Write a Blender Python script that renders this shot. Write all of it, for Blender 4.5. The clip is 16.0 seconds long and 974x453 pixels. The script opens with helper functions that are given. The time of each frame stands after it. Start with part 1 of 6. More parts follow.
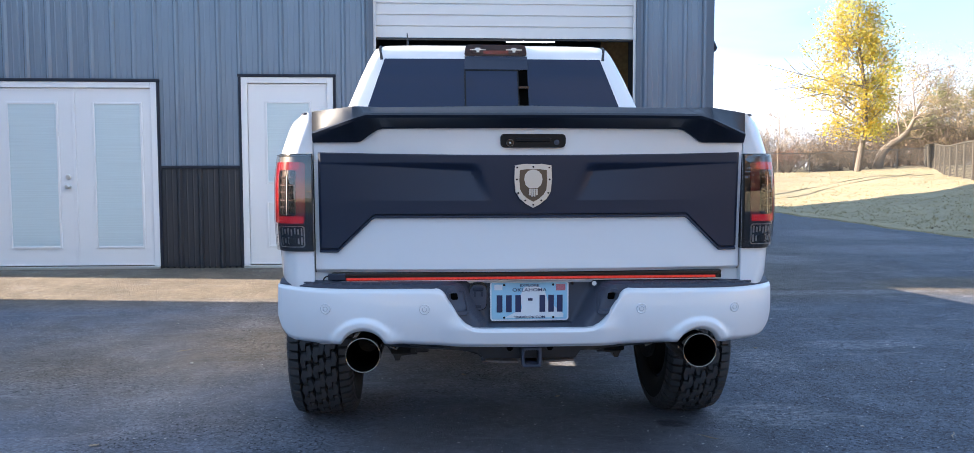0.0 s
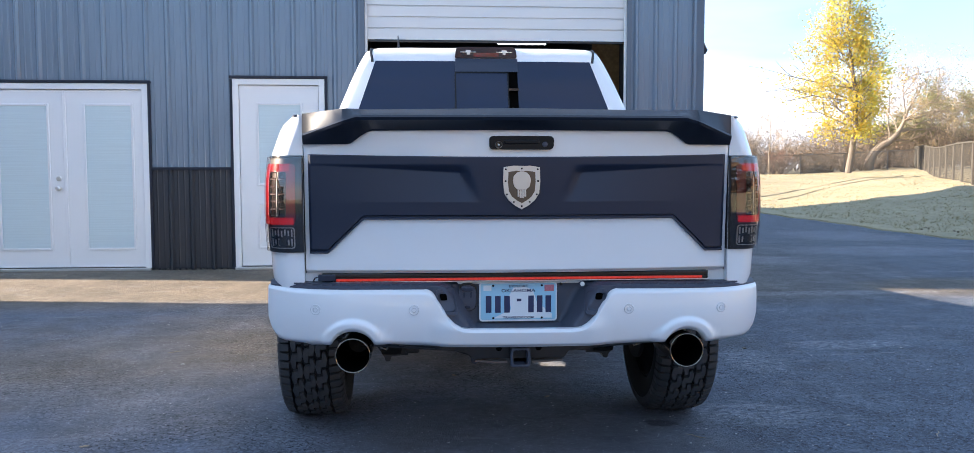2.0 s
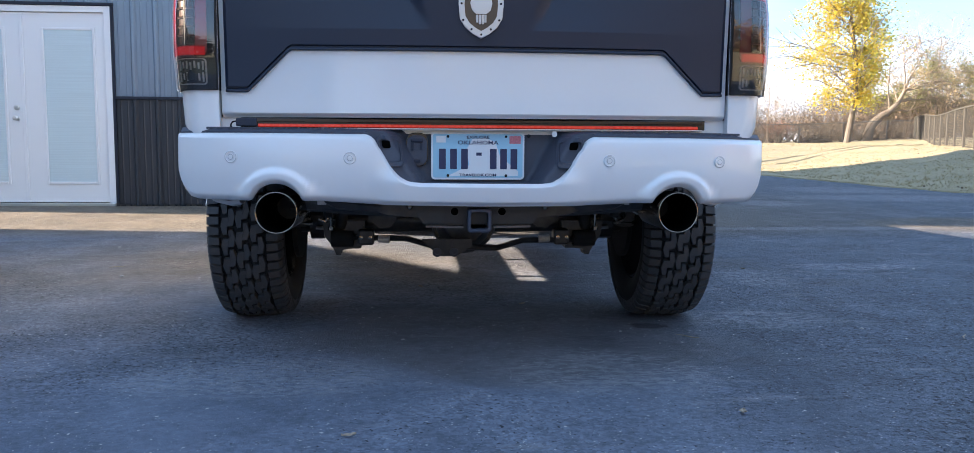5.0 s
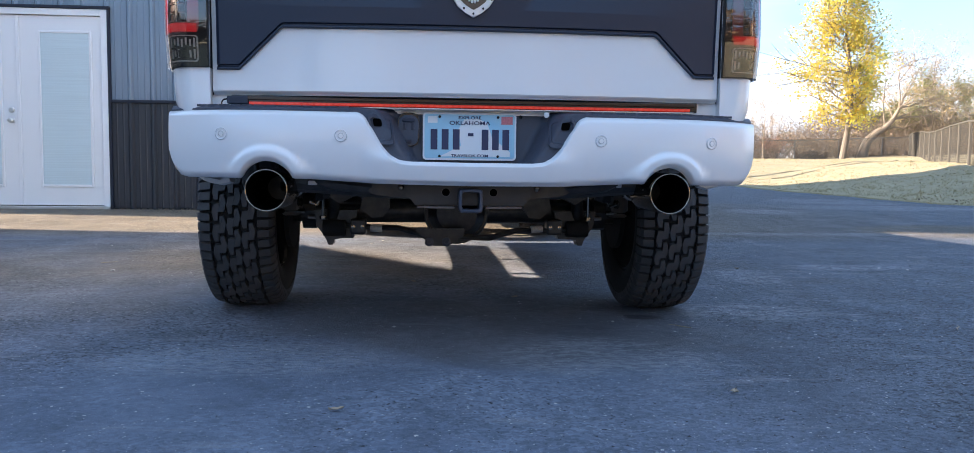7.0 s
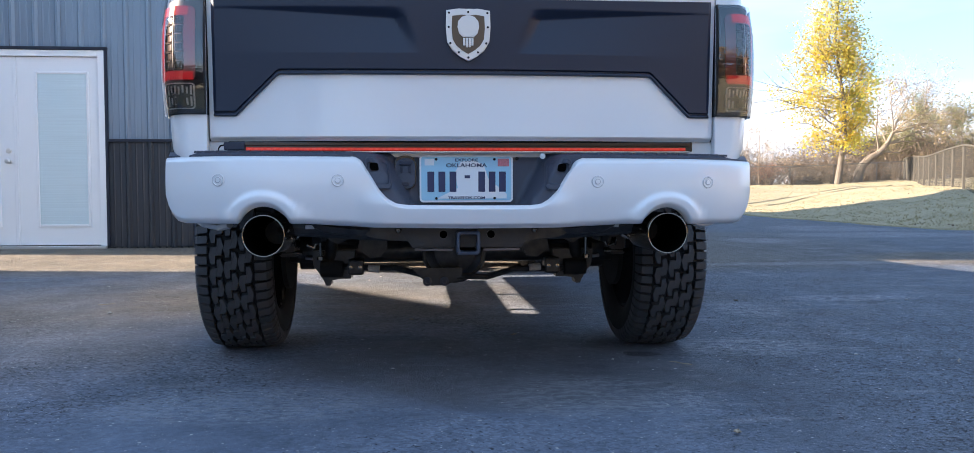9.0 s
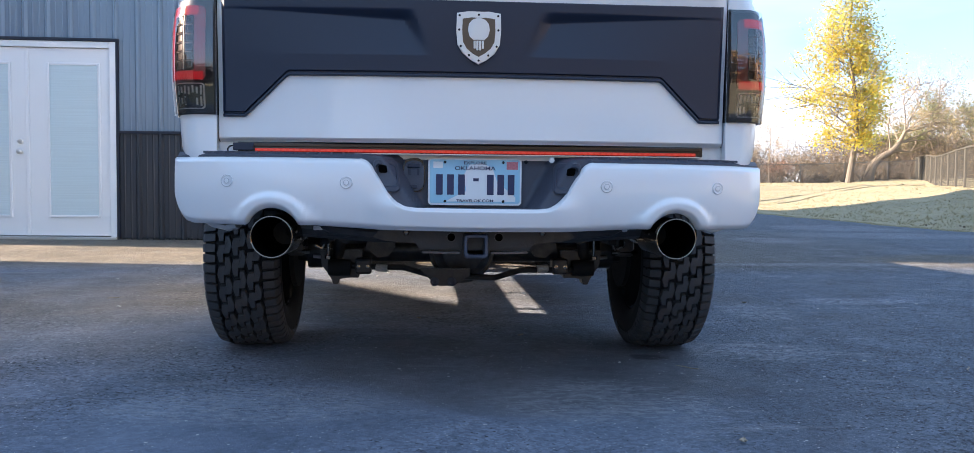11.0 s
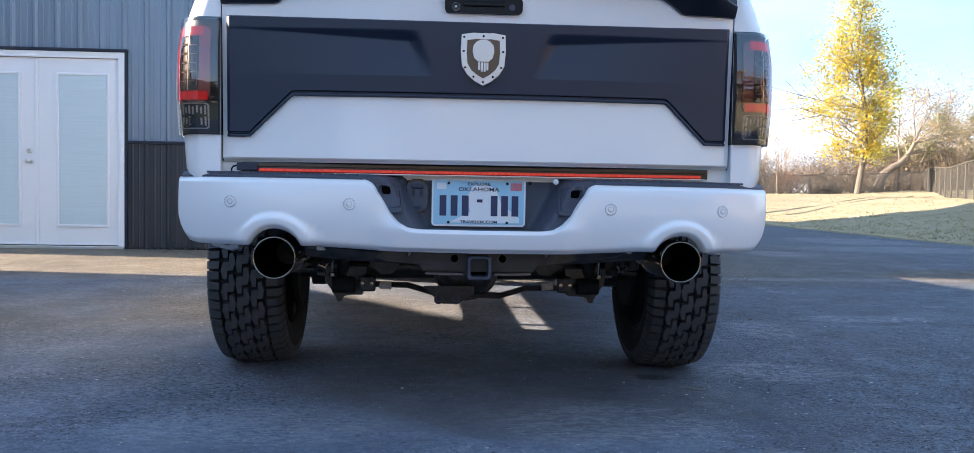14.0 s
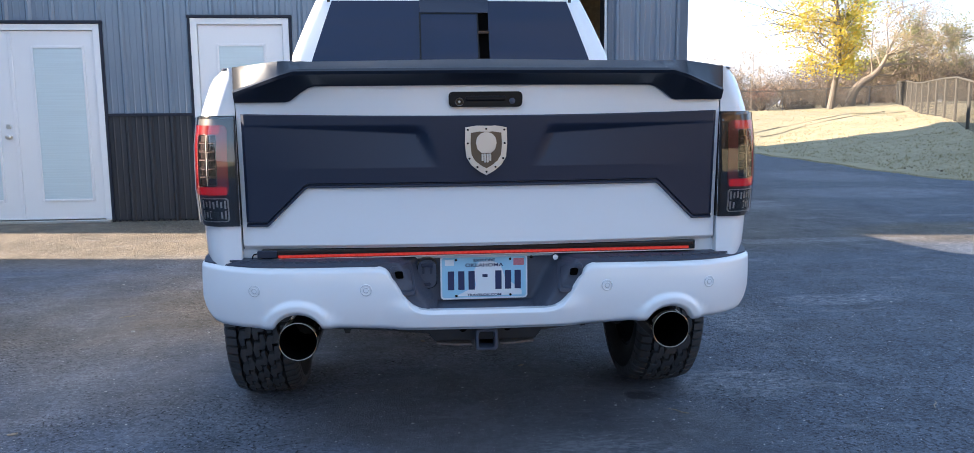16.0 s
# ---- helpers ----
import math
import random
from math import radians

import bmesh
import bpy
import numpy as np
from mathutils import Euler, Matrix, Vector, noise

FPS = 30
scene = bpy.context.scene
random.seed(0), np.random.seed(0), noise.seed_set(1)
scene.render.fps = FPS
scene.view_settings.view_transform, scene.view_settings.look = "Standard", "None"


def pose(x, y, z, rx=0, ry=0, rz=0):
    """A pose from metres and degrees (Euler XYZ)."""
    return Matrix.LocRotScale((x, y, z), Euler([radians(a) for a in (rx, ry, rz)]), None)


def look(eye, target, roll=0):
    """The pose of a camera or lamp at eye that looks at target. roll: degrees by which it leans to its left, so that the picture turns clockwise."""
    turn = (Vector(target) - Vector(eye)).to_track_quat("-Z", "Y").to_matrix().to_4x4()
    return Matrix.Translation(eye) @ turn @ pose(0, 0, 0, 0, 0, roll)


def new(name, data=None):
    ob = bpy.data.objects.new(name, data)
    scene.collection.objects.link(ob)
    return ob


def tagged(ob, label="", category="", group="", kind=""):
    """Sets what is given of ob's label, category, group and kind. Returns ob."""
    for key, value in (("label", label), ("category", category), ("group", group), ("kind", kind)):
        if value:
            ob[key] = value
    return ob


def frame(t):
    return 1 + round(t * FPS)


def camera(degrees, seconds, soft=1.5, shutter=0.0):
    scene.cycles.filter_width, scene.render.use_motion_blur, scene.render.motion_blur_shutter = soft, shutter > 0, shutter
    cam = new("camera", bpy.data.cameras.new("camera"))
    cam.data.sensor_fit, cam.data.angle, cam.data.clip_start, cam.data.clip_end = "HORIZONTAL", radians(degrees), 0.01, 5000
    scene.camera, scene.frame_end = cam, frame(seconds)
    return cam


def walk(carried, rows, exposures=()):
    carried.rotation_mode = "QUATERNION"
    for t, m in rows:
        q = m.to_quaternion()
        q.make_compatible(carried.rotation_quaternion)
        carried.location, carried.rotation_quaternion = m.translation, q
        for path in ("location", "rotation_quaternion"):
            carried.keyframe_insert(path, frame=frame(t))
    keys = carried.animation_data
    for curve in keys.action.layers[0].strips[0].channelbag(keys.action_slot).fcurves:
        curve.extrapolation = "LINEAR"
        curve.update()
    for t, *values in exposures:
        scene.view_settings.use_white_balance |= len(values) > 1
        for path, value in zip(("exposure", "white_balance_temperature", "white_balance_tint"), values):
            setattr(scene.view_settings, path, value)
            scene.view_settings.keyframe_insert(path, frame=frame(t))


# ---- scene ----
cam = camera(61.4, 16.0, soft=0.5)
PATH = [
    (0, (-0.361, -3.012, 1.227), (-0.237, -1.020, 1.095), -0.1),
    (0.5, (-0.355, -3.014, 1.228), (-0.233, -1.022, 1.097), 0.0),
    (1, (-0.357, -3.020, 1.227), (-0.231, -1.028, 1.099), 0.0),
    (1.5, (-0.354, -3.033, 1.228), (-0.225, -1.041, 1.100), 0.0),
    (2, (-0.349, -3.039, 1.227), (-0.207, -1.048, 1.099), -0.1),
    (2.5, (-0.339, -3.035, 1.212), (-0.191, -1.045, 1.082), -0.2),
    (3, (-0.293, -2.977, 1.214), (-0.146, -0.987, 1.073), -0.2),
    (3.5, (-0.246, -2.870, 1.189), (-0.107, -0.884, 0.993), -0.1),
    (4, (-0.240, -2.701, 1.123), (-0.094, -0.720, 0.891), 0.1),
    (4.5, (-0.197, -2.606, 0.957), (-0.048, -0.624, 0.728), 0.2),
    (5, (-0.174, -2.565, 0.754), (-0.024, -0.580, 0.565), 0.3),
    (5.2, (-0.173, -2.563, 0.725), (-0.020, -0.578, 0.542), 0.3),
    (7.5, (-0.154, -2.564, 0.638), (0.008, -0.576, 0.491), 0.8),
    (8, (-0.157, -2.566, 0.649), (0.012, -0.578, 0.507), 0.8),
    (8.5, (-0.157, -2.555, 0.662), (0.010, -0.564, 0.559), 0.5),
    (9, (-0.157, -2.559, 0.678), (0.008, -0.567, 0.600), -0.2),
    (11.5, (-0.153, -2.550, 0.711), (-0.013, -0.558, 0.601), 0.7),
    (12, (-0.146, -2.548, 0.705), (-0.013, -0.558, 0.565), 0.6),
    (12.5, (-0.151, -2.548, 0.707), (-0.021, -0.558, 0.555), 0.6),
    (13, (-0.146, -2.548, 0.717), (-0.020, -0.558, 0.566), 0.7),
    (13.5, (-0.142, -2.545, 0.723), (-0.016, -0.553, 0.594), 0.9),
    (14, (-0.142, -2.541, 0.752), (-0.016, -0.546, 0.678), 0.9),
    (14.5, (-0.168, -2.514, 0.850), (-0.040, -0.518, 0.825), 1.6),
    (15, (-0.151, -2.565, 1.057), (-0.023, -0.571, 0.970), 1.9),
    (15.5, (-0.153, -2.678, 1.284), (-0.019, -0.701, 1.016), 1.1),
    (16, (-0.252, -2.684, 1.305), (-0.068, -0.712, 1.026), -0.5),
]
EXPOSURES = [(0.0, 3.42, 5980, 15)]
walk(cam, [(t, look(eye, target, roll)) for t, eye, target, roll in PATH], EXPOSURES)

# ---- light ----
SUN_UP, SUN_FROM = 19.5, (-1.0, 0.12)   # elevation in degrees; the way to the sun in plan
sky_world = bpy.data.worlds.new("sky")
scene.world = sky_world
sky_world.use_nodes = True
sky = sky_world.node_tree.nodes.new("ShaderNodeTexSky")
sky.sky_type, sky.sun_disc = "NISHITA", False
sky.sun_elevation, sky.sun_rotation = radians(SUN_UP), math.atan2(SUN_FROM[0], SUN_FROM[1])
sky.air_density, sky.dust_density, sky.ozone_density = 0.8, 0.2, 1.5
# a thin bright veil of high cloud lies over the whole sky, a little streaky
tree = sky_world.node_tree
veil = tree.nodes.new("ShaderNodeTexNoise")
veil.inputs["Scale"].default_value, veil.inputs["Detail"].default_value = 2.2, 6.0
where = tree.nodes.new("ShaderNodeTexCoord")
lie = tree.nodes.new("ShaderNodeMapping")
lie.inputs["Scale"].default_value = (1.0, 1.0, 4.5)
tree.links.new(where.outputs["Generated"], lie.inputs["Vector"])
tree.links.new(lie.outputs["Vector"], veil.inputs["Vector"])
tone = tree.nodes.new("ShaderNodeValToRGB")
tone.color_ramp.elements[0].position, tone.color_ramp.elements[1].position = 0.4, 0.75
tone.color_ramp.elements[0].color, tone.color_ramp.elements[1].color = (0.85, 1.45, 2.1, 1), (1.8, 2.0, 2.2, 1)
tree.links.new(veil.outputs["Fac"], tone.inputs["Fac"])
both = tree.nodes.new("ShaderNodeMix")
both.data_type, both.inputs["Factor"].default_value = "RGBA", 0.7
# the veil thickens to white haze towards the horizon
up = tree.nodes.new("ShaderNodeSeparateXYZ")
tree.links.new(where.outputs["Generated"], up.inputs["Vector"])
haze = tree.nodes.new("ShaderNodeMapRange")
haze.inputs["From Min"].default_value, haze.inputs["From Max"].default_value = 0.07, 0.142
haze.inputs["To Min"].default_value, haze.inputs["To Max"].default_value = 0.9, 0.0
rough = tree.nodes.new("ShaderNodeMath")   # its upper rim is broken like low cloud
rough.operation, rough.inputs[1].default_value = "MULTIPLY_ADD", -0.16
tree.links.new(veil.outputs["Fac"], rough.inputs[0])
lift = tree.nodes.new("ShaderNodeMath")
lift.operation, lift.inputs[1].default_value = "ADD", 0.08
tree.links.new(up.outputs["Z"], lift.inputs[0])
tree.links.new(lift.outputs["Value"], rough.inputs[2])
tree.links.new(rough.outputs["Value"], haze.inputs["Value"])
white = tree.nodes.new("ShaderNodeMix")
white.data_type, white.inputs["B"].default_value = "RGBA", (2.4, 2.38, 2.34, 1)
tree.links.new(haze.outputs["Result"], white.inputs["Factor"])
tree.links.new(sky.outputs["Color"], both.inputs["A"])
tree.links.new(tone.outputs["Color"], both.inputs["B"])
back = tree.nodes["Background"]
back.inputs["Strength"].default_value = 0.06
tree.links.new(both.outputs["Result"], white.inputs["A"])
tree.links.new(white.outputs["Result"], back.inputs["Color"])
sun = new("sun", bpy.data.lights.new("sun", "SUN"))
sun.data.energy, sun.data.angle, sun.data.color = 2.35, radians(0.53), (1.0, 0.84, 0.62)
sun.matrix_world = look((0, 0, 0), (-SUN_FROM[0], -SUN_FROM[1], -math.tan(radians(SUN_UP)) * math.hypot(*SUN_FROM)))


# ---- helpers of this scene ----
def world_of(ob):
    m = ob.matrix_basis.copy()
    if ob.parent:
        m = world_of(ob.parent) @ ob.matrix_parent_inverse @ m
    return m


def finish(bm, name, material, smooth=False, auto=None):
    bmesh.ops.recalc_face_normals(bm, faces=bm.faces)
    me = bpy.data.meshes.new(name)
    if smooth:
        lim = radians(auto or 35)
        for f in bm.faces:
            f.smooth = True
        for e in bm.edges:
            if len(e.link_faces) == 2 and e.calc_face_angle(0) > lim:
                e.smooth = False
    bm.to_mesh(me)
    bm.free()
    me.materials.append(material)
    return me


def thing(name, bm, material, label, category, kind="", group="", smooth=False):
    return tagged(new(name, finish(bm, name, material, smooth)), label, category, group, kind)


def holder(name, place, label, category, group=""):
    ob = new(name)
    ob.location = place
    ob.empty_display_size = 0.2
    return tagged(ob, label, category, group)


def part(name, bm, material, parent, label="", smooth=False, auto=None):
    ob = new(name, finish(bm, name, material, smooth, auto))
    ob.parent = parent
    ob.matrix_parent_inverse = world_of(parent).inverted()
    return tagged(ob, label)


def box(x0, x1, y0, y1, z0, z1, bevel=0.0, bm=None):
    bm = bm or bmesh.new()
    vs = bmesh.ops.create_cube(bm, size=1)["verts"]
    for v in vs:
        v.co = ((x0 + x1) / 2 + v.co.x * (x1 - x0), (y0 + y1) / 2 + v.co.y * (y1 - y0), (z0 + z1) / 2 + v.co.z * (z1 - z0))
    if bevel:
        es = list({e for v in vs for e in v.link_edges})
        bmesh.ops.bevel(bm, geom=es, offset=bevel, segments=2, affect="EDGES", profile=0.5)
    return bm


def prism(pts, a, b, axis="y", bevel=0.0, bm=None):
    """A polygon drawn in the two other axes, pushed from a to b along axis."""
    bm = bm or bmesh.new()

    def put(p, s):
        return {"x": (s, p[0], p[1]), "y": (p[0], s, p[1]), "z": (p[0], p[1], s)}[axis]
    r0 = [bm.verts.new(put(p, a)) for p in pts]
    r1 = [bm.verts.new(put(p, b)) for p in pts]
    n = len(pts)
    fs = [bm.faces.new(r0), bm.faces.new(r1)]
    for i in range(n):
        fs.append(bm.faces.new((r0[i], r0[(i + 1) % n], r1[(i + 1) % n], r1[i])))
    if bevel:
        bmesh.ops.bevel(bm, geom=list(fs[0].edges) + list(fs[1].edges), offset=bevel, segments=2, affect="EDGES")
    return bm


def loft(rings, closed=True, caps=True, bm=None):
    bm = bm or bmesh.new()
    vr = [[bm.verts.new(p) for p in r] for r in rings]
    n = len(rings[0])
    for a, b in zip(vr, vr[1:]):
        for i in range(n if closed else n - 1):
            j = (i + 1) % n
            bm.faces.new((a[i], a[j], b[j], b[i]))
    if caps and closed:
        bm.faces.new(vr[0])
        bm.faces.new(vr[-1])
    return bm


def sheet(cols, rows, f, thick=None, bm=None):
    """A grid of points f(i, j); with thick, a second grid behind it, and closed edges."""
    bm = bm or bmesh.new()
    g = [[bm.verts.new(f(i, j)) for j in range(rows + 1)] for i in range(cols + 1)]
    for i in range(cols):
        for j in range(rows):
            bm.faces.new((g[i][j], g[i + 1][j], g[i + 1][j + 1], g[i][j + 1]))
    if thick:
        h = [[bm.verts.new(Vector(f(i, j)) + Vector(thick)) for j in range(rows + 1)] for i in range(cols + 1)]
        for i in range(cols):
            for j in range(rows):
                bm.faces.new((h[i][j], h[i][j + 1], h[i + 1][j + 1], h[i + 1][j]))
        for i in range(cols):
            bm.faces.new((g[i][0], h[i][0], h[i + 1][0], g[i + 1][0]))
            bm.faces.new((g[i][rows], g[i + 1][rows], h[i + 1][rows], h[i][rows]))
        for j in range(rows):
            bm.faces.new((g[0][j], g[0][j + 1], h[0][j + 1], h[0][j]))
            bm.faces.new((g[cols][j], h[cols][j], h[cols][j + 1], g[cols][j + 1]))
    return bm


def lathe(profile, centre, axis="y", n=32, bm=None, closed=False, caps=True):
    """Turns (radius, along) pairs round an axis through centre."""
    bm = bm or bmesh.new()
    cx, cy, cz = centre
    rings = []
    for r, s in profile:
        ring = []
        for k in range(n):
            a = 2 * math.pi * k / n
            c, d = r * math.cos(a), r * math.sin(a)
            ring.append({"x": (cx + s, cy + c, cz + d), "y": (cx + c, cy + s, cz + d), "z": (cx + c, cy + d, cz + s)}[axis])
        rings.append(ring)
    if closed:
        rings.append(rings[0])
    return loft(rings, True, caps and not closed, bm)


def tube(path, radius, n=8, bm=None):
    """A tube along points; radius is one number or one for each point."""
    bm = bm or bmesh.new()
    pts = [Vector(p) for p in path]
    rad = radius if hasattr(radius, "__len__") else [radius] * len(pts)
    rings = []
    side = None
    for i, p in enumerate(pts):
        d = (pts[min(i + 1, len(pts) - 1)] - pts[max(i - 1, 0)]).normalized()
        if side is None:
            side = d.orthogonal().normalized()
        side = (side - d * side.dot(d)).normalized()
        up = d.cross(side)
        rings.append([p + (side * math.cos(2 * math.pi * k / n) + up * math.sin(2 * math.pi * k / n)) * rad[i] for k in range(n)])
    return loft(rings, True, True, bm)


def ease(a, b, x):
    t = min(1.0, max(0.0, (x - a) / (b - a)))
    return t * t * (3 - 2 * t)


def along(x, pairs):
    """Straight lines between (x, value) pairs."""
    for (a, u), (b, v) in zip(pairs, pairs[1:]):
        if x <= b:
            return u if x <= a else u + (v - u) * (x - a) / (b - a)
    return pairs[-1][1]


# ---- materials ----
def material(name, colour, rough=0.6, metal=0.0, grain=0.0, scale=40.0, spots=0.0, spot_scale=3.0, bump=0.0, bump_scale=80.0,
             coat=0.0, second=None, alpha_trans=0.0, random_by=0.0, stretch=(1, 1, 1), bump_depth=0.004):
    m = bpy.data.materials.new(name)
    m.use_nodes = True
    nt = m.node_tree
    b = nt.nodes["Principled BSDF"]
    b.inputs["Roughness"].default_value = rough
    b.inputs["Metallic"].default_value = metal
    b.inputs["Coat Weight"].default_value = coat
    b.inputs["Coat Roughness"].default_value = 0.05
    b.inputs["Base Color"].default_value = (*colour, 1)
    co = nt.nodes.new("ShaderNodeTexCoord")
    mp = nt.nodes.new("ShaderNodeMapping")
    mp.inputs["Scale"].default_value = stretch
    nt.links.new(co.outputs["Object"], mp.inputs["Vector"])

    def noise_at(s, detail=4.0):
        n = nt.nodes.new("ShaderNodeTexNoise")
        n.inputs["Scale"].default_value = s
        n.inputs["Detail"].default_value = detail
        nt.links.new(mp.outputs["Vector"], n.inputs["Vector"])
        return n

    def mix(fac, a, b2, amount):
        k = nt.nodes.new("ShaderNodeMapRange")
        k.inputs["From Min"].default_value, k.inputs["From Max"].default_value = 0.35, 0.65
        k.inputs["To Max"].default_value = amount
        nt.links.new(fac, k.inputs["Value"])
        x = nt.nodes.new("ShaderNodeMix")
        x.data_type = "RGBA"
        nt.links.new(k.outputs["Result"], x.inputs["Factor"])
        if hasattr(a, "links"):
            nt.links.new(a, x.inputs["A"])
        else:
            x.inputs["A"].default_value = (*a, 1)
        x.inputs["B"].default_value = (*b2, 1)
        return x.outputs["Result"]
    out = colour
    if spots:
        out = mix(noise_at(spot_scale).outputs["Fac"], out, second or tuple(c * 0.6 for c in colour), spots)
    if grain:
        out = mix(noise_at(scale, 2.0).outputs["Fac"], out, tuple(min(1, c * 0.55) for c in colour), grain)
    if random_by:
        inf = nt.nodes.new("ShaderNodeObjectInfo")
        hs = nt.nodes.new("ShaderNodeHueSaturation")
        mr = nt.nodes.new("ShaderNodeMapRange")
        mr.inputs["To Min"].default_value, mr.inputs["To Max"].default_value = 1 - random_by, 1 + random_by
        nt.links.new(inf.outputs["Random"], mr.inputs["Value"])
        nt.links.new(mr.outputs["Result"], hs.inputs["Value"])
        if hasattr(out, "links"):
            nt.links.new(out, hs.inputs["Color"])
        else:
            hs.inputs["Color"].default_value = (*out, 1)
        out = hs.outputs["Color"]
    if hasattr(out, "links"):
        nt.links.new(out, b.inputs["Base Color"])
    if bump:
        bp = nt.nodes.new("ShaderNodeBump")
        bp.inputs["Strength"].default_value = bump
        bp.inputs["Distance"].default_value = bump_depth
        nt.links.new(noise_at(bump_scale, 3.0).outputs["Fac"], bp.inputs["Height"])
        nt.links.new(bp.outputs["Normal"], b.inputs["Normal"])
    if alpha_trans:
        b.inputs["Transmission Weight"].default_value = alpha_trans
    return m


def leafy(name, low, high, thin=0.35):
    """Leaves: each island takes a colour between two, and lets some light through."""
    m = bpy.data.materials.new(name)
    m.use_nodes = True
    nt = m.node_tree
    b = nt.nodes["Principled BSDF"]
    b.inputs["Roughness"].default_value = 0.6
    g = nt.nodes.new("ShaderNodeNewGeometry")
    x = nt.nodes.new("ShaderNodeMix")
    x.data_type = "RGBA"
    x.inputs["A"].default_value, x.inputs["B"].default_value = (*low, 1), (*high, 1)
    nt.links.new(g.outputs["Random Per Island"], x.inputs["Factor"])
    nt.links.new(x.outputs["Result"], b.inputs["Base Color"])
    t = nt.nodes.new("ShaderNodeBsdfTranslucent")
    nt.links.new(x.outputs["Result"], t.inputs["Color"])
    s = nt.nodes.new("ShaderNodeMixShader")
    s.inputs["Fac"].default_value = thin
    nt.links.new(b.outputs["BSDF"], s.inputs[1])
    nt.links.new(t.outputs["BSDF"], s.inputs[2])
    nt.links.new(s.outputs["Shader"], nt.nodes["Material Output"].inputs["Surface"])
    return m


def glow(name, colour, strength, base=(0.3, 0.02, 0.02)):
    m = material(name, base, 0.2, spots=0.6, spot_scale=28, second=tuple(c * 0.35 for c in base))
    b = m.node_tree.nodes["Principled BSDF"]
    b.inputs["Emission Color"].default_value = (*colour, 1)
    b.inputs["Emission Strength"].default_value = strength
    return m



def asphalt():
    """Worn asphalt: stones of many tones in dark binder, open pits, a tan dusty patch, pale scuffs and chips."""
    m = material("asphalt", (0.14, 0.165, 0.216), 0.66, spots=0.4, spot_scale=1.1, second=(0.18, 0.195, 0.23))
    nt = m.node_tree
    b = nt.nodes["Principled BSDF"]
    b.inputs["Specular IOR Level"].default_value = 0.22
    base = b.inputs["Base Color"].links[0].from_socket
    co = nt.nodes.new("ShaderNodeTexCoord")
    where = co.outputs["Object"]

    def noise(scale, detail=6.0, rough=0.6, stretch=None):
        n = nt.nodes.new("ShaderNodeTexNoise")
        n.inputs["Scale"].default_value, n.inputs["Detail"].default_value, n.inputs["Roughness"].default_value = scale, detail, rough
        src = where
        if stretch:
            mp = nt.nodes.new("ShaderNodeMapping")
            mp.inputs["Scale"].default_value, mp.inputs["Rotation"].default_value = stretch, (0, 0, 0.35)
            nt.links.new(where, mp.inputs["Vector"])
            src = mp.outputs["Vector"]
        nt.links.new(src, n.inputs["Vector"])
        return n.outputs["Fac"]

    def fit(value, lo, hi, to0, to1):
        r = nt.nodes.new("ShaderNodeMapRange")
        for key, v in (("From Min", lo), ("From Max", hi), ("To Min", to0), ("To Max", to1)):
            r.inputs[key].default_value = v
        nt.links.new(value, r.inputs["Value"])
        return r.outputs["Result"]

    def maths(op, p, q):
        n = nt.nodes.new("ShaderNodeMath")
        n.operation = op
        for k, v in enumerate((p, q)):
            if hasattr(v, "links"):
                nt.links.new(v, n.inputs[k])
            else:
                n.inputs[k].default_value = v
        return n.outputs["Value"]

    def blend(fac, p, tone):
        x = nt.nodes.new("ShaderNodeMix")
        x.data_type = "RGBA"
        nt.links.new(fac, x.inputs["Factor"])
        nt.links.new(p, x.inputs["A"])
        x.inputs["B"].default_value = (*tone, 1)
        return x.outputs["Result"]

    def scaled(colour, k):
        mul = nt.nodes.new("ShaderNodeVectorMath")
        mul.operation = "SCALE"
        nt.links.new(colour, mul.inputs[0])
        nt.links.new(k, mul.inputs["Scale"])
        return mul.outputs["Vector"]

    def cells(scale, wobble=0.0):
        v = nt.nodes.new("ShaderNodeTexVoronoi")
        v.inputs["Scale"].default_value = scale
        nt.links.new(where, v.inputs["Vector"])
        sp = nt.nodes.new("ShaderNodeSeparateColor")
        nt.links.new(v.outputs["Color"], sp.inputs["Color"])
        return v.outputs["Distance"], sp.outputs["Red"], sp.outputs["Green"]
    sep = nt.nodes.new("ShaderNodeSeparateXYZ")
    nt.links.new(where, sep.inputs["Vector"])

    def spread(cx, cy, rx, ry, ragged, scale=2.0):
        """1 in the middle of a patch, 0 outside it, with a ragged rim."""
        px0 = maths("MULTIPLY", maths("SUBTRACT", sep.outputs["X"], cx), 1 / rx)
        py0 = maths("MULTIPLY", maths("SUBTRACT", sep.outputs["Y"], cy), 1 / ry)
        r = maths("ADD", maths("ADD", maths("MULTIPLY", px0, px0), maths("MULTIPLY", py0, py0)), maths("MULTIPLY", maths("SUBTRACT", noise(scale, 6.0, 0.65), 0.5), 4 * ragged))
        return fit(r, 0.45, 1.25, 1.0, 0.0)
    # tan dust beside and behind the truck
    dx = maths("MULTIPLY", maths("SUBTRACT", sep.outputs["X"], DUST[0]), 1 / DUST[2])
    dy = maths("MULTIPLY", maths("SUBTRACT", sep.outputs["Y"], DUST[1]), 1 / DUST[3])
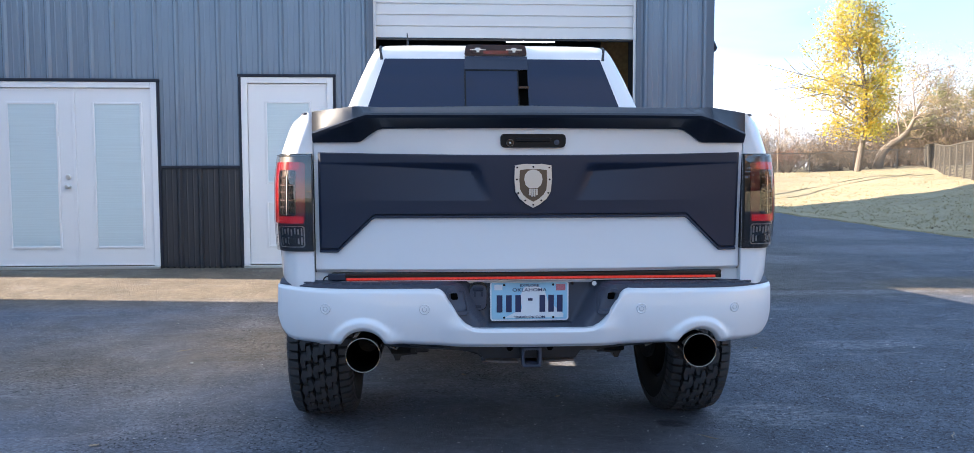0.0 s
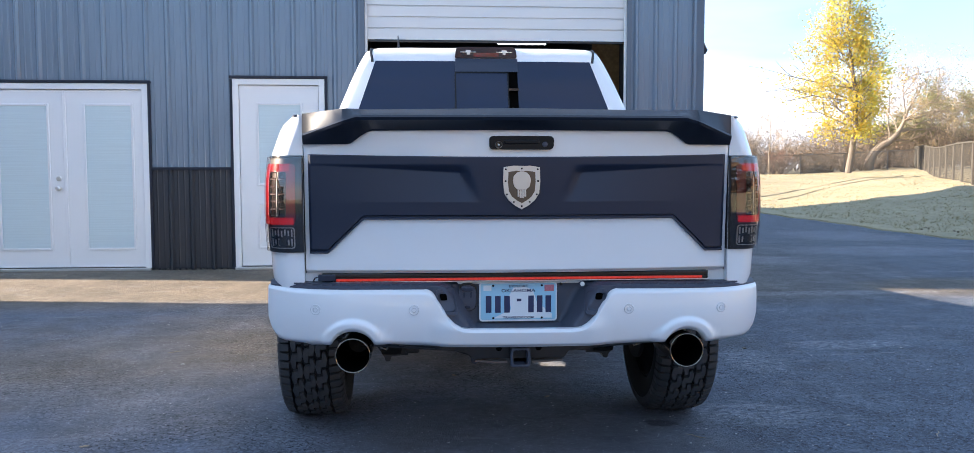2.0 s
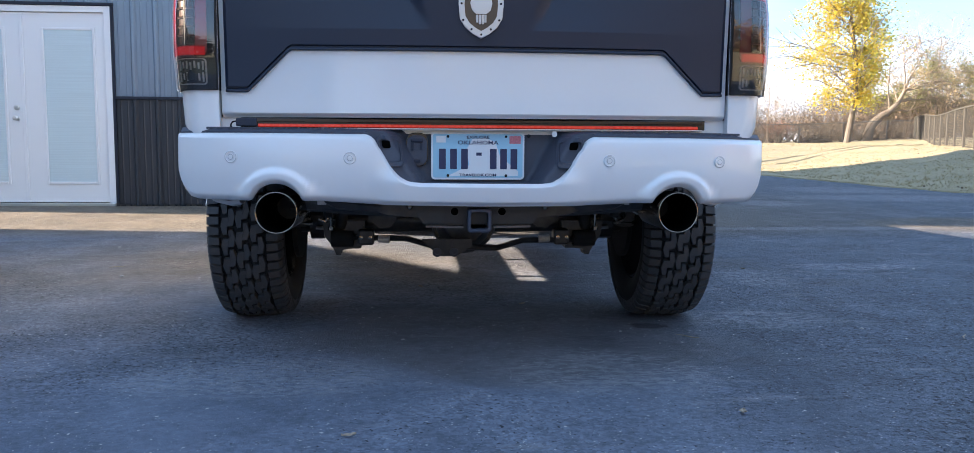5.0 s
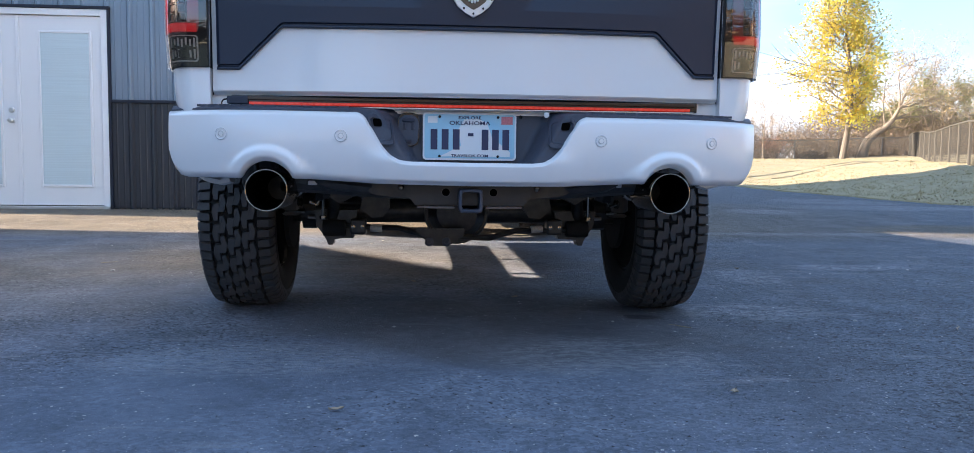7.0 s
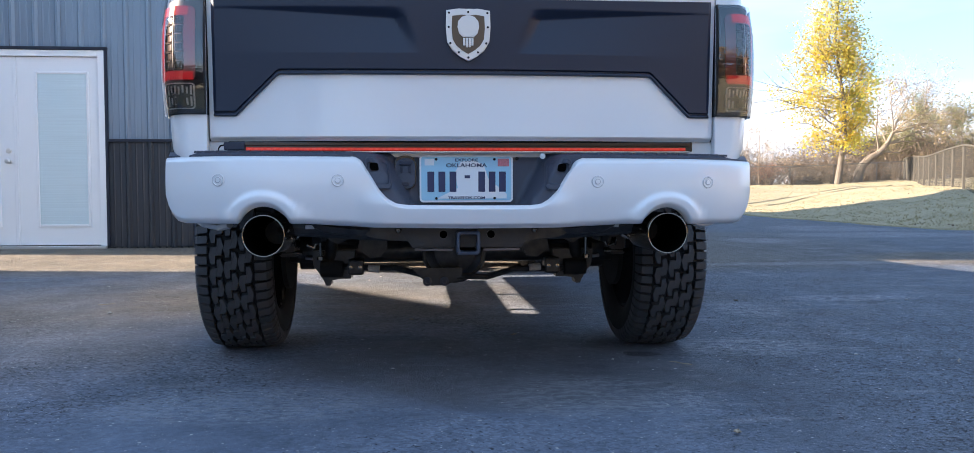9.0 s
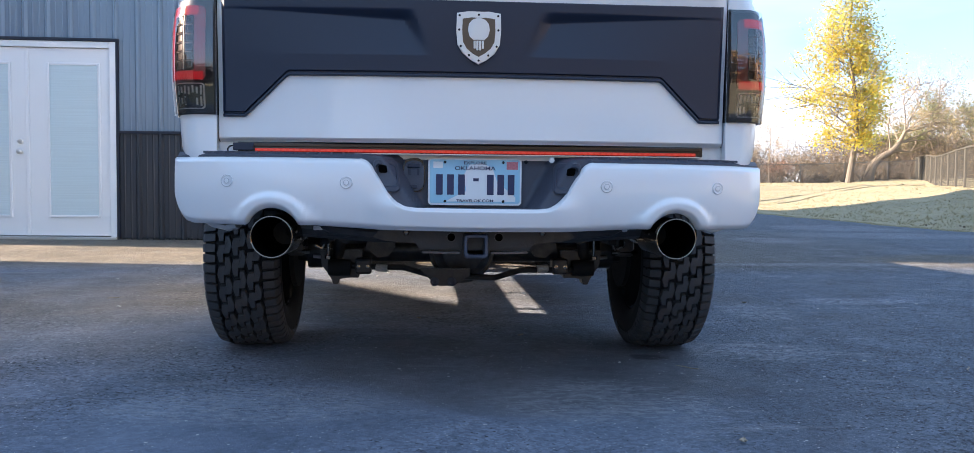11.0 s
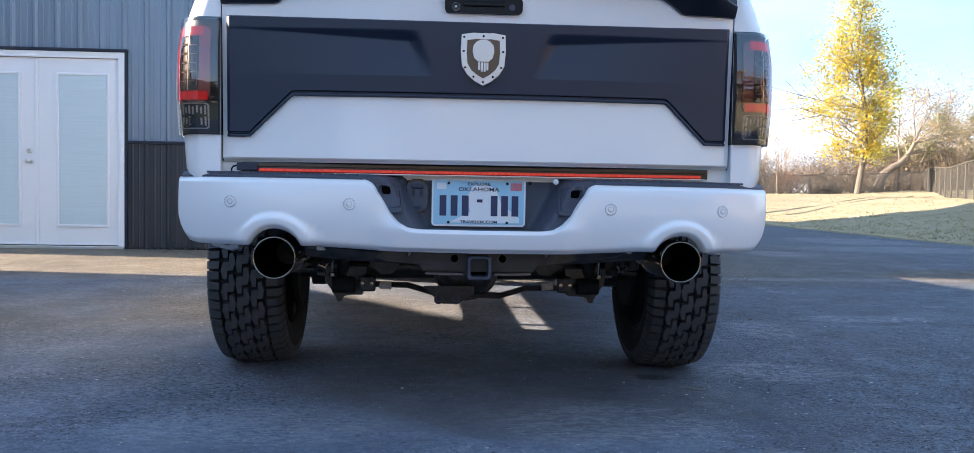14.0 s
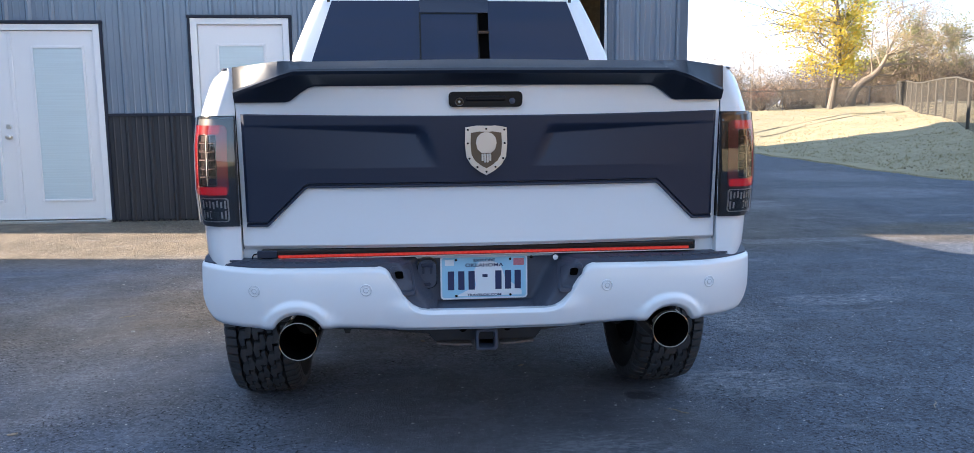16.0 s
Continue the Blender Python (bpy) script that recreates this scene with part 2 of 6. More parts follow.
    far = maths("SQRT", maths("ADD", maths("MULTIPLY", dx, dx), maths("MULTIPLY", dy, dy)), 0)
    heap = maths("ADD", fit(far, 0.0, 2.0, 0.75, -0.45), maths("MULTIPLY", maths("SUBTRACT", noise(0.8, 8.0, 0.62), 0.5), 1.6))
    near_wall = fit(sep.outputs["Y"], 4.3, 5.0, 0.0, 0.9)
    out = blend(maths("MAXIMUM", fit(heap, -0.15, 0.7, 0.0, 0.8), maths("MULTIPLY", near_wall, fit(sep.outputs["X"], 2.2, 5.6, 1.0, 0.05))), base, (0.205, 0.163, 0.112))
    # tan painted where the sunlit wedge falls, to warm its light
    out = blend(maths("MULTIPLY", spread(5.4, 5.25, 1.3, 0.55, 0.2), 0.8), out, (0.2, 0.158, 0.108))
    # browner ground under the truck's tail, its occlusion shade mixed into the tone
    lane = spread(0.2, 0.75, 1.0, 0.75, 0.5)
    out = blend(maths("MULTIPLY", lane, 0.6), out, (0.152, 0.141, 0.139))
    # paler ground behind the truck
    smooth = spread(-0.2, -0.6, 1.3, 1.2, 0.3)
    out = scaled(out, fit(smooth, 0.0, 1.0, 1.0, 1.12))
    # brightened under the bed: bounce from the sun patches painted into the colour
    out = scaled(out, fit(spread(-0.1, 2.2, 1.0, 0.8, 0.4), 0.0, 1.0, 1.0, 1.2))
    out = scaled(out, fit(spread(0.3, 0.9, 1.1, 0.7, 0.4), 0.0, 1.0, 1.0, 1.04))
    # darker towards the right
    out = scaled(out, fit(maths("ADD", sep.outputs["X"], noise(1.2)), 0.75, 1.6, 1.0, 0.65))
    # wear at several scales, then a tone for each stone
    out = scaled(out, fit(noise(2.3, 9.0, 0.68), 0.3, 0.7, 0.66, 1.28))
    out = scaled(out, fit(noise(26.0, 6.0, 0.7), 0.3, 0.7, 0.82, 1.18))
    d, red, green = cells(90.0)
    patch = fit(noise(0.9, 6.0, 0.6), 0.38, 0.6, 0.35, 1.0)
    patch = maths("MAXIMUM", maths("SUBTRACT", patch, maths("MULTIPLY", lane, 0.5)), fit(maths("ADD", sep.outputs["X"], noise(1.5)), 1.3, 1.9, 0.0, 0.95))
    patch = maths("MAXIMUM", maths("SUBTRACT", patch, maths("MULTIPLY", smooth, 0.3)), 0.15)   # smooth, sealed areas beside open, stony ones
    stone = maths("ADD", 1.0, maths("MULTIPLY", patch, fit(red, 0.0, 1.0, -0.38, 0.42)))
    out = scaled(out, stone)
    # open pits where the binder has gone, in drifts
    drift = fit(patch, 0.15, 1.0, 0.72, 0.575)
    pit = fit(maths("SUBTRACT", noise(72.0, 3.0, 0.65, (0.9, 0.7, 1.0)), drift), 0.0, 0.03, 0.0, 0.9)
    out = blend(pit, out, (0.018, 0.018, 0.021))
    # pale tyre scuffs and scratches
    scuff = fit(noise(3.2, 7.0, 0.75, (0.45, 1.7, 1.0)), 0.57, 0.71, 0.0, 0.5)
    out = blend(scuff, out, (0.34, 0.34, 0.35))
    # ground-in pale scrapes, and a dark drip under the tailpipe
    grit = fit(noise(34.0, 6.0, 0.8, (0.6, 1.5, 1.0)), 0.46, 0.58, 0.0, 0.55)
    for cx, cy, rx, ry in ((1.82, 2.2, 0.22, 0.35), (2.7, 2.66, 0.5, 0.16), (0.47, 0.2, 0.4, 0.3), (1.36, 1.04, 0.35, 0.22), (-0.75, 0.15, 0.5, 0.25), (6.3, 8.6, 1.6, 0.8), (4.1, 7.4, 0.5, 0.6), (7.7, 12.5, 1.2, 1.6), (3.5, 5.0, 1.4, 0.12)):
        out = blend(maths("MULTIPLY", spread(cx, cy, rx, ry, 0.35, 3.0), grit), out, (0.36, 0.37, 0.39))
    out = blend(maths("MULTIPLY", spread(0.81, 0.92, 0.09, 0.06, 0.55, 14.0), 0.8), out, (0.03, 0.03, 0.032))
    # small chips, ragged through the noise that shifts their rim
    for scale, cut, tone in ((170.0, 0.94, (0.46, 0.46, 0.46)), (110.0, 0.95, (0.5, 0.5, 0.5)), (70.0, 0.965, (0.52, 0.51, 0.5)), (42.0, 0.99, (0.58, 0.56, 0.53))):
        d2, r2, g2 = cells(scale)
        rim = maths("ADD", d2, maths("MULTIPLY", maths("SUBTRACT", noise(scale * 2.2, 2.0), 0.5), 0.5))
        out = blend(maths("MULTIPLY", maths("GREATER_THAN", r2, cut), maths("LESS_THAN", rim, 0.24)), out, tone)
    nt.links.new(out, b.inputs["Base Color"])
    bp = nt.nodes.new("ShaderNodeBump")
    bp.inputs["Strength"].default_value, bp.inputs["Distance"].default_value = 1.0, 0.011
    nt.links.new(maths("SUBTRACT", maths("ADD", noise(75.0, 5.0, 0.7), maths("MULTIPLY", red, 0.5)), pit), bp.inputs["Height"])
    nt.links.new(bp.outputs["Normal"], b.inputs["Normal"])
    return m


DUST = (-1.4, 2.7, 2.4, 1.4)   # middle and half extents of the dusty patch
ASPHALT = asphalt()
LAWN = material("lawn", (0.41, 0.33, 0.19), 0.95, grain=0.6, scale=9, spots=0.8, spot_scale=0.45, second=(0.28, 0.235, 0.135), bump=1.0, bump_scale=22, bump_depth=0.03)
STEEL_BLUE = material("steel_panel", (0.155, 0.203, 0.262), 0.24, coat=0.5, grain=0.06, scale=3, spots=0.12, spot_scale=1.2, stretch=(3, 3, 0.4))
STEEL_DARK = material("dark_steel_panel", (0.022, 0.025, 0.032), 0.42, grain=0.1, scale=4, spots=0.2, spot_scale=1.5, second=(0.038, 0.037, 0.038))
TRIM_DARK = material("dark_trim", (0.006, 0.01, 0.022), 0.65)
TRIM_BLUE = material("blue_grey_trim", (0.1, 0.13, 0.17), 0.35, spots=0.15, spot_scale=2)
DOOR_WHITE = material("door_paint", (0.73, 0.74, 0.75), 0.4, spots=0.1, spot_scale=2, second=(0.64, 0.65, 0.66), bump=0.05)
BLIND = material("blind", (0.58, 0.68, 0.71), 0.35, grain=0.15, scale=70, stretch=(0.02, 1, 1))
GARAGE_WHITE = material("garage_door_paint", (0.67, 0.67, 0.66), 0.45, spots=0.15, spot_scale=1.5, second=(0.62, 0.62, 0.62))
NICKEL = material("satin_nickel", (0.7, 0.68, 0.64), 0.3, 1.0)
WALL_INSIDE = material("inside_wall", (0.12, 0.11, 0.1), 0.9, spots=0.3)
OSB = material("strand_board", (0.4, 0.28, 0.13), 0.8, grain=0.6, scale=18, spots=0.4, spot_scale=9)
PAINT = material("white_paint", (0.8, 0.8, 0.8), 0.28, coat=0.8, spots=0.05, spot_scale=3, second=(0.74, 0.74, 0.74))
MATTE = material("matte_black", (0.011, 0.018, 0.04), 0.42, grain=0.1, scale=300, bump=0.05, bump_scale=400)
TRIM = material("grained_plastic", (0.056, 0.063, 0.088), 0.55, grain=0.2, scale=200, bump=0.2, bump_scale=350)
BLACK = material("black_gloss", (0.012, 0.012, 0.013), 0.2)
DARK = material("underbody_black", (0.0125, 0.013, 0.015), 0.36, spots=0.9, spot_scale=24, second=(0.045, 0.041, 0.037), bump=0.3, bump_scale=60)
RUBBER = material("tyre_rubber", (0.044, 0.045, 0.049), 0.7, spots=0.6, spot_scale=14, second=(0.045, 0.042, 0.04), bump=0.4, bump_scale=160, random_by=0.12)
# near-black rubber: the shade of the tread grooves is put into its colour
SHADED_BLACK = material("shaded_black", (0.008, 0.008, 0.0085), 0.9, bump=0.3, bump_scale=90)
STEEL = material("polished_steel", (0.32, 0.27, 0.21), 0.16, 1.0, spots=0.5, spot_scale=30, second=(0.2, 0.16, 0.12))
# holes, gaps and the sooty bore: their inner shade is in this black
VOID_BLACK = material("void_black", (0.0025, 0.0025, 0.0025), 0.95)
VOID_BLACK.node_tree.nodes["Principled BSDF"].inputs["Specular IOR Level"].default_value = 0.0
TINT = material("tinted_glass", (0.004, 0.009, 0.034), 0.03)
HANDLE = material("handle_black", (0.004, 0.004, 0.005), 0.38)
HANDLE.node_tree.nodes["Principled BSDF"].inputs["Specular IOR Level"].default_value = 0.25


def clear_shell(name, tint):
    """A thin glossy shell: seen through, tinted, with a mirror-like skin."""
    m = bpy.data.materials.new(name)
    m.use_nodes = True
    nt = m.node_tree
    tr = nt.nodes.new("ShaderNodeBsdfTransparent")
    tr.inputs["Color"].default_value = (*tint, 1)
    gl = nt.nodes.new("ShaderNodeBsdfGlossy")
    gl.inputs["Roughness"].default_value = 0.02
    fr = nt.nodes.new("ShaderNodeFresnel")
    fr.inputs["IOR"].default_value = 2.1
    mx = nt.nodes.new("ShaderNodeMixShader")
    nt.links.new(fr.outputs["Fac"], mx.inputs["Fac"])
    nt.links.new(tr.outputs["BSDF"], mx.inputs[1])
    nt.links.new(gl.outputs["BSDF"], mx.inputs[2])
    nt.links.new(mx.outputs["Shader"], nt.nodes["Material Output"].inputs["Surface"])
    return m


SHELL = clear_shell("smoked_shell", (0.86, 0.81, 0.78))
CLEAR_LENS = material("clear_lens", (0.03, 0.03, 0.032), 0.2, grain=0.8, scale=90)
SENSOR_GREY = material("sensor_grey", (0.34, 0.35, 0.37), 0.5)
SILVER = material("brushed_silver", (0.62, 0.6, 0.57), 0.35, 0.8)
BRONZE = material("bronze_field", (0.13, 0.085, 0.05), 0.5, 0.3)
PLATE_WHITE = material("plate_white", (0.75, 0.78, 0.8), 0.35)
PLATE_BLUE = material("plate_blue", (0.34, 0.6, 0.75), 0.35)
PLATE_NAVY = material("plate_navy", (0.02, 0.03, 0.09), 0.4)
PLATE_RED = material("plate_red", (0.6, 0.2, 0.24), 0.4, grain=0.5, scale=160)
BARK = material("bark", (0.28, 0.22, 0.16), 0.9, grain=0.5, scale=12, bump=0.6, bump_scale=14)
BARK_PALE = material("pale_bark", (0.15, 0.125, 0.1), 0.9, grain=0.4, scale=9, bump=0.5, bump_scale=12)
LEAF_GOLD = leafy("gold_leaf", (0.48, 0.305, 0.013), (0.44, 0.4, 0.065), 0.5)
LEAF_LIME = leafy("lime_leaf", (0.34, 0.36, 0.04), (0.56, 0.5, 0.12), 0.5)
LEAF_OLIVE = leafy("olive_leaf", (0.12, 0.125, 0.04), (0.25, 0.22, 0.1), 0.3)
LEAF_TAN = leafy("tan_leaf", (0.2, 0.16, 0.06), (0.34, 0.24, 0.12), 0.35)
LEAF_BROWN = leafy("brown_leaf", (0.13, 0.085, 0.05), (0.24, 0.17, 0.1), 0.2)
FENCE_DARK = material("fence_coating", (0.075, 0.068, 0.058), 0.9)
FENCE_DARK.node_tree.nodes["Principled BSDF"].inputs["Specular IOR Level"].default_value = 0.1
FENCE_GREY = material("galvanised", (0.12, 0.12, 0.12), 0.6, 0.2)
BRICK_TAN = material("tan_siding", (0.5, 0.42, 0.32), 0.8, spots=0.2)
ROOFING = material("roof_sheet", (0.1, 0.1, 0.11), 0.5)
DIODE = glow("red_diode", (1.0, 0.06, 0.035), 0.042, (0.3, 0.05, 0.03))
TUBE_LIGHT = glow("tube_light", (1.0, 0.97, 0.9), 2.5, (0.8, 0.8, 0.8))

# ---- ground ----
def ground_z(x, y):
    """The yard falls a little to the right and rises to the building; the lawn banks up to the right and to the back.
    Unseen banks are added for warm reflections.
    """
    near = 0.09 * ease(4.0, 7.0, y) * (1 - ease(9, 12, y))
    edge = 9.3 + 0.05 * (y - 10)
    bank = 0.93 * ease(0, 11, x - edge) * ease(2, 14, y)
    back = 1.08 * ease(21, 44, y)
    knoll = 0.045 * min(12.0, max(0.0, x - 24)) * ease(20, 44, y)
    if x > edge + 0.3:
        near += 0.05 * ease(0.3, 3, x - edge) * (math.sin(x * 1.1 + y * 0.53) * math.sin(y * 0.83 - x * 0.31) + 0.5 * math.sin(x * 2.3 - y * 1.7 + 1.0)) * ease(30, 22, y)
    near -= 0.009 * min(2.0, max(0.0, x + 0.9)) * ease(7, 4, y)
    # unseen banks beside and behind the yard, added to reflect warm sunlit grass
    side = 3.0 * ease(1, 16, x - 9.3) * ease(5, -5, y) + 2.2 * ease(-13, -28, y) * ease(-6, 2, x) * ease(26, 14, x)
    return near + max(bank, back, side) + 0.1 * min(bank, back) + knoll


def ground_axis(lo, hi, marks, fine):
    vals = [lo]
    while vals[-1] < hi:
        v = vals[-1]
        d = max(0.0, marks[0] - v, v - marks[1])
        vals.append(v + max(fine, d * 0.18))
    return vals


gx = ground_axis(-900, 900, (-8, 24), 0.6)
gy = ground_axis(-900, 1500, (-6, 50), 0.6)
gm = bmesh.new()
gv = [[gm.verts.new((x, y, ground_z(x, y) - 0.02)) for y in gy] for x in gx]
for i in range(len(gx) - 1):
    for j in range(len(gy) - 1):
        gm.faces.new((gv[i][j], gv[i + 1][j], gv[i + 1][j + 1], gv[i][j + 1]))
thing("ground", gm, LAWN, "dry straw-coloured winter lawn rising to a bank", "lawn", "structure", smooth=True)

# The paved yard lies on the ground as a sheet of its own, with a ragged right edge.
def yard_edge(y):
    return 9.3 + 0.05 * (y - 10) + 0.12 * math.sin(y * 1.9) * math.sin(y * 0.7 + 1)


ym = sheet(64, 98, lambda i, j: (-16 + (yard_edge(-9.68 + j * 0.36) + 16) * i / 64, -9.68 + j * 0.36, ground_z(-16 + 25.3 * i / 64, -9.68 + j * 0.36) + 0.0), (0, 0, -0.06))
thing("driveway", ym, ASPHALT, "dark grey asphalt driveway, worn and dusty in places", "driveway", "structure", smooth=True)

# ---- building ----
WY = 6.964          # outer face of the front wall
X0, X1 = -10.2, 3.01  # ends of the front wall
BACK = 25.4
EAVE = 6.0
RIB = 0.2435
RIB_AT = -5.106  # the middle of one rib


def rib_depth(x):
    """Depth of the ribbed panel: broad ribs nine inches apart with sloping sides, two low ones between."""
    u = ((x - RIB_AT) / RIB) % 1.0
    d = min(u, 1 - u) * RIB
    big = along(d, [(0, 0.03), (0.0115, 0.03), (0.0345, 0.0)])
    for c in (0.35, 0.65):
        big = max(big, along(abs(u - c) * RIB, [(0, 0.0032), (0.0035, 0.0032), (0.0115, 0.0)]))
    return big


def rib_marks(a, b):
    xs = {a, b}
    k = math.floor((a - RIB_AT) / RIB)
    offs = [-0.0345, -0.0115, 0.0115, 0.0345] + [c * RIB + o for c in (0.35, 0.65) for o in (-0.0115, -0.0035, 0.0035, 0.0115)]
    while RIB_AT + k * RIB < b + RIB:
        xs.update(RIB_AT + k * RIB + o for o in offs if a < RIB_AT + k * RIB + o < b)
        k += 1
    return sorted(xs)


def ribbed(pieces, bm=None):
    """Ribbed sheets in the plane of the front wall, each (x0, x1, z0, z1)."""
    bm = bm or bmesh.new()
    for a, b, z0, z1 in pieces:
        xs = rib_marks(a, b)
        lo = [bm.verts.new((x, WY - rib_depth(x), z0)) for x in xs]
        hi = [bm.verts.new((x, WY - rib_depth(x), z1)) for x in xs]
        for i in range(len(xs) - 1):
            bm.faces.new((lo[i], lo[i + 1], hi[i + 1], hi[i]))
    return bm


FD = (-5.60, -3.637, 2.293)   # french doors, outside of the casing: left, right, top
SD = (-2.657, -1.578, 2.357)  # single door
GD = (-1.095, 2.081, 3.9)     # garage opening
BASE = 0.1
WAIN = 1.297
# the core of the wall, and on it sheets four ribs wide
core = bmesh.new()
for a, b, z0, z1 in ((X0, FD[0], -0.1, EAVE), (FD[0], FD[1], FD[2], EAVE), (FD[1], SD[0], -0.1, EAVE), (SD[0], SD[1], SD[2], EAVE),
                     (SD[1], GD[0], -0.1, EAVE), (GD[0], GD[1], GD[2], EAVE), (GD[1], X1 - 0.003, -0.1, EAVE)):
    box(a, b, WY + 0.004, WY + 0.16, z0, z1, bm=core)
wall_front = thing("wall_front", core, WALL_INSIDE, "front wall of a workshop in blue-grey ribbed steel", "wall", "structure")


def sheets(name, pieces, mat, label):
    wide = 4 * RIB
    for a, b, z0, z1 in pieces:
        k = math.ceil((a - RIB_AT - 0.03) / wide)
        cuts = [a]
        while RIB_AT + k * wide + 0.034 < b - 0.02:
            if RIB_AT + k * wide + 0.034 > a + 0.02:
                cuts.append(RIB_AT + k * wide + 0.034)
            k += 1
        cuts.append(b)
        for p, q in zip(cuts, cuts[1:]):
            part(name, ribbed([(p, q - 0.0015, z0, z1)]), mat, wall_front, label)


sheets("siding_sheet", [(X0, FD[0], WAIN, EAVE), (FD[0], FD[1], FD[2], EAVE), (FD[1], SD[0], WAIN, EAVE), (SD[0], SD[1], SD[2], EAVE),
                        (SD[1], GD[0], WAIN, EAVE), (GD[0], GD[1], GD[2], EAVE), (GD[1], X1, BASE - 0.04, EAVE)], STEEL_BLUE, "blue-grey ribbed steel sheet")
sheets("wainscot_sheet", [(X0, FD[0], BASE - 0.04, WAIN - 0.02), (FD[1], SD[0], BASE - 0.04, WAIN - 0.02), (SD[1], GD[0], BASE - 0.04, WAIN - 0.02)], STEEL_DARK, "near-black ribbed steel sheet")
for a, b in ((X0, FD[0]), (FD[1], SD[0]), (SD[1], GD[0])):
    part("ledge_trim", box(a, b, WY - 0.032, WY + 0.01, WAIN - 0.02, WAIN + 0.015, 0.004), TRIM_DARK, wall_front)
    part("base_trim", box(a, b, WY - 0.03, WY + 0.01, BASE - 0.12, BASE - 0.02, 0.004), TRIM_DARK, wall_front)
# corner and opening trims
part("corner_trim", prism([(X1 - 0.11, WY - 0.026), (X1 + 0.03, WY - 0.026), (X1 + 0.03, WY + 0.11), (X1 + 0.004, WY + 0.11), (X1 + 0.004, WY - 0.002), (X1 - 0.11, WY - 0.002)], -0.05, EAVE, "z"), TRIM_BLUE, wall_front)
for x in (GD[0], GD[1]):
    s = -1 if x < 0 else 1
    part("jamb_trim", box(min(x, x + s * 0.055), max(x, x + s * 0.055), WY - 0.03, WY + 0.16, 0, GD[2], 0.004), TRIM_BLUE, wall_front)
    part("weather_seal", box(min(x, x - s * 0.03), max(x, x - s * 0.03), WY + 0.0, WY + 0.03, 0.05, GD[2], 0.004), GARAGE_WHITE, wall_front)

# one row of screws beside the ribs, at the girt
screws = bmesh.new()
for k in range(int((X1 - X0) / RIB)):
    x = RIB_AT + (k - 20) * RIB - 0.045
    if X0 < x < X1 - 0.15 and not GD[0] - 0.06 < x < GD[1] + 0.06:
        for z in (2.86, 4.1, 5.3):
            lathe([(0.0055, 0.0), (0.0055, -0.004), (0.002, -0.006)], (x, WY, z), "y", 6, screws)
tagged(part("sheet_screws", screws, TRIM_BLUE, wall_front, "small dark sheet screws in rows"), kind="stuff")

# other walls, roof and the inside of the workshop
for name, b in (("wall_right", box(X1 - 0.15, X1, WY + 0.16, BACK, -0.2, EAVE)), ("wall_left", box(X0, X0 + 0.15, WY + 0.16, BACK, -0.2, EAVE)), ("wall_back", box(X0, X1, BACK, BACK + 0.15, -0.2, EAVE))):
    thing(name, b, STEEL_BLUE, "plain blue-grey steel wall of the workshop", "wall", "structure")
XM = (X0 + X1) / 2
thing("roof", prism([(X0 - 0.3, EAVE), (XM, EAVE + 1.5), (X1 + 0.3, EAVE), (X1 + 0.3, EAVE + 0.08), (XM, EAVE + 1.6), (X0 - 0.3, EAVE + 0.08)], WY - 0.3, BACK + 0.45), ROOFING, "shallow dark metal roof", "roof", "structure")
thing("gable", prism([(X0, EAVE), (X1, EAVE), (XM, EAVE + 1.48)], WY + 0.01, WY + 0.1), STEEL_BLUE, "blue-grey steel gable", "wall", "structure")
thing("workshop_floor", box(X0 + 0.15, X1 - 0.15, WY + 0.0, BACK, 0.02, 0.105), material("slab", (0.3, 0.29, 0.27), 0.7, spots=0.4, spot_scale=1), "grey concrete slab inside the workshop", "floor", "structure")
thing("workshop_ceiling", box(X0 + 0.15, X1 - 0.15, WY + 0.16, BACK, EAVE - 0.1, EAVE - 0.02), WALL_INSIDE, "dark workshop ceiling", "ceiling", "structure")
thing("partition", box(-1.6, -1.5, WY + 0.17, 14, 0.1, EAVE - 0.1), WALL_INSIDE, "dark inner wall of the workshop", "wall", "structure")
thing("strand_board", box(2.14, 2.56, 9.4, 9.42, 0.105, 3.6), OSB, "yellow-brown strand board leaning inside the workshop", "board")
tl = holder("tube_light", (1.14, 10.0, 3.3), "lit tube lamp under the workshop ceiling", "lamp")
part("housing", box(0.74, 1.54, 9.96, 10.04, 3.296, 3.36, 0.01), GARAGE_WHITE, tl)
part("tube", box(0.76, 1.52, 9.97, 10.03, 3.265, 3.295, 0.01), TUBE_LIGHT, tl)
part("rod", box(1.13, 1.15, 9.99, 10.01, 3.36, EAVE - 0.1), GARAGE_WHITE, tl)

# the raised sectional door
sect = holder("garage_door", ((GD[0] + GD[1]) / 2, WY + 0.06, 2.84), "white ribbed sectional garage door, raised most of the way", "garage door")
for k in range(2):
    z0 = 2.845 + k * 0.535
    prof = [(WY + 0.09, z0), (WY + 0.05, z0)]
    for q in range(1, 4):
        zc = z0 + q * 0.134
        prof += [(WY + 0.05, zc - 0.01), (WY + 0.068, zc - 0.005), (WY + 0.068, zc + 0.005), (WY + 0.05, zc + 0.01)]
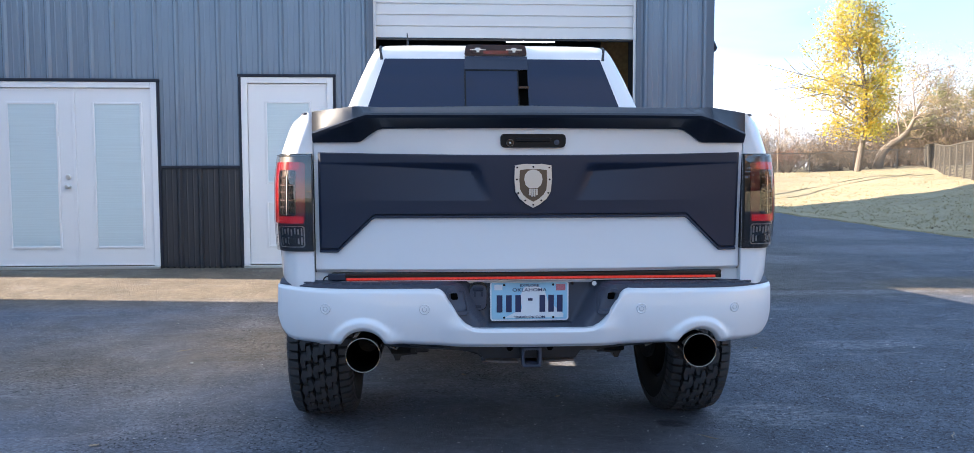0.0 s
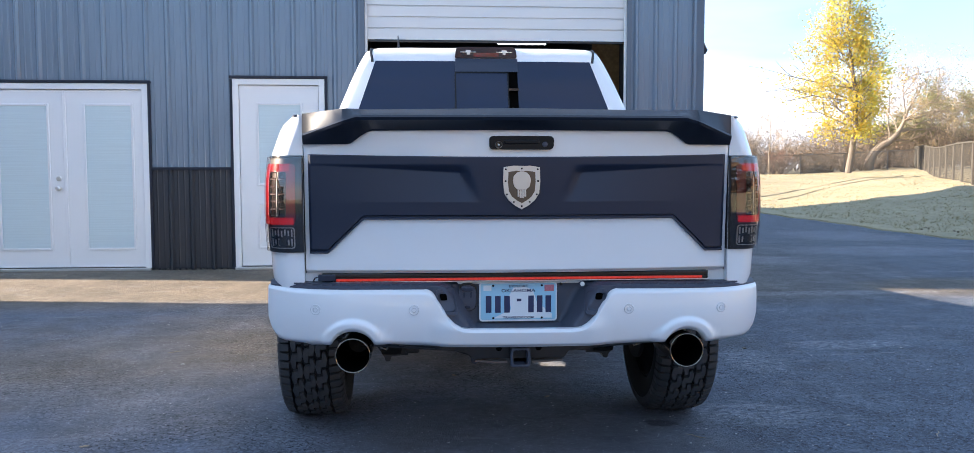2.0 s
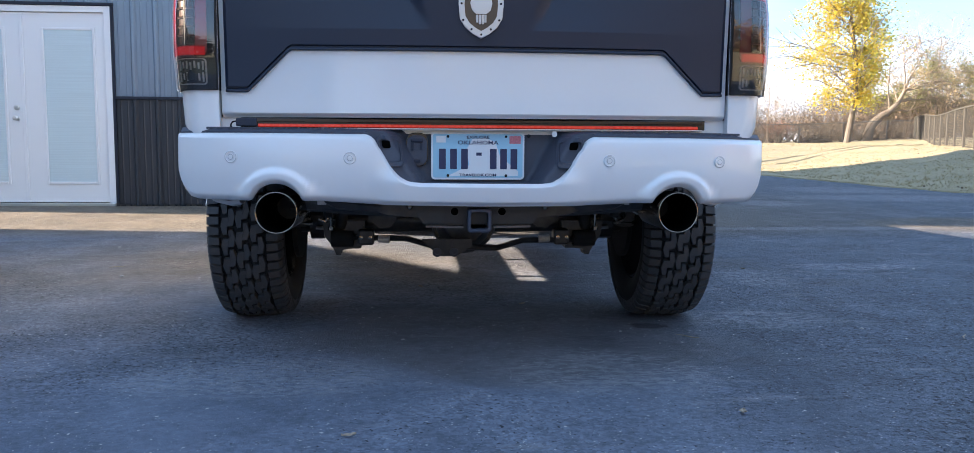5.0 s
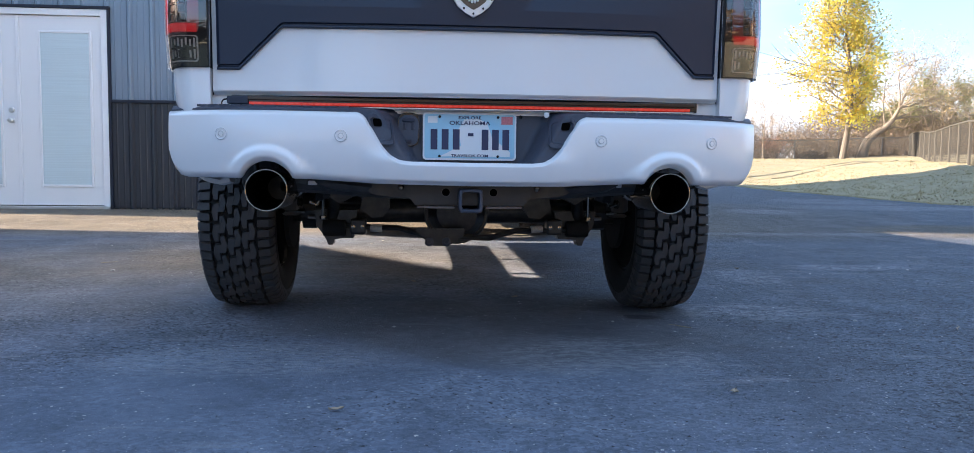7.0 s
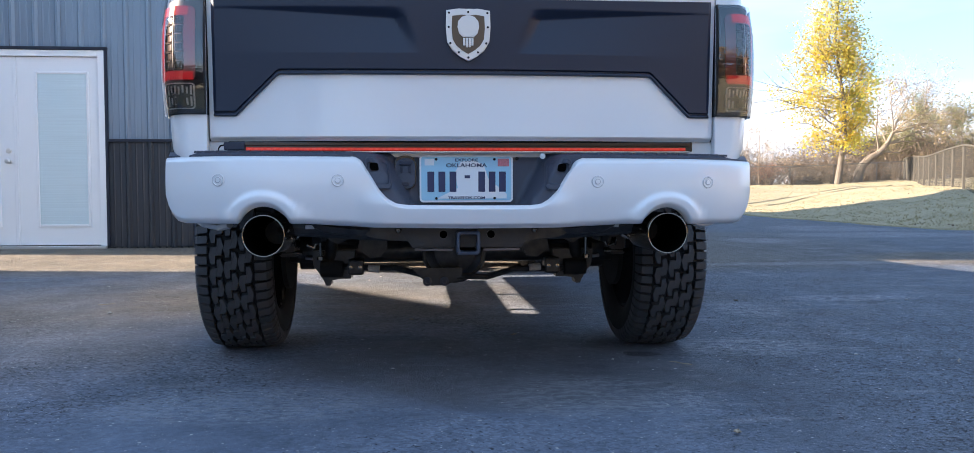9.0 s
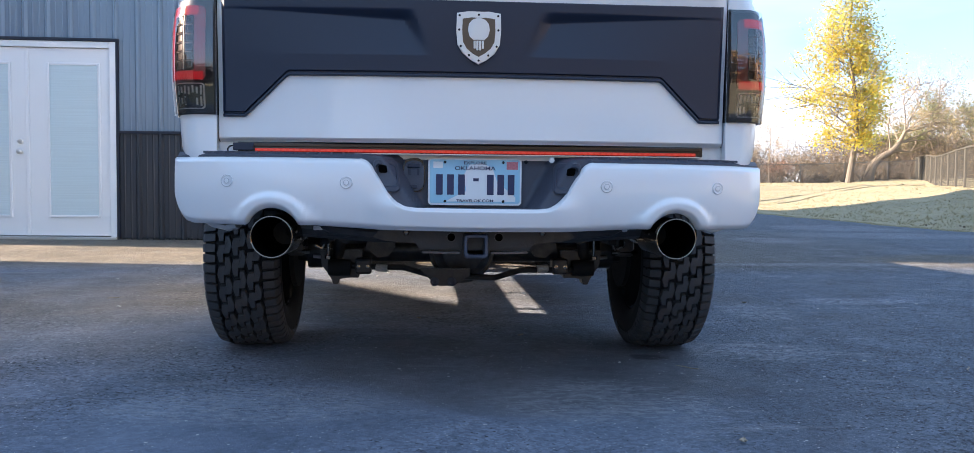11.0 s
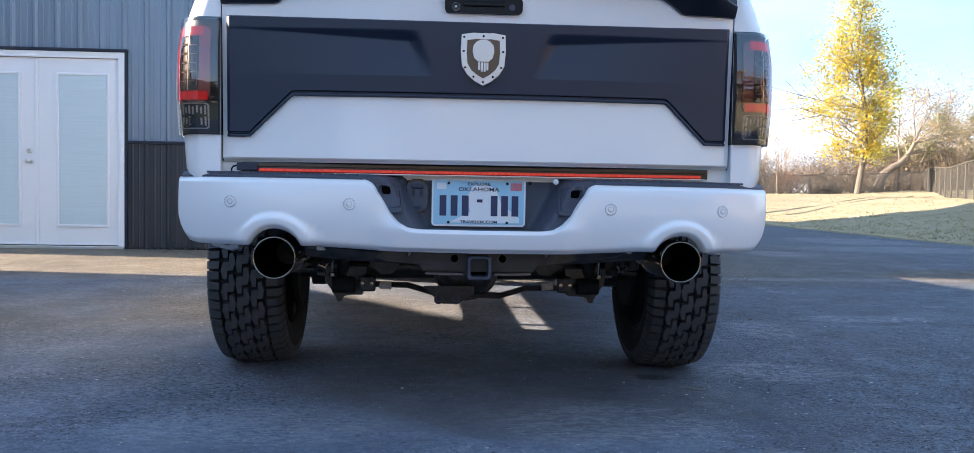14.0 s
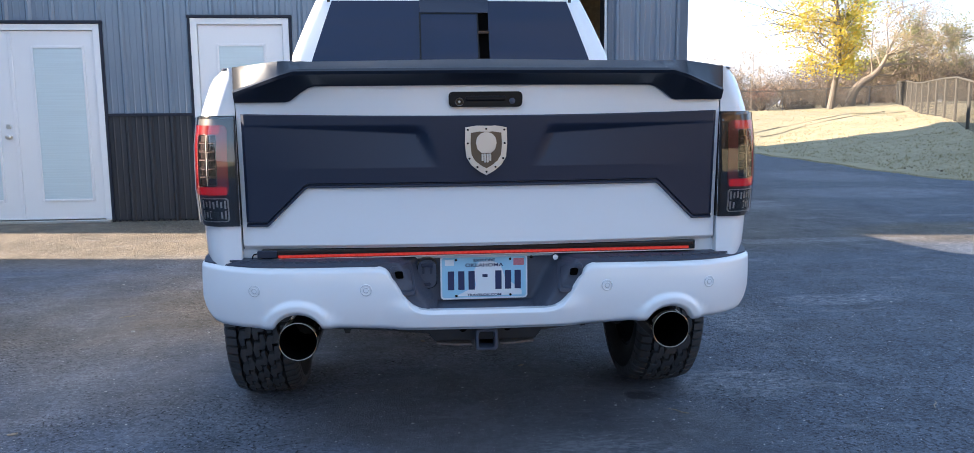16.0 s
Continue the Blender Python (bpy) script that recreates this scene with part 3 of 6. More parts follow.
    prof += [(WY + 0.05, z0 + 0.525), (WY + 0.062, z0 + 0.531), (WY + 0.09, z0 + 0.531)]
    part("panel", prism(prof, GD[0] + 0.005, GD[1] - 0.005, "x"), GARAGE_WHITE, sect)
part("bottom_seal", box(GD[0] + 0.01, GD[1] - 0.01, WY + 0.052, WY + 0.09, 2.815, 2.845, 0.006), BLACK, sect)


def lite_frame(x0, x1, z0, z1, y, w=0.028, d=0.018):
    bm = bmesh.new()
    for a, b, c, e in ((x0 - w, x0, z0 - w, z1 + w), (x1, x1 + w, z0 - w, z1 + w), (x0, x1, z1, z1 + w), (x0, x1, z0 - w, z0)):
        box(a, b, y - d, y, c, e, 0.006, bm)
    return bm


def lite_frame_x(x, y0, y1, z0, z1, w=0.07):
    bm = bmesh.new()
    for a, b, c, e in ((y0 - w, y0, z0 - w, z1 + w), (y1, y1 + w, z0 - w, z1 + w), (y0, y1, z1, z1 + w), (y0, y1, z0 - w, z0)):
        box(x - 0.02, x + 0.02, a, b, c, e, bm=bm)
    return bm


def door_leaf(parent, x0, x1, z0, z1, lite, y):
    leaf = part("leaf", box(x0, x1, y, y + 0.045, z0, z1, 0.003), DOOR_WHITE, parent)
    a, b, c, d = lite
    part("lite_frame", lite_frame(a, b, c, d, y + 0.002), DOOR_WHITE, leaf)
    # a slatted blind between the panes
    bm = box(a, b, y - 0.004, y + 0.002, c, d)
    n = int((d - c) / 0.018)
    for k in range(n):
        z = c + (k + 0.5) * (d - c) / n
        box(a + 0.004, b - 0.004, y - 0.007, y - 0.004, z - 0.0075, z + 0.0065, bm=bm)
    part("blind", bm, BLIND, leaf, "closed white slatted blind behind glass")
    return leaf


def knob(parent, x, z, y):
    part("knob", lathe([(0.03, 0), (0.03, -0.008), (0.012, -0.012), (0.012, -0.03), (0.026, -0.04), (0.028, -0.055), (0.018, -0.066), (0.002, -0.068)], (x, y, z), "y", 20), NICKEL, parent, "satin nickel door knob", True)
    part("deadbolt", lathe([(0.03, 0), (0.03, -0.012), (0.022, -0.02), (0.002, -0.021)], (x, y, z + 0.115), "y", 20), NICKEL, parent, "satin nickel deadbolt", True)


def casing(parent, x0, x1, z1, w, sill):
    part("casing", box(x0, x0 + w, WY - 0.03, WY + 0.1, sill, z1, 0.004), DOOR_WHITE, parent)
    part("casing", box(x1 - w, x1, WY - 0.03, WY + 0.1, sill, z1, 0.004), DOOR_WHITE, parent)
    part("head_casing", box(x0 + w, x1 - w, WY - 0.03, WY + 0.1, z1 - w, z1, 0.004), DOOR_WHITE, parent)
    part("drip_cap", box(x0 - 0.035, x1 + 0.035, WY - 0.045, WY, z1 + 0.002, z1 + 0.035, 0.004), TRIM_DARK, parent)
    part("side_channel", box(x1 + 0.002, x1 + 0.03, WY - 0.034, WY, sill, z1, 0.004), TRIM_DARK, parent)
    part("side_channel", box(x0 - 0.03, x0 - 0.002, WY - 0.034, WY, sill, z1, 0.004), TRIM_DARK, parent)
    part("sill", box(x0, x1, WY - 0.06, WY + 0.1, sill - 0.035, sill, 0.006), NICKEL, parent)


fd = tagged(new("door_1"), "white double french doors with full blinds, closed", "french doors", "", "structure")
fd.location = ((FD[0] + FD[1]) / 2, WY, BASE)
casing(fd, FD[0], FD[1], FD[2], 0.07, BASE + 0.02)
XF = -4.60
l1 = door_leaf(fd, FD[0] + 0.075, XF - 0.004, BASE + 0.03, FD[2] - 0.075, (-5.34, -4.80, 0.36, 2.03), WY + 0.0)
door_leaf(fd, XF + 0.004, FD[1] - 0.075, BASE + 0.03, FD[2] - 0.075, (-4.36, -3.84, 0.36, 2.03), WY + 0.0)
part("astragal", box(XF - 0.02, XF + 0.02, WY - 0.014, WY - 0.001, BASE + 0.03, FD[2] - 0.08, 0.004), DOOR_WHITE, fd)
knob(l1, -4.68, 1.065, WY)
sd = tagged(new("door_2"), "white single entry door with a blind, closed", "door", "", "structure")
sd.location = ((SD[0] + SD[1]) / 2, WY, BASE)
casing(sd, SD[0], SD[1], SD[2], 0.07, BASE + 0.02)
l3 = door_leaf(sd, SD[0] + 0.075, SD[1] - 0.075, BASE + 0.03, SD[2] - 0.075, (-2.36, -1.87, 1.12, 2.05), WY + 0.0)
part("lower_moulding", lite_frame(-2.36, -1.87, 0.36, 0.85, WY + 0.002), DOOR_WHITE, l3)
knob(l3, -1.74, 1.065, WY)

pack = holder("wall_lamp", (X1 + 0.1, WY + 0.35, 2.8), "dark wall-pack lamp at the corner of the workshop", "lamp")
part("body", prism([(X1, 2.72), (X1, 2.92), (X1 + 0.1, 2.92), (X1 + 0.17, 2.78), (X1 + 0.15, 2.74)], WY + 0.25, WY + 0.5, bevel=0.008), TRIM_DARK, pack)
part("lens", prism([(X1 + 0.112, 2.915), (X1 + 0.176, 2.787), (X1 + 0.168, 2.784), (X1 + 0.104, 2.912)], WY + 0.262, WY + 0.488), DOOR_WHITE, pack, "pale prismatic lens")
part("lower_lens", box(X1 + 0.02, X1 + 0.13, WY + 0.27, WY + 0.48, 2.705, 2.725, 0.004), CLEAR_LENS, pack)

# an unseen shed, added and shaped so that its gable roof shades the yard
NX, NY, NE, NP = -9.6, 5.66, 2.68, 0.305
shed = tagged(new("unseen_shed"), "unseen plain tan shed with a gable roof, placed to shade the yard", "shed", "", "structure")
shed.location = (NX - 4, NY - 10, 0)
part("wall", prism([(NY, -0.1), (NY, NE), (NY - 10, NE + 10 * NP), (NY - 12.4, NE + 10 * NP), (NY - 12.4, 3.0), (NY - 36, 3.0), (NY - 36, -0.1)], NX - 8, NX, "x"), BRICK_TAN, shed)
part("roof", prism([(NY + 0.0, NE), (NY - 10, NE + 10 * NP), (NY - 12.5, NE + 10 * NP), (NY - 12.5, NE + 10 * NP + 0.1), (NY - 10, NE + 10 * NP + 0.1), (NY, NE + 0.1)], NX - 8.1, NX + 0.1, "x"), ROOFING, shed)

# ---- pickup truck ----
LAMP_BLACK = material("lamp_housing", (0.008, 0.007, 0.007), 0.5)
RED_PIPE = glow("red_pipe", (1.0, 0.012, 0.02), 0.03, (0.17, 0.004, 0.008))
RED_DULL = material("red_pipe_unlit", (0.2, 0.01, 0.02), 0.25, coat=0.6, spots=0.5, spot_scale=40, second=(0.12, 0.008, 0.014))
CHROME_DARK = material("dark_reflector", (0.06, 0.05, 0.046), 0.25, 0.8, grain=0.5, scale=60)
LED_DIM = material("unlit_led", (0.075, 0.04, 0.036), 0.5, grain=0.5, scale=120)
PALE_LED = material("pale_chrome", (0.92, 0.89, 0.84), 0.25, 0.0, grain=0.6, scale=150)
truck = holder("pickup_truck", (0, 2.9, 0), "white crew-cab pickup truck with matte black trim, parked on asphalt", "truck")
GW = 0.8155  # half width of the tailgate


def gate_y(x, z):
    """The rear skin of the tailgate: crowned across, leaning a little."""
    y = 0.105 - 0.05 * (1 - min(1, (abs(x) / GW)) ** 2) - 0.022 * ease(0.9, 1.4, z)
    return y + 0.006 * ease(GW - 0.006, GW, abs(x))


GZ0, GZ1 = 0.85, 1.424
IW = 0.798  # half width of the inset panel


def inset_low(x):
    return along(abs(x), [(0, 1.056), (0.593, 1.056), (0.728, 0.927), (1, 0.927)])


def inset_high(x):
    return 1.291 + 0.011 * (abs(x) / 0.8) ** 2


def gate_point(i, j):
    x, z = -GW + 2 * GW * i / 80, GZ0 + (GZ1 - GZ0) * (j / 80) ** 1.25
    seat = 0.03 * ease(0.02, 0.035, min(z - inset_low(x), inset_high(x) - z, IW - abs(x)))  # the sunk seat of the panel
    return (x, gate_y(x, z) + seat + 0.016 * ease(GZ0 + 0.013, GZ0, z), z)


gate_skin = sheet(80, 80, gate_point, (0, 0.07, 0))
tailgate = part("tailgate", gate_skin, PAINT, truck, "white painted tailgate", True)


def inset_relief(x, z):
    """Two shallow scoops that fade out to the sides of a raised middle."""
    a = abs(x)
    edge = along(z, [(1.124, 0.141), (1.244, 0.193)])
    step = along(a, [(0.2, 0.036), (0.74, 0.005)])
    hollow = ease(1.264, 1.264 - step, z) * along(z, [(1.122, 0.0), (1.264 - step, 1.0)])
    return 0.026 * hollow * ease(edge, edge + 0.05, a) * (1 - 0.95 * along(a, [(0.2, 0), (0.76, 1)]))


def inset_point(i, j):
    x = IW * (-1 + 2 * i / 160)
    lo, hi = inset_low(x), inset_high(x)
    z = lo + (hi - lo) * (j / 120) ** 1.15
    y = gate_y(x, z) - 0.014 + inset_relief(x, z)
    d = min(z - lo, hi - z, IW - abs(x))
    y += 0.005 * (1 - ease(0, 0.003, d))
    low = z - lo   # a tilted lip runs along the lower edge, under a narrow groove
    y += 0.008 * ease(0.0085, 0.0105, low) * ease(0.0165, 0.0145, low) - 0.0015 * max(0.0, 1 - low / 0.009) * ease(0, 0.002, low)
    return (x, y, z)


part("inset_panel", sheet(160, 120, inset_point, (0, 0.012, 0)), MATTE, tailgate, "sculpted matte black panel", True, 18)


def spoiler_ring(x):
    a = abs(x)
    top = along(a, [(0, 1.476), (0.6, 1.468), (0.812, 1.449)])
    lip = along(a, [(0, 1.437), (0.61, 1.434), (0.66, 1.418), (0.812, 1.372)])
    low = along(a, [(0, 1.390), (0.555, 1.388), (0.575, 1.383), (0.6, 1.368), (0.635, 1.342), (0.65, 1.338), (0.812, 1.338)])
    out = along(a, [(0, -0.035), (0.6, -0.042), (0.655, -0.054), (0.812, 0.054)])
    back = along(a, [(0, 0.10), (0.58, 0.10), (0.655, -0.015), (0.812, 0.066)])
    g = gate_y(x, low)
    r = [(0.15, top - 0.015), (0.14, top), (back, top + 0.002), (out + 0.008, lip + 0.006), (out, lip - 0.002), (out + 0.004, lip - 0.012), (g - 0.03 + 0.01, low + 0.006), (g - 0.015, low), (g + 0.004, low), (0.15, low + 0.02)]
    return [(x, y, z) for y, z in r]


sx = sorted({round(s * v, 4) for v in (0, 0.1, 0.2, 0.3, 0.4, 0.5, 0.54, 0.555, 0.565, 0.575, 0.587, 0.6, 0.61, 0.62, 0.635, 0.65, 0.66, 0.7, 0.75, 0.8, 0.8155) for s in (-1, 1)})
SATIN = material("satin_black", (0.007, 0.0105, 0.02), 0.33, grain=0.1, scale=300, bump=0.04, bump_scale=400)
SATIN.node_tree.nodes["Principled BSDF"].inputs["Specular IOR Level"].default_value = 0.4
part("spoiler", loft([spoiler_ring(x) for x in sx]), SATIN, tailgate, "matte black tailgate spoiler", True, 28)


def rounded(x0, x1, z0, z1, r, n=5):
    pts = []
    for cx, cz, a0 in ((x1 - r, z1 - r, 0), (x0 + r, z1 - r, 90), (x0 + r, z0 + r, 180), (x1 - r, z0 + r, 270)):
        for k in range(n + 1):
            a = radians(a0 + 90 * k / n)
            pts.append((cx + r * math.cos(a), cz + r * math.sin(a)))
    return pts


# handle with a camera
HY = gate_y(0, 1.34)
part("handle_bezel", prism([(x * (1 + 0.28 * (z - 1.343)), z) for x, z in rounded(-0.121, 0.121, 1.318, 1.368, 0.014, 5)], HY - 0.014, HY + 0.01, "y", 0.004), HANDLE, tailgate, "black tailgate handle surround", True)
part("handle_pull", box(-0.066, 0.066, HY - 0.019, HY - 0.012, 1.338, 1.354, 0.004), HANDLE, tailgate)
part("rear_camera", lathe([(0.012, 0), (0.012, -0.012), (0.007, -0.012), (0.006, -0.008), (0.001, -0.008)], (-0.087, HY - 0.012, 1.335), "y", 18), BLACK, tailgate, "small round camera lens", True)
part("camera_glass", lathe([(0.0045, 0), (0.004, -0.002), (0.001, -0.003)], (-0.087, HY - 0.019, 1.335), "y", 12), SILVER, tailgate, "", True)
part("camera_ring", lathe([(0.0135, 0), (0.0135, -0.009), (0.0122, -0.0125), (0.0118, -0.009)], (-0.087, HY - 0.012, 1.335), "y", 20, closed=True), SILVER, tailgate, "", True)
part("lock_cylinder", lathe([(0.01, 0), (0.01, -0.006), (0.001, -0.008)], (0.087, HY - 0.012, 1.337), "y", 16), TRIM, tailgate, "", True)

# shield badge with a plain pale shape on it
BY = gate_y(0, 1.17) - 0.016


def shield(s, dz=0.0):
    pts = [(-0.068, 1.252), (-0.03, 1.258), (0, 1.255), (0.03, 1.258), (0.068, 1.252), (0.07, 1.2), (0.066, 1.155), (0.05, 1.128), (0.025, 1.108), (0, 1.094), (-0.025, 1.108), (-0.05, 1.128), (-0.066, 1.155), (-0.07, 1.2)]
    c = 1.183
    return [(x * s, c + (z - c) * s + dz) for x, z in pts]


badge = part("badge", prism(shield(1.0), BY - 0.008, BY + 0.004, "y", 0.002), SILVER, tailgate, "silver shield badge", True)
part("badge_field", prism(shield(0.74), BY - 0.0105, BY - 0.004, "y", 0.001), BRONZE, badge)
emblem = part("badge_shape", prism([(-0.034, 1.2), (-0.031, 1.218), (-0.02, 1.231), (-0.006, 1.236), (0.006, 1.236), (0.02, 1.231), (0.031, 1.218), (0.034, 1.2), (0.029, 1.18), (0.016, 1.168), (-0.016, 1.168), (-0.029, 1.18)], BY - 0.014, BY - 0.008, "y", 0.002), SILVER, badge, "plain pale emblem shape", True)
for k in range(4):
    part("emblem_bar", box(-0.0165 + 0.0085 * k, -0.0095 + 0.0085 * k, BY - 0.014, BY - 0.009, 1.134 + 0.005 * abs(k - 1.5), 1.166, 0.0015), SILVER, emblem)
for x, z in ((-0.06, 1.244), (0.06, 1.244), (0, 1.247), (-0.061, 1.2), (0.061, 1.2), (-0.056, 1.15), (0.056, 1.15), (0, 1.106), (-0.03, 1.122), (0.03, 1.122)):
    part("rivet", lathe([(0.0035, 0), (0.0035, -0.002), (0.0008, -0.003)], (x, BY - 0.008, z), "y", 10), BLACK, badge)

# strip light between tailgate and bumper
part("sill_panel", box(-0.82, 0.82, 0.13, 0.2, 0.80, 0.85), PAINT, truck)
strip = part("light_strip", box(-0.755, 0.745, 0.095, 0.125, 0.817, 0.849, 0.003), BLACK, truck, "thin red strip light under the tailgate")
STRIP_GLOW = glow("strip_glow", (1.0, 0.035, 0.015), 0.03, (0.3, 0.03, 0.015))
part("strip_lens", box(-0.70, 0.72, 0.0885, 0.096, 0.8195, 0.829, 0.0015), STRIP_GLOW, strip, "glowing red lens")
for k in range(71):
    part("diode", box(-0.694 + 0.02 * k, -0.682 + 0.02 * k, 0.0875, 0.089, 0.822, 0.8265), DIODE, strip)
part("strip_cover", box(-0.74, 0.735, 0.089, 0.096, 0.8345, 0.846, 0.002), material("brown_lens", (0.03, 0.016, 0.012), 0.2), strip, "dark brown lens cover")
part("strip_channel", box(-0.72, 0.735, 0.0895, 0.098, 0.8135, 0.8175, 0.001), SILVER, strip, "pale metal channel")
part("strip_bracket", box(-0.768, -0.703, 0.086, 0.1, 0.821, 0.846, 0.003), MATTE, strip)
part("strip_lead", tube([(-0.768, 0.092, 0.836), (-0.779, 0.092, 0.834), (-0.785, 0.094, 0.826), (-0.786, 0.1, 0.815)], 0.0025, 6), BLACK, strip, "", True)

# bed sides
SIDE = [(0.50, 0.90, 0), (0.78, 0.944, 0), (0.80, 0.956, 0), (0.83, 0.963, 0), (0.88, 0.967, 0), (0.93, 0.970, 0), (1.05, 0.976, 0), (1.2, 0.974, 0), (1.295, 0.963, 0), (1.35, 0.944, 0), (1.40, 0.925, 0), (1.43, 0.906, 0), (1.445, 0.884, 0), (1.449, 0.855, 0), (1.446, 0.822, 0)]


def side_x(z):
    return along(z, [(a, b) for a, b, _ in SIDE])


AXLE, FRONT, WR, WX = 1.22, 5.0, 0.425, 0.912


def arch_low(y, base):
    z = base
    for c in (AXLE, FRONT):
        d = abs(y - c)
        if d < 0.56:
            z = max(z, 0.43 + math.sqrt(0.56 ** 2 - d * d))
    return z


def bed_side(s):
    ys = [0.088, 0.0885, 0.0895, 0.091, 0.094, 0.098, 0.104, 0.112, 0.122, 0.135, 0.15, 0.17, 0.19, 0.21, 0.235, 0.26] + [0.3 + 0.05 * k for k in range(34)]
    levels = 22

    def f(i, j):
        y = ys[i]
        z0 = arch_low(y, 0.78 - 0.22 * ease(0.4, 0.6, y))
        if j <= levels:
            z = z0 + (1.446 - z0) * (j / levels) ** 0.85
            x = side_x(z)
        else:
            z, x = SIDE[-3 + (j - levels)][0:2] if j - levels < 3 else (1.43, 0.82)
        q = max(0.0, 1 - (y - 0.088) / 0.19)
        tuck = 0.095 * (1 - math.sqrt(1 - q * q))
        flare = 0.035 * ease(0.80, 0.55, math.hypot(y - AXLE, z - 0.43)) * ease(0.3, 0.6, y)
        return (s * (x - tuck * ease(0.82, 0.93, x) + flare), y, z)
    bm = sheet(len(ys) - 1, levels + 3, f)
    # inner wall and the closed rear face
    sheet(len(ys) - 1, 1, lambda i, j: (s * 0.82, ys[i], 0.775 + (1.43 - 0.775) * j), bm=bm)
    lev = [f(0, j) for j in range(levels + 4)]
    vs = [bm.verts.new(p) for p in lev]
    ws = [bm.verts.new((s * 0.818, 0.089, p[2])) for p in lev]
    for a in range(len(lev) - 1):
        bm.faces.new((vs[a], vs[a + 1], ws[a + 1], ws[a]))
    bmesh.ops.remove_doubles(bm, verts=bm.verts, dist=0.0005)
    return bm


for s in (-1, 1):
    part("bed_side", bed_side(s), PAINT, truck, "", True, 40)
    part("rail_cap", loft([[(s * 0.822, y, 1.4425), (s * xo, y, 1.4425), (s * xo, y, zt - 0.004), (s * (xo - 0.006), y, zt), (s * 0.828, y, zt), (s * 0.822, y, zt - 0.004)] for y, xo, zt in ((0.092, 0.852, 1.4475), (0.105, 0.858, 1.4505), (0.14, 0.862, 1.4515), (1.93, 0.864, 1.4515))]), TRIM, truck, "", True)
for s in (-1, 1):
    part("gate_seal", box(min(s * 0.816, s * 0.8185), max(s * 0.816, s * 0.8185), 0.125, 0.17, 0.85, 1.44), VOID_BLACK, truck)
part("bed_floor", box(-0.82, 0.82, 0.16, 1.95, 0.83, 0.87), TRIM, truck)
part("bed_front", box(-0.82, 0.82, 1.9, 1.95, 0.87, 1.43), PAINT, truck)


def tail_lamp(s):

    def face(push, a, b, c, d):
        """The lens surface: from its inner edge round the corner of the bed; a to b across, c to d up."""
        def f(i, j):
            u = a + (b - a) * i / 14
            z = c + (d - c) * j / 16
            ox = side_x(z) + 0.004 + push
            inner = 0.819
            q = (u * (ox - inner) - (ox - 0.095 - inner)) / 0.095
            x = inner + (ox - inner) * u
            y = 0.083 - push + (0.19 * (1 - math.sqrt(max(0.0, 1 - q * q))) if q > 0 else 0)
            y -= 0.012 * math.sin(math.pi * (z - 0.93) / 0.37)
            return (s * x, y, z)
        return f
    lamp = part("tail_light", sheet(14, 16, face(0.0, 0, 1, 0.932, 1.296), (0, 0.05, 0)), LAMP_BLACK, truck, "smoked tail light with a red ring and clear reverse lens", True, 50)
    part("lens_rim", sheet(14, 16, face(0.002, 0.0, 1, 1.288, 1.297), (0, 0.01, 0)), BLACK, lamp)
    def rim(u0, u1, z0, z1, ru, rz, push, n=5):
        """A rounded outline on the lens surface."""
        out = []
        for cu, cz, a0 in ((u1 - ru, z1 - rz, 0), (u0 + ru, z1 - rz, 90), (u0 + ru, z0 + rz, 180), (u1 - ru, z0 + rz, 270)):
            for k in range(n + 1):
                q = radians(a0 + 90 * k / n)
                out.append((cu + ru * math.cos(q), cz + rz * math.sin(q)))
        fine = []
        for c, ((ua, za), (ub, zb)) in enumerate(zip(out, out[1:] + out[:1])):
            steps = 8 if c % (n + 1) == n else 1
            fine += [(ua + (ub - ua) * k / steps, za + (zb - za) * k / steps) for k in range(steps)]
        return [Vector(face(push, u, u, z, z)(0, 0)) for u, z in fine]

    def hoop(outer, inner, push):
        """A raised closed band between two rounded outlines."""
        rings = [rim(*outer, 0.0), rim(*outer, push), rim(*inner, push + 0.001), rim(*inner, 0.0)]
        return loft(rings, True, False)
    # red light pipe: a closed ring round the lamp's dark middle
    part("light_pipe", hoop((0.16, 0.93, 1.038, 1.266, 0.1, 0.018), (0.37, 0.79, 1.066, 1.236, 0.05, 0.01), 0.004), RED_DULL, lamp, "dull red light pipe", True)
    # the lit C: top, outer side and bottom
    for nm, band in (("lit_top", (0.3, 0.93, 1.238, 1.266)), ("lit_side", (0.8, 0.93, 1.064, 1.238)), ("lit_bottom", (0.2, 0.93, 1.038, 1.064))):
        part(nm, sheet(14, 16, face(0.0056, *band), (0, 0.003, 0)), RED_PIPE, lamp, "glowing red light pipe", True)
    part("reflector", sheet(14, 16, face(0.001, 0.36, 0.8, 1.064, 1.24), (0, 0.003, 0)), CHROME_DARK, lamp, "", True)
    for k in range(6):
        z = 1.07 + k * 0.028
        for a, b in ((0.385, 0.56), (0.6, 0.78)):
            part("led", hoop((a, b, z, z + 0.0265, 0.02, 0.003), (a + 0.012, b - 0.012, z + 0.0022, z + 0.0245, 0.015, 0.002), 0.003), LED_DIM, lamp)
    part("bright_line", sheet(14, 16, face(0.0045, 0.572, 0.588, 1.068, 1.236), (0, 0.002, 0)), PALE_LED, lamp)
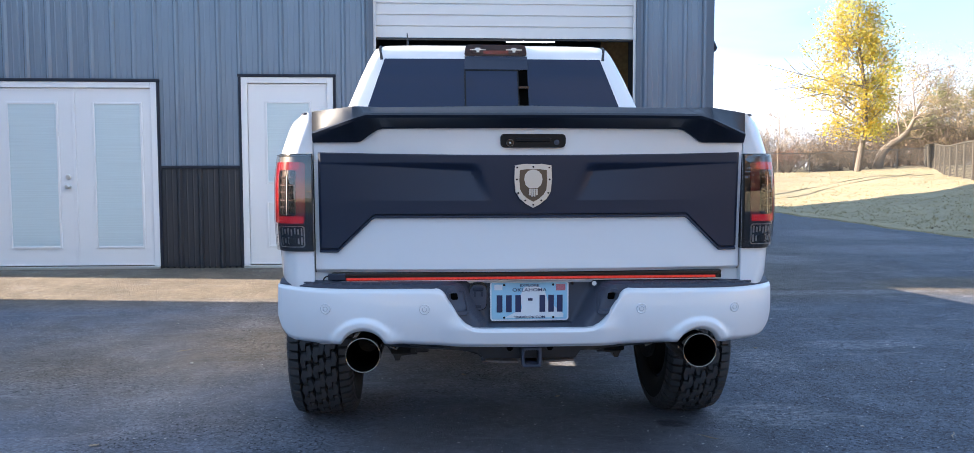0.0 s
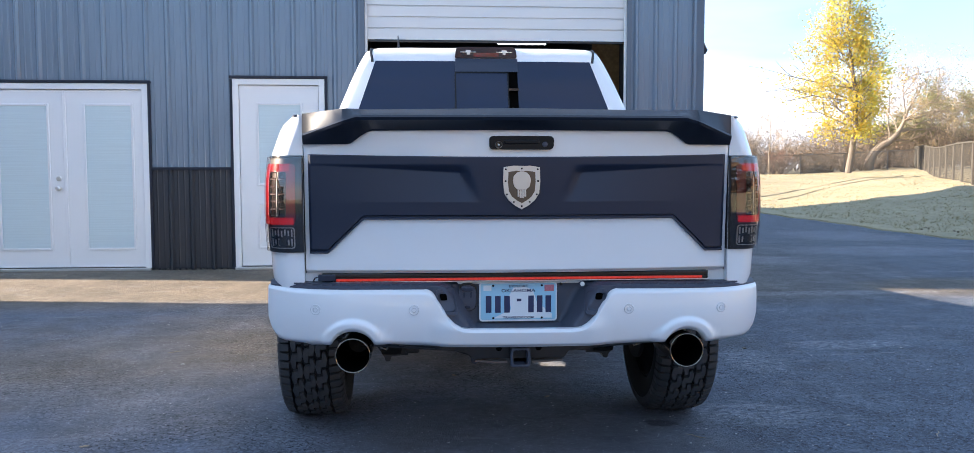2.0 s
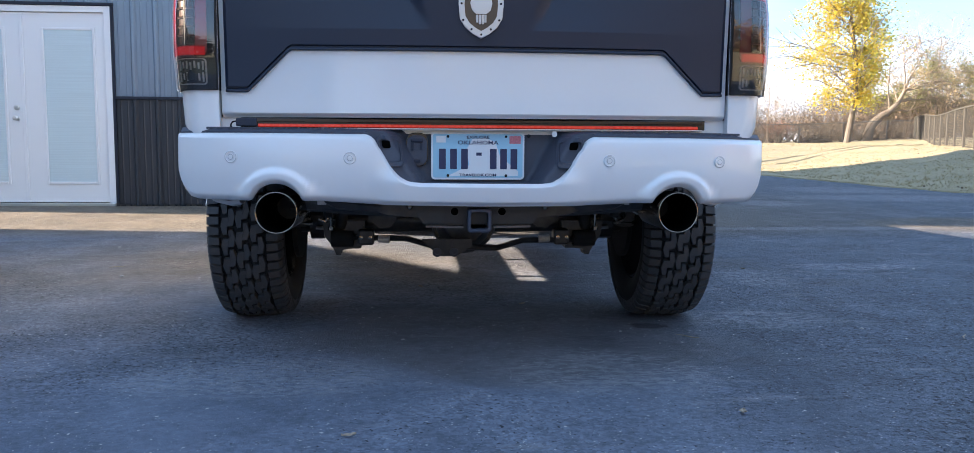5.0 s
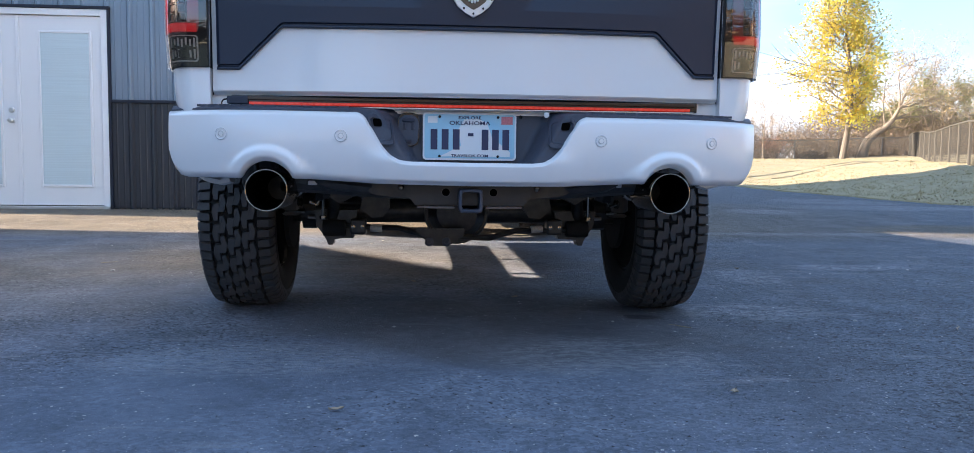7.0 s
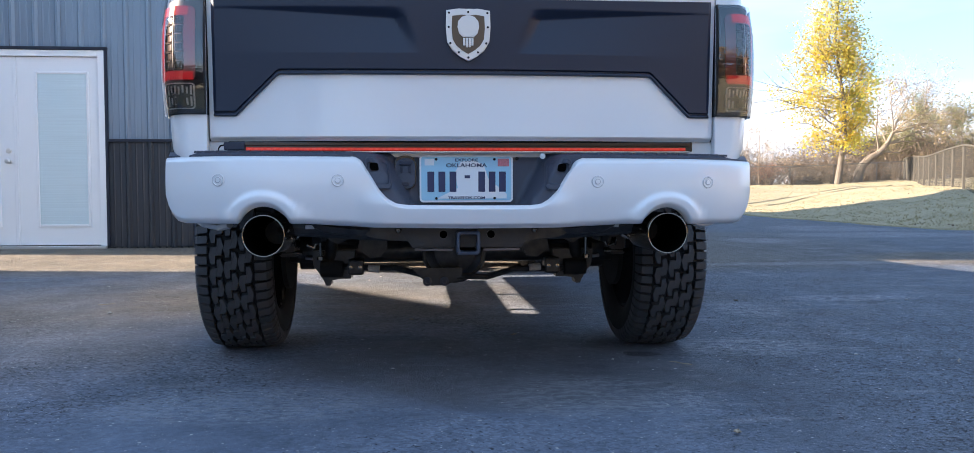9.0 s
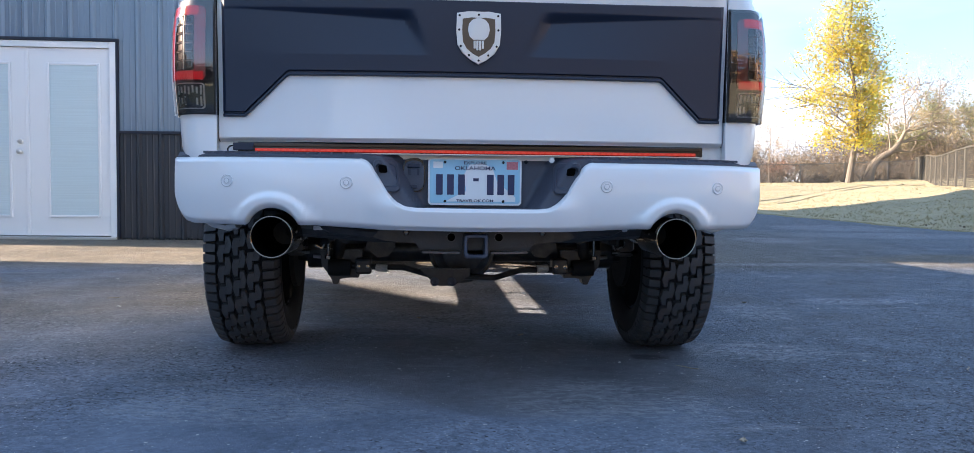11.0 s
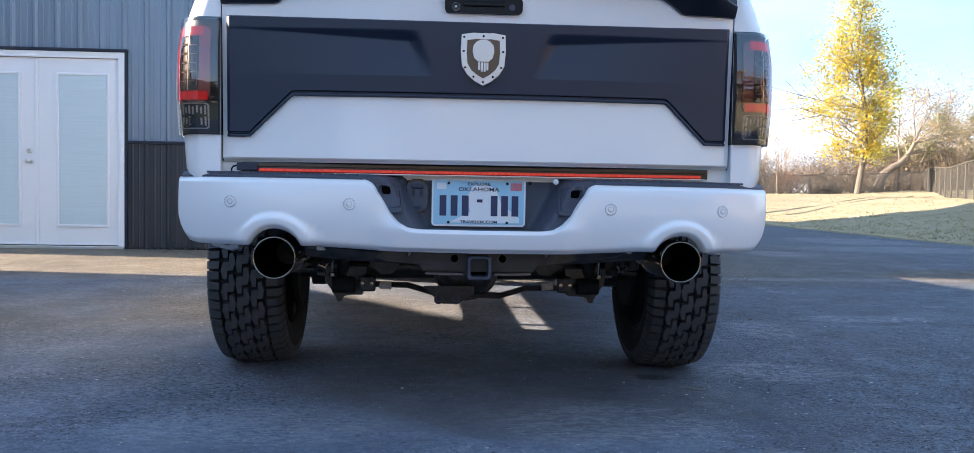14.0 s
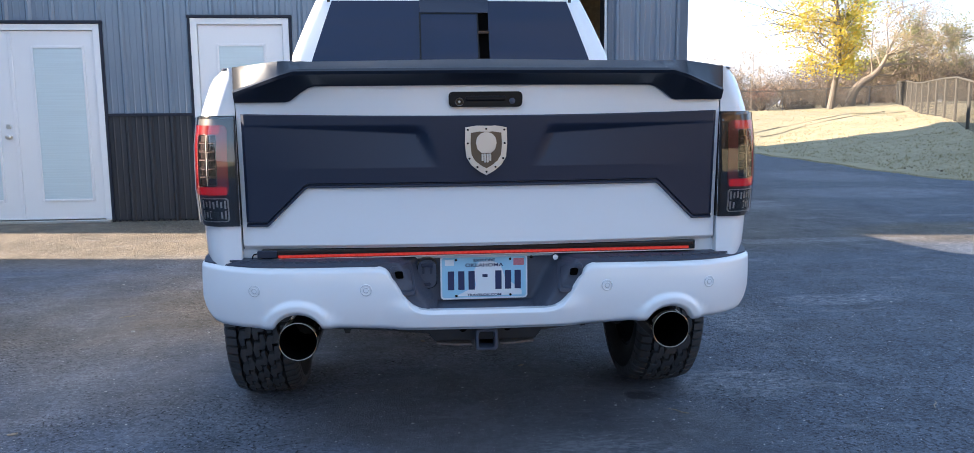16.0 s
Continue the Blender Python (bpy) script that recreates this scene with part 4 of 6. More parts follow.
    rev = part("reverse_lens", sheet(14, 16, face(0.002, 0.2, 0.81, 0.95, 1.026), (0, 0.004, 0)), CLEAR_LENS, lamp, "clear ribbed reverse lens", True)
    part("lens_frame", hoop((0.19, 0.82, 0.948, 1.028, 0.06, 0.01), (0.212, 0.798, 0.951, 1.025, 0.05, 0.008), 0.004), PALE_LED, rev)
    for row, (z0, z1) in enumerate(((0.992, 1.02), (0.957, 0.986))):
        for k in range(7):
            if row == 1 and k in (2, 3):
                continue
            a = 0.24 + k * 0.077
            part("rib", sheet(14, 16, face(0.0045, a, a + 0.034, z0 + 0.003 * (k % 3), z1 - 0.004 * (k % 2)), (0, 0.003, 0)), PALE_LED, rev)
    part("bulb_socket", sheet(14, 16, face(0.005, 0.4, 0.57, 0.962, 0.982), (0, 0.003, 0)), LAMP_BLACK, rev)
    shell = part("outer_lens", sheet(14, 16, face(0.009, 0.01, 1, 0.934, 1.294)), SHELL, lamp, "glossy smoked outer lens", True)
    shell.visible_shadow = False
    return lamp


for s in (-1, 1):
    tail_lamp(s)

# rear bumper
EXX, EXZ = 0.633, 0.553


def bumper_top(x):
    return along(abs(x), [(0, 0.644), (0.19, 0.645), (0.226, 0.649), (0.254, 0.664), (0.278, 0.69), (0.331, 0.778), (0.343, 0.789), (0.36, 0.795), (0.6, 0.795), (0.97, 0.794)])


def bumper_low(x):
    a = abs(x)
    z = along(a, [(0, 0.571), (0.3, 0.574), (0.52, 0.586), (0.9, 0.584), (0.932, 0.591), (0.957, 0.617), (0.97, 0.658)])
    d = abs(a - EXX)
    if d < 0.086:
        z = max(z, EXZ + math.sqrt(0.086 ** 2 - d * d))
    return z


def bumper_y(x, z):
    a = abs(x)
    y = 0.17 * max(0, (a - 0.55) / 0.42) ** 3
    t = (z - 0.58) / 0.23
    y += 0.02 * (2 * t - 1.15) ** 2 * (0.7 if t > 0.57 else 1.0) - 0.008
    r = math.hypot(a - EXX, z - EXZ)
    y -= 0.017 * ease(0.138, 0.118, r) * ease(0.53, 0.57, z)
    y -= 0.018 * ease(0.36, 0.25, a) * ease(0.70, 0.64, z)
    return y


bx = sorted({round(s * v, 4) for s in (-1, 1) for v in [0.05 * k for k in range(4)] + [0.19 + 0.01 * k for k in range(18)] + [0.4 + 0.025 * k for k in range(6)] + [0.538 + 0.00816 * k for k in range(26)] + [0.76, 0.78, 0.8, 0.82, 0.84, 0.86, 0.88, 0.9, 0.915, 0.93, 0.942, 0.952, 0.96, 0.966, 0.97]})


def bumper_point(i, j):
    x = bx[i]
    lo, hi = bumper_low(x), bumper_top(x)
    z = lo + (hi - lo) * j / 32
    y = bumper_y(x, z)
    y += 0.018 * (1 - ease(0, 0.016, z - lo)) + 0.014 * (1 - ease(0, 0.012, hi - z))
    return (x, y, z)


bumper = part("rear_bumper", sheet(len(bx) - 1, 32, bumper_point, (0, 0.03, 0)), PAINT, truck, "white rear bumper with exhaust cutouts", True, 50)
for s in (-1, 1):
    part("bumper_end", loft([[(s * (0.97 + 0.004 * math.sin(math.pi * k / 6)), 0.17 + 0.22 * k / 6, z) for z in (0.67 + 0.02 * k / 6, 0.70, 0.74, 0.79)] + [(s * 0.945, 0.17 + 0.22 * k / 6, z) for z in (0.79, 0.74, 0.70, 0.66)] for k in range(7)]), PAINT, bumper, "", True)
# ledge over the bumper: a grained pad with raised treads


def pad_edge(x):
    return bumper_y(x, 0.8) + 0.012


def pad_front(x):
    return along(abs(x), [(0, 0.15), (0.22, 0.145), (0.3, 0.07), (0.33, 0.035), (0.36, pad_edge(0.36)), (0.365, -1)]) if abs(x) < 0.362 else pad_edge(x)


px_ = [-0.962 + 1.924 * k / 94 for k in range(95)]
pad = part("step_pad", sheet(94, 5, lambda i, j: (px_[i], pad_front(px_[i]) + (0.19 + 0.08 * ease(0.8, 0.94, abs(px_[i])) - pad_front(px_[i])) * j / 5, 0.799 + 0.011 * min(1, j / 1.0) + (0.002 * (j > 0))), (0, 0, -0.02)), TRIM, bumper, "dark grained plastic step pad", True, 40)
treads = bmesh.new()
for s in (-1, 1):
    for k in range(14):
        for r in range(2):
            x = 0.385 + k * 0.037 + 0.018 * (r % 2)
            y = pad_edge(x) + 0.022 + r * 0.034
            box(min(s * x, s * (x + 0.03)), max(s * x, s * (x + 0.03)), y, y + 0.027, 0.806, 0.8125, bm=treads)
tagged(part("tread", treads, TRIM, pad), kind="stuff")
# middle recess with the plate
RP = 0.135


def recess_point(i, j):
    x = 0.36 * (-1 + 2 * i / 72)
    lo, hi = bumper_top(x) - 0.01, 0.804
    hi = max(hi, lo + 0.003)
    z = lo + (hi - lo) * j / 14
    half = along(z, [(0.64, 0.19), (0.69, 0.235), (0.79, 0.3), (0.83, 0.34)])
    y = RP - (RP - 0.02) * ease(half - along(z, [(0.64, 0.03), (0.68, 0.045), (0.72, 0.06), (0.8, 0.065)]), half, abs(x))
    return (x, y + (0.014 - y) * (1 - ease(0, 0.012, z - lo)), z)


recess = part("bumper_recess", sheet(72, 14, recess_point, (0, 0.02, 0)), TRIM, bumper, "dark grained plastic plate recess", True, 50)
def recess_y(x, z):
    half = along(z, [(0.64, 0.19), (0.69, 0.235), (0.79, 0.3), (0.83, 0.34)])
    return RP - (RP - 0.02) * ease(half - along(z, [(0.64, 0.03), (0.68, 0.045), (0.72, 0.06), (0.8, 0.065)]), half, abs(x))


for s in (-1, 1):
    def pocket_ring(k, push):
        """A rounded upright outline, leaning outwards with the recess, pushed in from its wall."""
        out = []
        for x, z in rounded(-0.037 * k, 0.037 * k, -0.05 * k, 0.05 * k, 0.016 * k, 4):
            px0 = s * (0.283 + 0.16 * z) + x
            out.append((px0, recess_y(px0, 0.744 + z) + push, 0.744 + z * (1.0 if k > 0.9 else 0.86)))
        return out
    ring = part("hook_pocket", loft([pocket_ring(1.0, 0.008), pocket_ring(1.0, -0.01), pocket_ring(0.94, -0.014), pocket_ring(0.82, -0.013), pocket_ring(0.76, -0.003)]), TRIM, bumper, "rounded dark pocket beside the plate", True, 30)
    hole = [(s * (0.283 + 0.16 * (z - 0.744)) + x + s * 0.009, z) for x, z in rounded(-0.013, 0.013, 0.752, 0.776, 0.006, 4)]
    hm = bmesh.new()
    loft([[(x, recess_y(x, z) + d, z) for x, z in hole] for d in (-0.006, 0.004)], bm=hm)
    part("pocket_hole", hm, VOID_BLACK, ring)
outlet = part("trailer_socket_cover", prism(rounded(-0.235, -0.166, 0.694, 0.803, 0.026), RP - 0.018, RP + 0.004, "y", 0.004), BLACK, bumper, "hinged dark socket cover", True)
part("lid", prism(rounded(-0.2325, -0.1685, 0.697, 0.795, 0.025), RP - 0.024, RP - 0.016, "y", 0.003), TRIM, outlet, "dark lid", True)
part("hinge", box(-0.221, -0.18, RP - 0.03, RP - 0.018, 0.772, 0.786, 0.003), MATTE, outlet)
part("tab", box(-0.212, -0.189, RP - 0.029, RP - 0.022, 0.705, 0.717, 0.002), MATTE, outlet)
for x in (-0.214, -0.187):
    part("clip", box(x - 0.004, x + 0.004, RP - 0.03, RP - 0.018, 0.748, 0.77, 0.001), MATTE, outlet)
for x in (-0.205, 0.115, 0.165):
    part("fastener", lathe([(0.006, 0), (0.006, -0.004), (0.001, -0.006)], (x, RP - 0.002, 0.797), "y", 8), BLACK, bumper)
def slanted(bm, x, slope):
    """Shears a small part to lie on the bumper's curve."""
    for v in bm.verts:
        v.co.y += slope * (v.co.x - x)
    return bm


for x in (-0.77, -0.405, 0.405, 0.77):
    slope = (bumper_y(x + 0.01, 0.72) - bumper_y(x - 0.01, 0.72)) / 0.02
    y = bumper_y(x, 0.72)
    sensor = part("parking_sensor", slanted(lathe([(0.02, 0.006), (0.02, -0.002), (0.0165, -0.004), (0.0155, -0.001), (0.01, -0.001), (0.009, -0.004), (0.001, -0.0045)], (x, y, 0.72), "y", 24), x, slope), PAINT, bumper, "round white parking sensor", True)
    part("sensor_ring", slanted(lathe([(0.0185, 0.0), (0.0185, -0.0032), (0.0168, -0.0036), (0.0168, 0.0)], (x, y, 0.72), "y", 24, closed=True), x, slope), SENSOR_GREY, sensor)
    part("sensor_centre", slanted(lathe([(0.0085, 0.0), (0.0085, -0.0046), (0.0072, -0.0048), (0.0072, 0.0)], (x, y, 0.72), "y", 20, closed=True), x, slope), SENSOR_GREY, sensor)

part("clip", lathe([(0.009, 0.0), (0.009, -0.004), (0.002, -0.006)], (0.243, 0.085, 0.803), "y", 16), GARAGE_WHITE, bumper, "small pale plastic clip", True)

# licence plate
PY = RP - 0.014
plate = part("licence_plate", prism(rounded(-0.1545, 0.1505, 0.653, 0.807, 0.012), PY, PY + 0.004, "y"), PLATE_WHITE, truck, "pale blue and white licence plate")
part("plate_field", prism(rounded(-0.149, 0.145, 0.659, 0.801, 0.008), PY - 0.0012, PY, "y"), PLATE_BLUE, plate)
part("plate_shape", prism([(-0.02, 0.785), (0.02, 0.79), (0.055, 0.775), (0.07, 0.73), (0.13, 0.68), (0.13, 0.665), (-0.1, 0.665), (-0.03, 0.7), (-0.04, 0.75)], PY - 0.0022, PY - 0.0014, "y"), PLATE_WHITE, plate)


def words(text, size, x, z, y, mat, parent, squash=1.0):
    cu = bpy.data.curves.new("words", "FONT")
    cu.body, cu.size, cu.align_x, cu.extrude, cu.offset = text, size, "CENTER", 0.0004, 0.00025
    tmp = bpy.data.objects.new("words", cu)
    me = bpy.data.meshes.new_from_object(tmp)
    bpy.data.objects.remove(tmp)
    me.materials.clear()
    me.materials.append(mat)
    for v in me.vertices:
        v.co = (x + v.co.x * squash, y - v.co.z, z + v.co.y)
    ob = new("lettering", me)
    ob.parent = parent
    ob.matrix_parent_inverse = world_of(parent).inverted()
    return ob


words("EXPLORE", 0.0135, -0.002, 0.786, PY - 0.003, PLATE_NAVY, plate, 1.35)
words("OKLAHOMA", 0.0175, -0.002, 0.7675, PY - 0.003, PLATE_NAVY, plate, 1.35)
words("TRAVELOK.COM", 0.0125, -0.002, 0.6635, PY - 0.003, PLATE_NAVY, plate, 1.3)
for k in range(6):
    x = -0.118 + (k % 3) * 0.036 if k < 3 else 0.048 + (k % 3) * 0.034
    part("number_bar", box(x - 0.011, x + 0.011, PY - 0.0034, PY - 0.0012, 0.687, 0.753), PLATE_NAVY, plate, "plain dark bar")
part("plate_dash", box(-0.008, 0.01, PY - 0.0034, PY - 0.0012, 0.731, 0.741), PLATE_NAVY, plate)
part("sticker", box(0.101, 0.138, PY - 0.0026, PY - 0.0012, 0.77, 0.795), PLATE_RED, plate, "red sticker")
part("sticker", box(-0.138, -0.107, PY - 0.0026, PY - 0.0012, 0.773, 0.794), PLATE_WHITE, plate, "white sticker")
for x in (-0.1, 0.09):
    for z in (0.666, 0.793):
        part("screw", lathe([(0.0045, 0), (0.0045, -0.003), (0.0008, -0.004)], (x, PY - 0.001, z), "y", 10), BLACK, plate)

# the bumper hangs a little lower on one side
bumper.rotation_euler, bumper.location = (0, 0.0065, 0), (-0.0047, 0, 0)

# exhaust tips
for s in (-1, 1):
    tip = bmesh.new()
    prof = [(0.0605, 0.006), (0.0607, 0.0), (0.0617, -0.0018), (0.0632, -0.0024), (0.0647, -0.0018), (0.0656, 0.0), (0.0658, 0.26), (0.0605, 0.26)]
    lathe(prof, (s * EXX, 0.0, EXZ), "y", 40, tip, closed=True)
    ex = part("exhaust_tip", tip, STEEL, truck, "large round polished exhaust tip", True, 40)
    part("exhaust_bore", lathe([(0.0602, 0.004), (0.059, 0.25), (0.03, 0.252), (0.001, 0.253)], (s * EXX, 0.0, EXZ), "y", 32, caps=False), VOID_BLACK, ex, "sooty bore with its inner shade in the colour", True)
    part("exhaust_pipe", tube([(s * EXX, 0.24, EXZ), (s * (EXX - 0.02), 0.5, EXZ + 0.02), (s * (EXX - 0.05), 0.8, EXZ + 0.12), (s * 0.5, 1.3, 0.72), (s * 0.42, 2.2, 0.62)], 0.04, 12), DARK, truck, "", True)

# hitch receiver
CAST = material("cast_iron", (0.075, 0.07, 0.064), 0.6, 0.3, spots=0.6, spot_scale=25, second=(0.11, 0.085, 0.065), bump=0.3, bump_scale=120)
TAG = material("paper_tag", (0.5, 0.48, 0.44), 0.7, grain=0.5, scale=150)
HITCH = material("hitch_coating", (0.014, 0.0155, 0.02), 0.38, spots=0.5, spot_scale=30, second=(0.024, 0.023, 0.023), bump=0.2, bump_scale=90)
RUST = material("rusty_edge", (0.16, 0.12, 0.1), 0.7, grain=0.6, scale=90)
hitch = part("hitch_receiver", prism([(-0.212, 0.58), (0.212, 0.58), (0.212, 0.555), (0.2, 0.535), (0.178, 0.505), (-0.178, 0.505), (-0.2, 0.535), (-0.212, 0.555)], 0.12, 0.14, "y", 0.004), HITCH, truck, "black steel hitch receiver")


def square_ring(h, r, y):
    return [(x, y, 0.523 + z) for x, z in rounded(-h, h, -h, h, r, 5)]


part("receiver_tube", loft([square_ring(0.0315, 0.005, 0.32), square_ring(0.0315, 0.011, 0.1), square_ring(0.0315, 0.011, 0.066), square_ring(0.0385, 0.011, 0.066), square_ring(0.0395, 0.012, 0.07), square_ring(0.0395, 0.012, 0.085), square_ring(0.035, 0.009, 0.088), square_ring(0.035, 0.009, 0.1)], caps=False), HITCH, hitch, "", True, 40)
part("receiver_collar", loft([square_ring(0.0275, 0.008, 0.11), square_ring(0.0275, 0.009, 0.058), square_ring(0.029, 0.01, 0.055), square_ring(0.036, 0.012, 0.055), square_ring(0.0385, 0.013, 0.058), square_ring(0.0385, 0.013, 0.07)], caps=False), TRIM, hitch, "thick rounded collar", True, 50)
for s in (-1, 1):
    part("lower_lip", prism([(s * 0.05, 0.14), (s * 0.05, 0.085), (s * 0.1, 0.085), (s * 0.172, 0.11), (s * 0.172, 0.14)], 0.496, 0.503, "z", 0.0015), RUST, hitch, "rusty bottom flange", True)
    part("chain_hole", lathe([(0.0125, 0), (0.0125, -0.003), (0.001, -0.0035)], (s * 0.078, 0.121, 0.548), "y", 16), VOID_BLACK, hitch)
    part("hole_rim", lathe([(0.0125, -0.001), (0.015, -0.001), (0.015, -0.003), (0.0125, -0.003)], (s * 0.078, 0.121, 0.548), "y", 16, closed=True), DARK, hitch)
part("receiver_inside", box(-0.0295, 0.0295, 0.2, 0.21, 0.492, 0.554), VOID_BLACK, hitch)
part("cross_pin", tube([(-0.03, 0.17, 0.522), (0.03, 0.17, 0.522)], 0.007, 8), DARK, hitch)
part("hitch_beam", tube([(-0.62, 0.22, 0.58), (-0.3, 0.2, 0.56), (0.3, 0.2, 0.56), (0.62, 0.22, 0.58)], 0.035, 10), DARK, truck, "", True)

# axle, springs, frame
axle = part("rear_axle", tube([(-0.76, AXLE, 0.425), (0.76, AXLE, 0.425)], 0.055, 16), DARK, truck, "dark solid rear axle", True)
part("skid_bracket", prism([(-0.19, 0.36), (-0.13, 0.297), (-0.105, 0.283), (-0.04, 0.283), (0.03, 0.33), (0.03, 0.36)], AXLE - 0.22, AXLE - 0.205, "y", 0.004), DARK, axle, "dark stamped bracket")
for x in (-0.078, -0.004):
    part("bracket_nut", lathe([(0.02, 0), (0.02, -0.012), (0.01, -0.014), (0.009, -0.004), (0.001, -0.004)], (x - 0.045, AXLE - 0.22, 0.302), "y", 12), TRIM, axle, "", True)
part("differential", lathe([(0.02, -0.17), (0.09, -0.155), (0.125, -0.1), (0.14, 0.0), (0.12, 0.1), (0.07, 0.2), (0.04, 0.3)], (0.0, AXLE, 0.425), "y", 20), DARK, axle, "", True)
part("cover_rim", lathe([(0.145, -0.06), (0.15, -0.05), (0.15, -0.03), (0.145, -0.02)], (0.0, AXLE, 0.425), "y", 20), DARK, axle, "", True)
for k in range(10):
    a = 2 * math.pi * k / 10
    part("cover_bolt", lathe([(0.011, 0), (0.011, -0.012), (0.002, -0.013)], (0.135 * math.cos(a), AXLE - 0.06, 0.425 + 0.135 * math.sin(a)), "y", 6), DARK, axle)
part("sway_bar", tube([(-0.54, AXLE - 0.14, 0.362), (-0.26, AXLE - 0.16, 0.357), (-0.14, AXLE - 0.2, 0.327), (0.14, AXLE - 0.2, 0.317), (0.26, AXLE - 0.16, 0.347), (0.54, AXLE - 0.14, 0.347)], 0.013, 8), DARK, truck, "thin dark sway bar", True)
for s in (-1, 1):
    br = part("shock_mount", prism([(s * 0.44, 0.432), (s * 0.63, 0.432), (s * 0.62, 0.362), (s * 0.585, 0.322), (s * 0.57, 0.277), (s * 0.55, 0.277), (s * 0.545, 0.307), (s * 0.46, 0.307)], AXLE - 0.12, AXLE - 0.02, "y", 0.005), DARK, axle, "dark bracket")
    part("bracket_bolt", lathe([(0.012, 0), (0.012, 0.05), (0.002, 0.052)], (s * 0.585, AXLE - 0.13, 0.402), "y", 8), DARK, br)
    part("link_bolt", tube([(s * 0.6, AXLE - 0.1, 0.395), (s * 0.66, AXLE - 0.1, 0.4)], 0.008, 8), NICKEL, br)
    part("shock_absorber", tube([(s * 0.56, AXLE - 0.08, 0.36), (s * 0.52, AXLE - 0.2, 0.56), (s * 0.48, AXLE - 0.28, 0.8)], [0.026, 0.028, 0.022], 12), DARK, truck, "", True)
    part("link_rod", tube([(s * 0.585, AXLE - 0.16, 0.40), (s * 0.585, AXLE - 0.18, 0.66)], 0.007, 6), STEEL, truck)
    coil = [(s * 0.5 + 0.06 * math.cos(k * 0.5), AXLE + 0.06 * math.sin(k * 0.5), 0.47 + 0.0042 * k) for k in range(80)]
    part("coil_spring", tube(coil, 0.009, 6), DARK, truck, "", True)
    part("frame_rail", box(min(s * 0.42, s * 0.5), max(s * 0.42, s * 0.5), 0.2, 5.7, 0.66, 0.8, 0.01), DARK, truck)
    # the disc takes the same near-black, the wheel's inner shade put into its colour
    part("brake_disc", lathe([(0.03, 0.0), (0.17, 0.0), (0.17, 0.02), (0.03, 0.02)], (s * 0.745 - 0.01, AXLE, 0.425), "x", 28), SHADED_BLACK, axle)
for y in (0.35, 1.75, 3.0, 4.2):
    part("cross_member", box(-0.45, 0.45, y, y + 0.09, 0.67, 0.76, 0.01), DARK, truck)
for s in (-1, 1):
    step = part("side_step", box(min(s * 0.875, s * 1.08), max(s * 0.875, s * 1.08), 2.08, 4.15, 0.38, 0.44, 0.02), BLACK, truck, "black side step")
    for y in (2.45, 3.2, 3.95):
        part("step_bracket", box(min(s * 0.5, s * 0.95), max(s * 0.5, s * 0.95), y, y + 0.05, 0.43, 0.46, 0.006), DARK, step)
# pipes, lines and brackets under the bed
part("track_bar", tube([(-0.5, AXLE + 0.1, 0.56), (0.46, AXLE + 0.12, 0.44)], 0.018, 8), DARK, truck, "", True)
part("brake_line", tube([(-0.62, AXLE - 0.05, 0.48), (-0.4, AXLE - 0.07, 0.5), (-0.1, AXLE - 0.1, 0.55), (0.2, AXLE - 0.06, 0.49), (0.6, AXLE - 0.05, 0.48)], 0.004, 5), NICKEL, truck)
part("cable", tube([(-0.3, 0.3, 0.6), (-0.24, 0.5, 0.55), (-0.1, 0.8, 0.53), (0.05, 1.0, 0.58)], 0.006, 5), BLACK, truck)
part("spare_tyre", lathe([(0.16, -0.08), (0.34, -0.09), (0.385, -0.06), (0.39, 0.0), (0.385, 0.06), (0.34, 0.09), (0.16, 0.08)], (0.0, 0.72, 0.725), "z", 32), SHADED_BLACK, truck, "", True)
for s in (-1, 1):
    part("bumper_brace", tube([(s * 0.2, 0.2, 0.575), (s * 0.34, 0.17, 0.562), (s * 0.46, 0.17, 0.575), (s * 0.54, 0.2, 0.6)], [0.02, 0.026, 0.024, 0.016], 8), DARK, truck, "", True)
    part("clip", box(min(s * 0.5, s * 0.53), max(s * 0.5, s * 0.518), 0.17, 0.18, 0.566, 0.58, 0.003), GARAGE_WHITE, truck, "small pale plastic clip")
    part("leaf_bracket", prism([(s * 0.42, 0.58), (s * 0.56, 0.58), (s * 0.55, 0.5), (s * 0.5, 0.47), (s * 0.44, 0.5)], AXLE - 0.3, AXLE - 0.24, "y", 0.004), DARK, truck)
    part("lower_arm", tube([(s * 0.52, AXLE + 0.02, 0.36), (s * 0.5, AXLE + 0.7, 0.48)], 0.024, 8), DARK, truck, "", True)
    part("axle_flange", lathe([(0.05, -0.03), (0.085, -0.03), (0.085, 0.03), (0.05, 0.03)], (s * 0.66, AXLE, 0.425), "x", 18), DARK, axle)
    part("exhaust_hanger", tube([(s * 0.6, 0.3, 0.62), (s * 0.57, 0.3, 0.59), (s * 0.57, 0.33, 0.66)], 0.006, 5), STEEL, truck)
for k in range(5):
    part("frame_bolt", lathe([(0.011, 0), (0.011, -0.01), (0.001, -0.011)], (-0.36 + 0.18 * k, 0.16, 0.585), "y", 6), STEEL, truck)
part("fuel_tank", box(-0.75, -0.5, 2.1, 3.3, 0.5, 0.75, 0.04), DARK, truck)
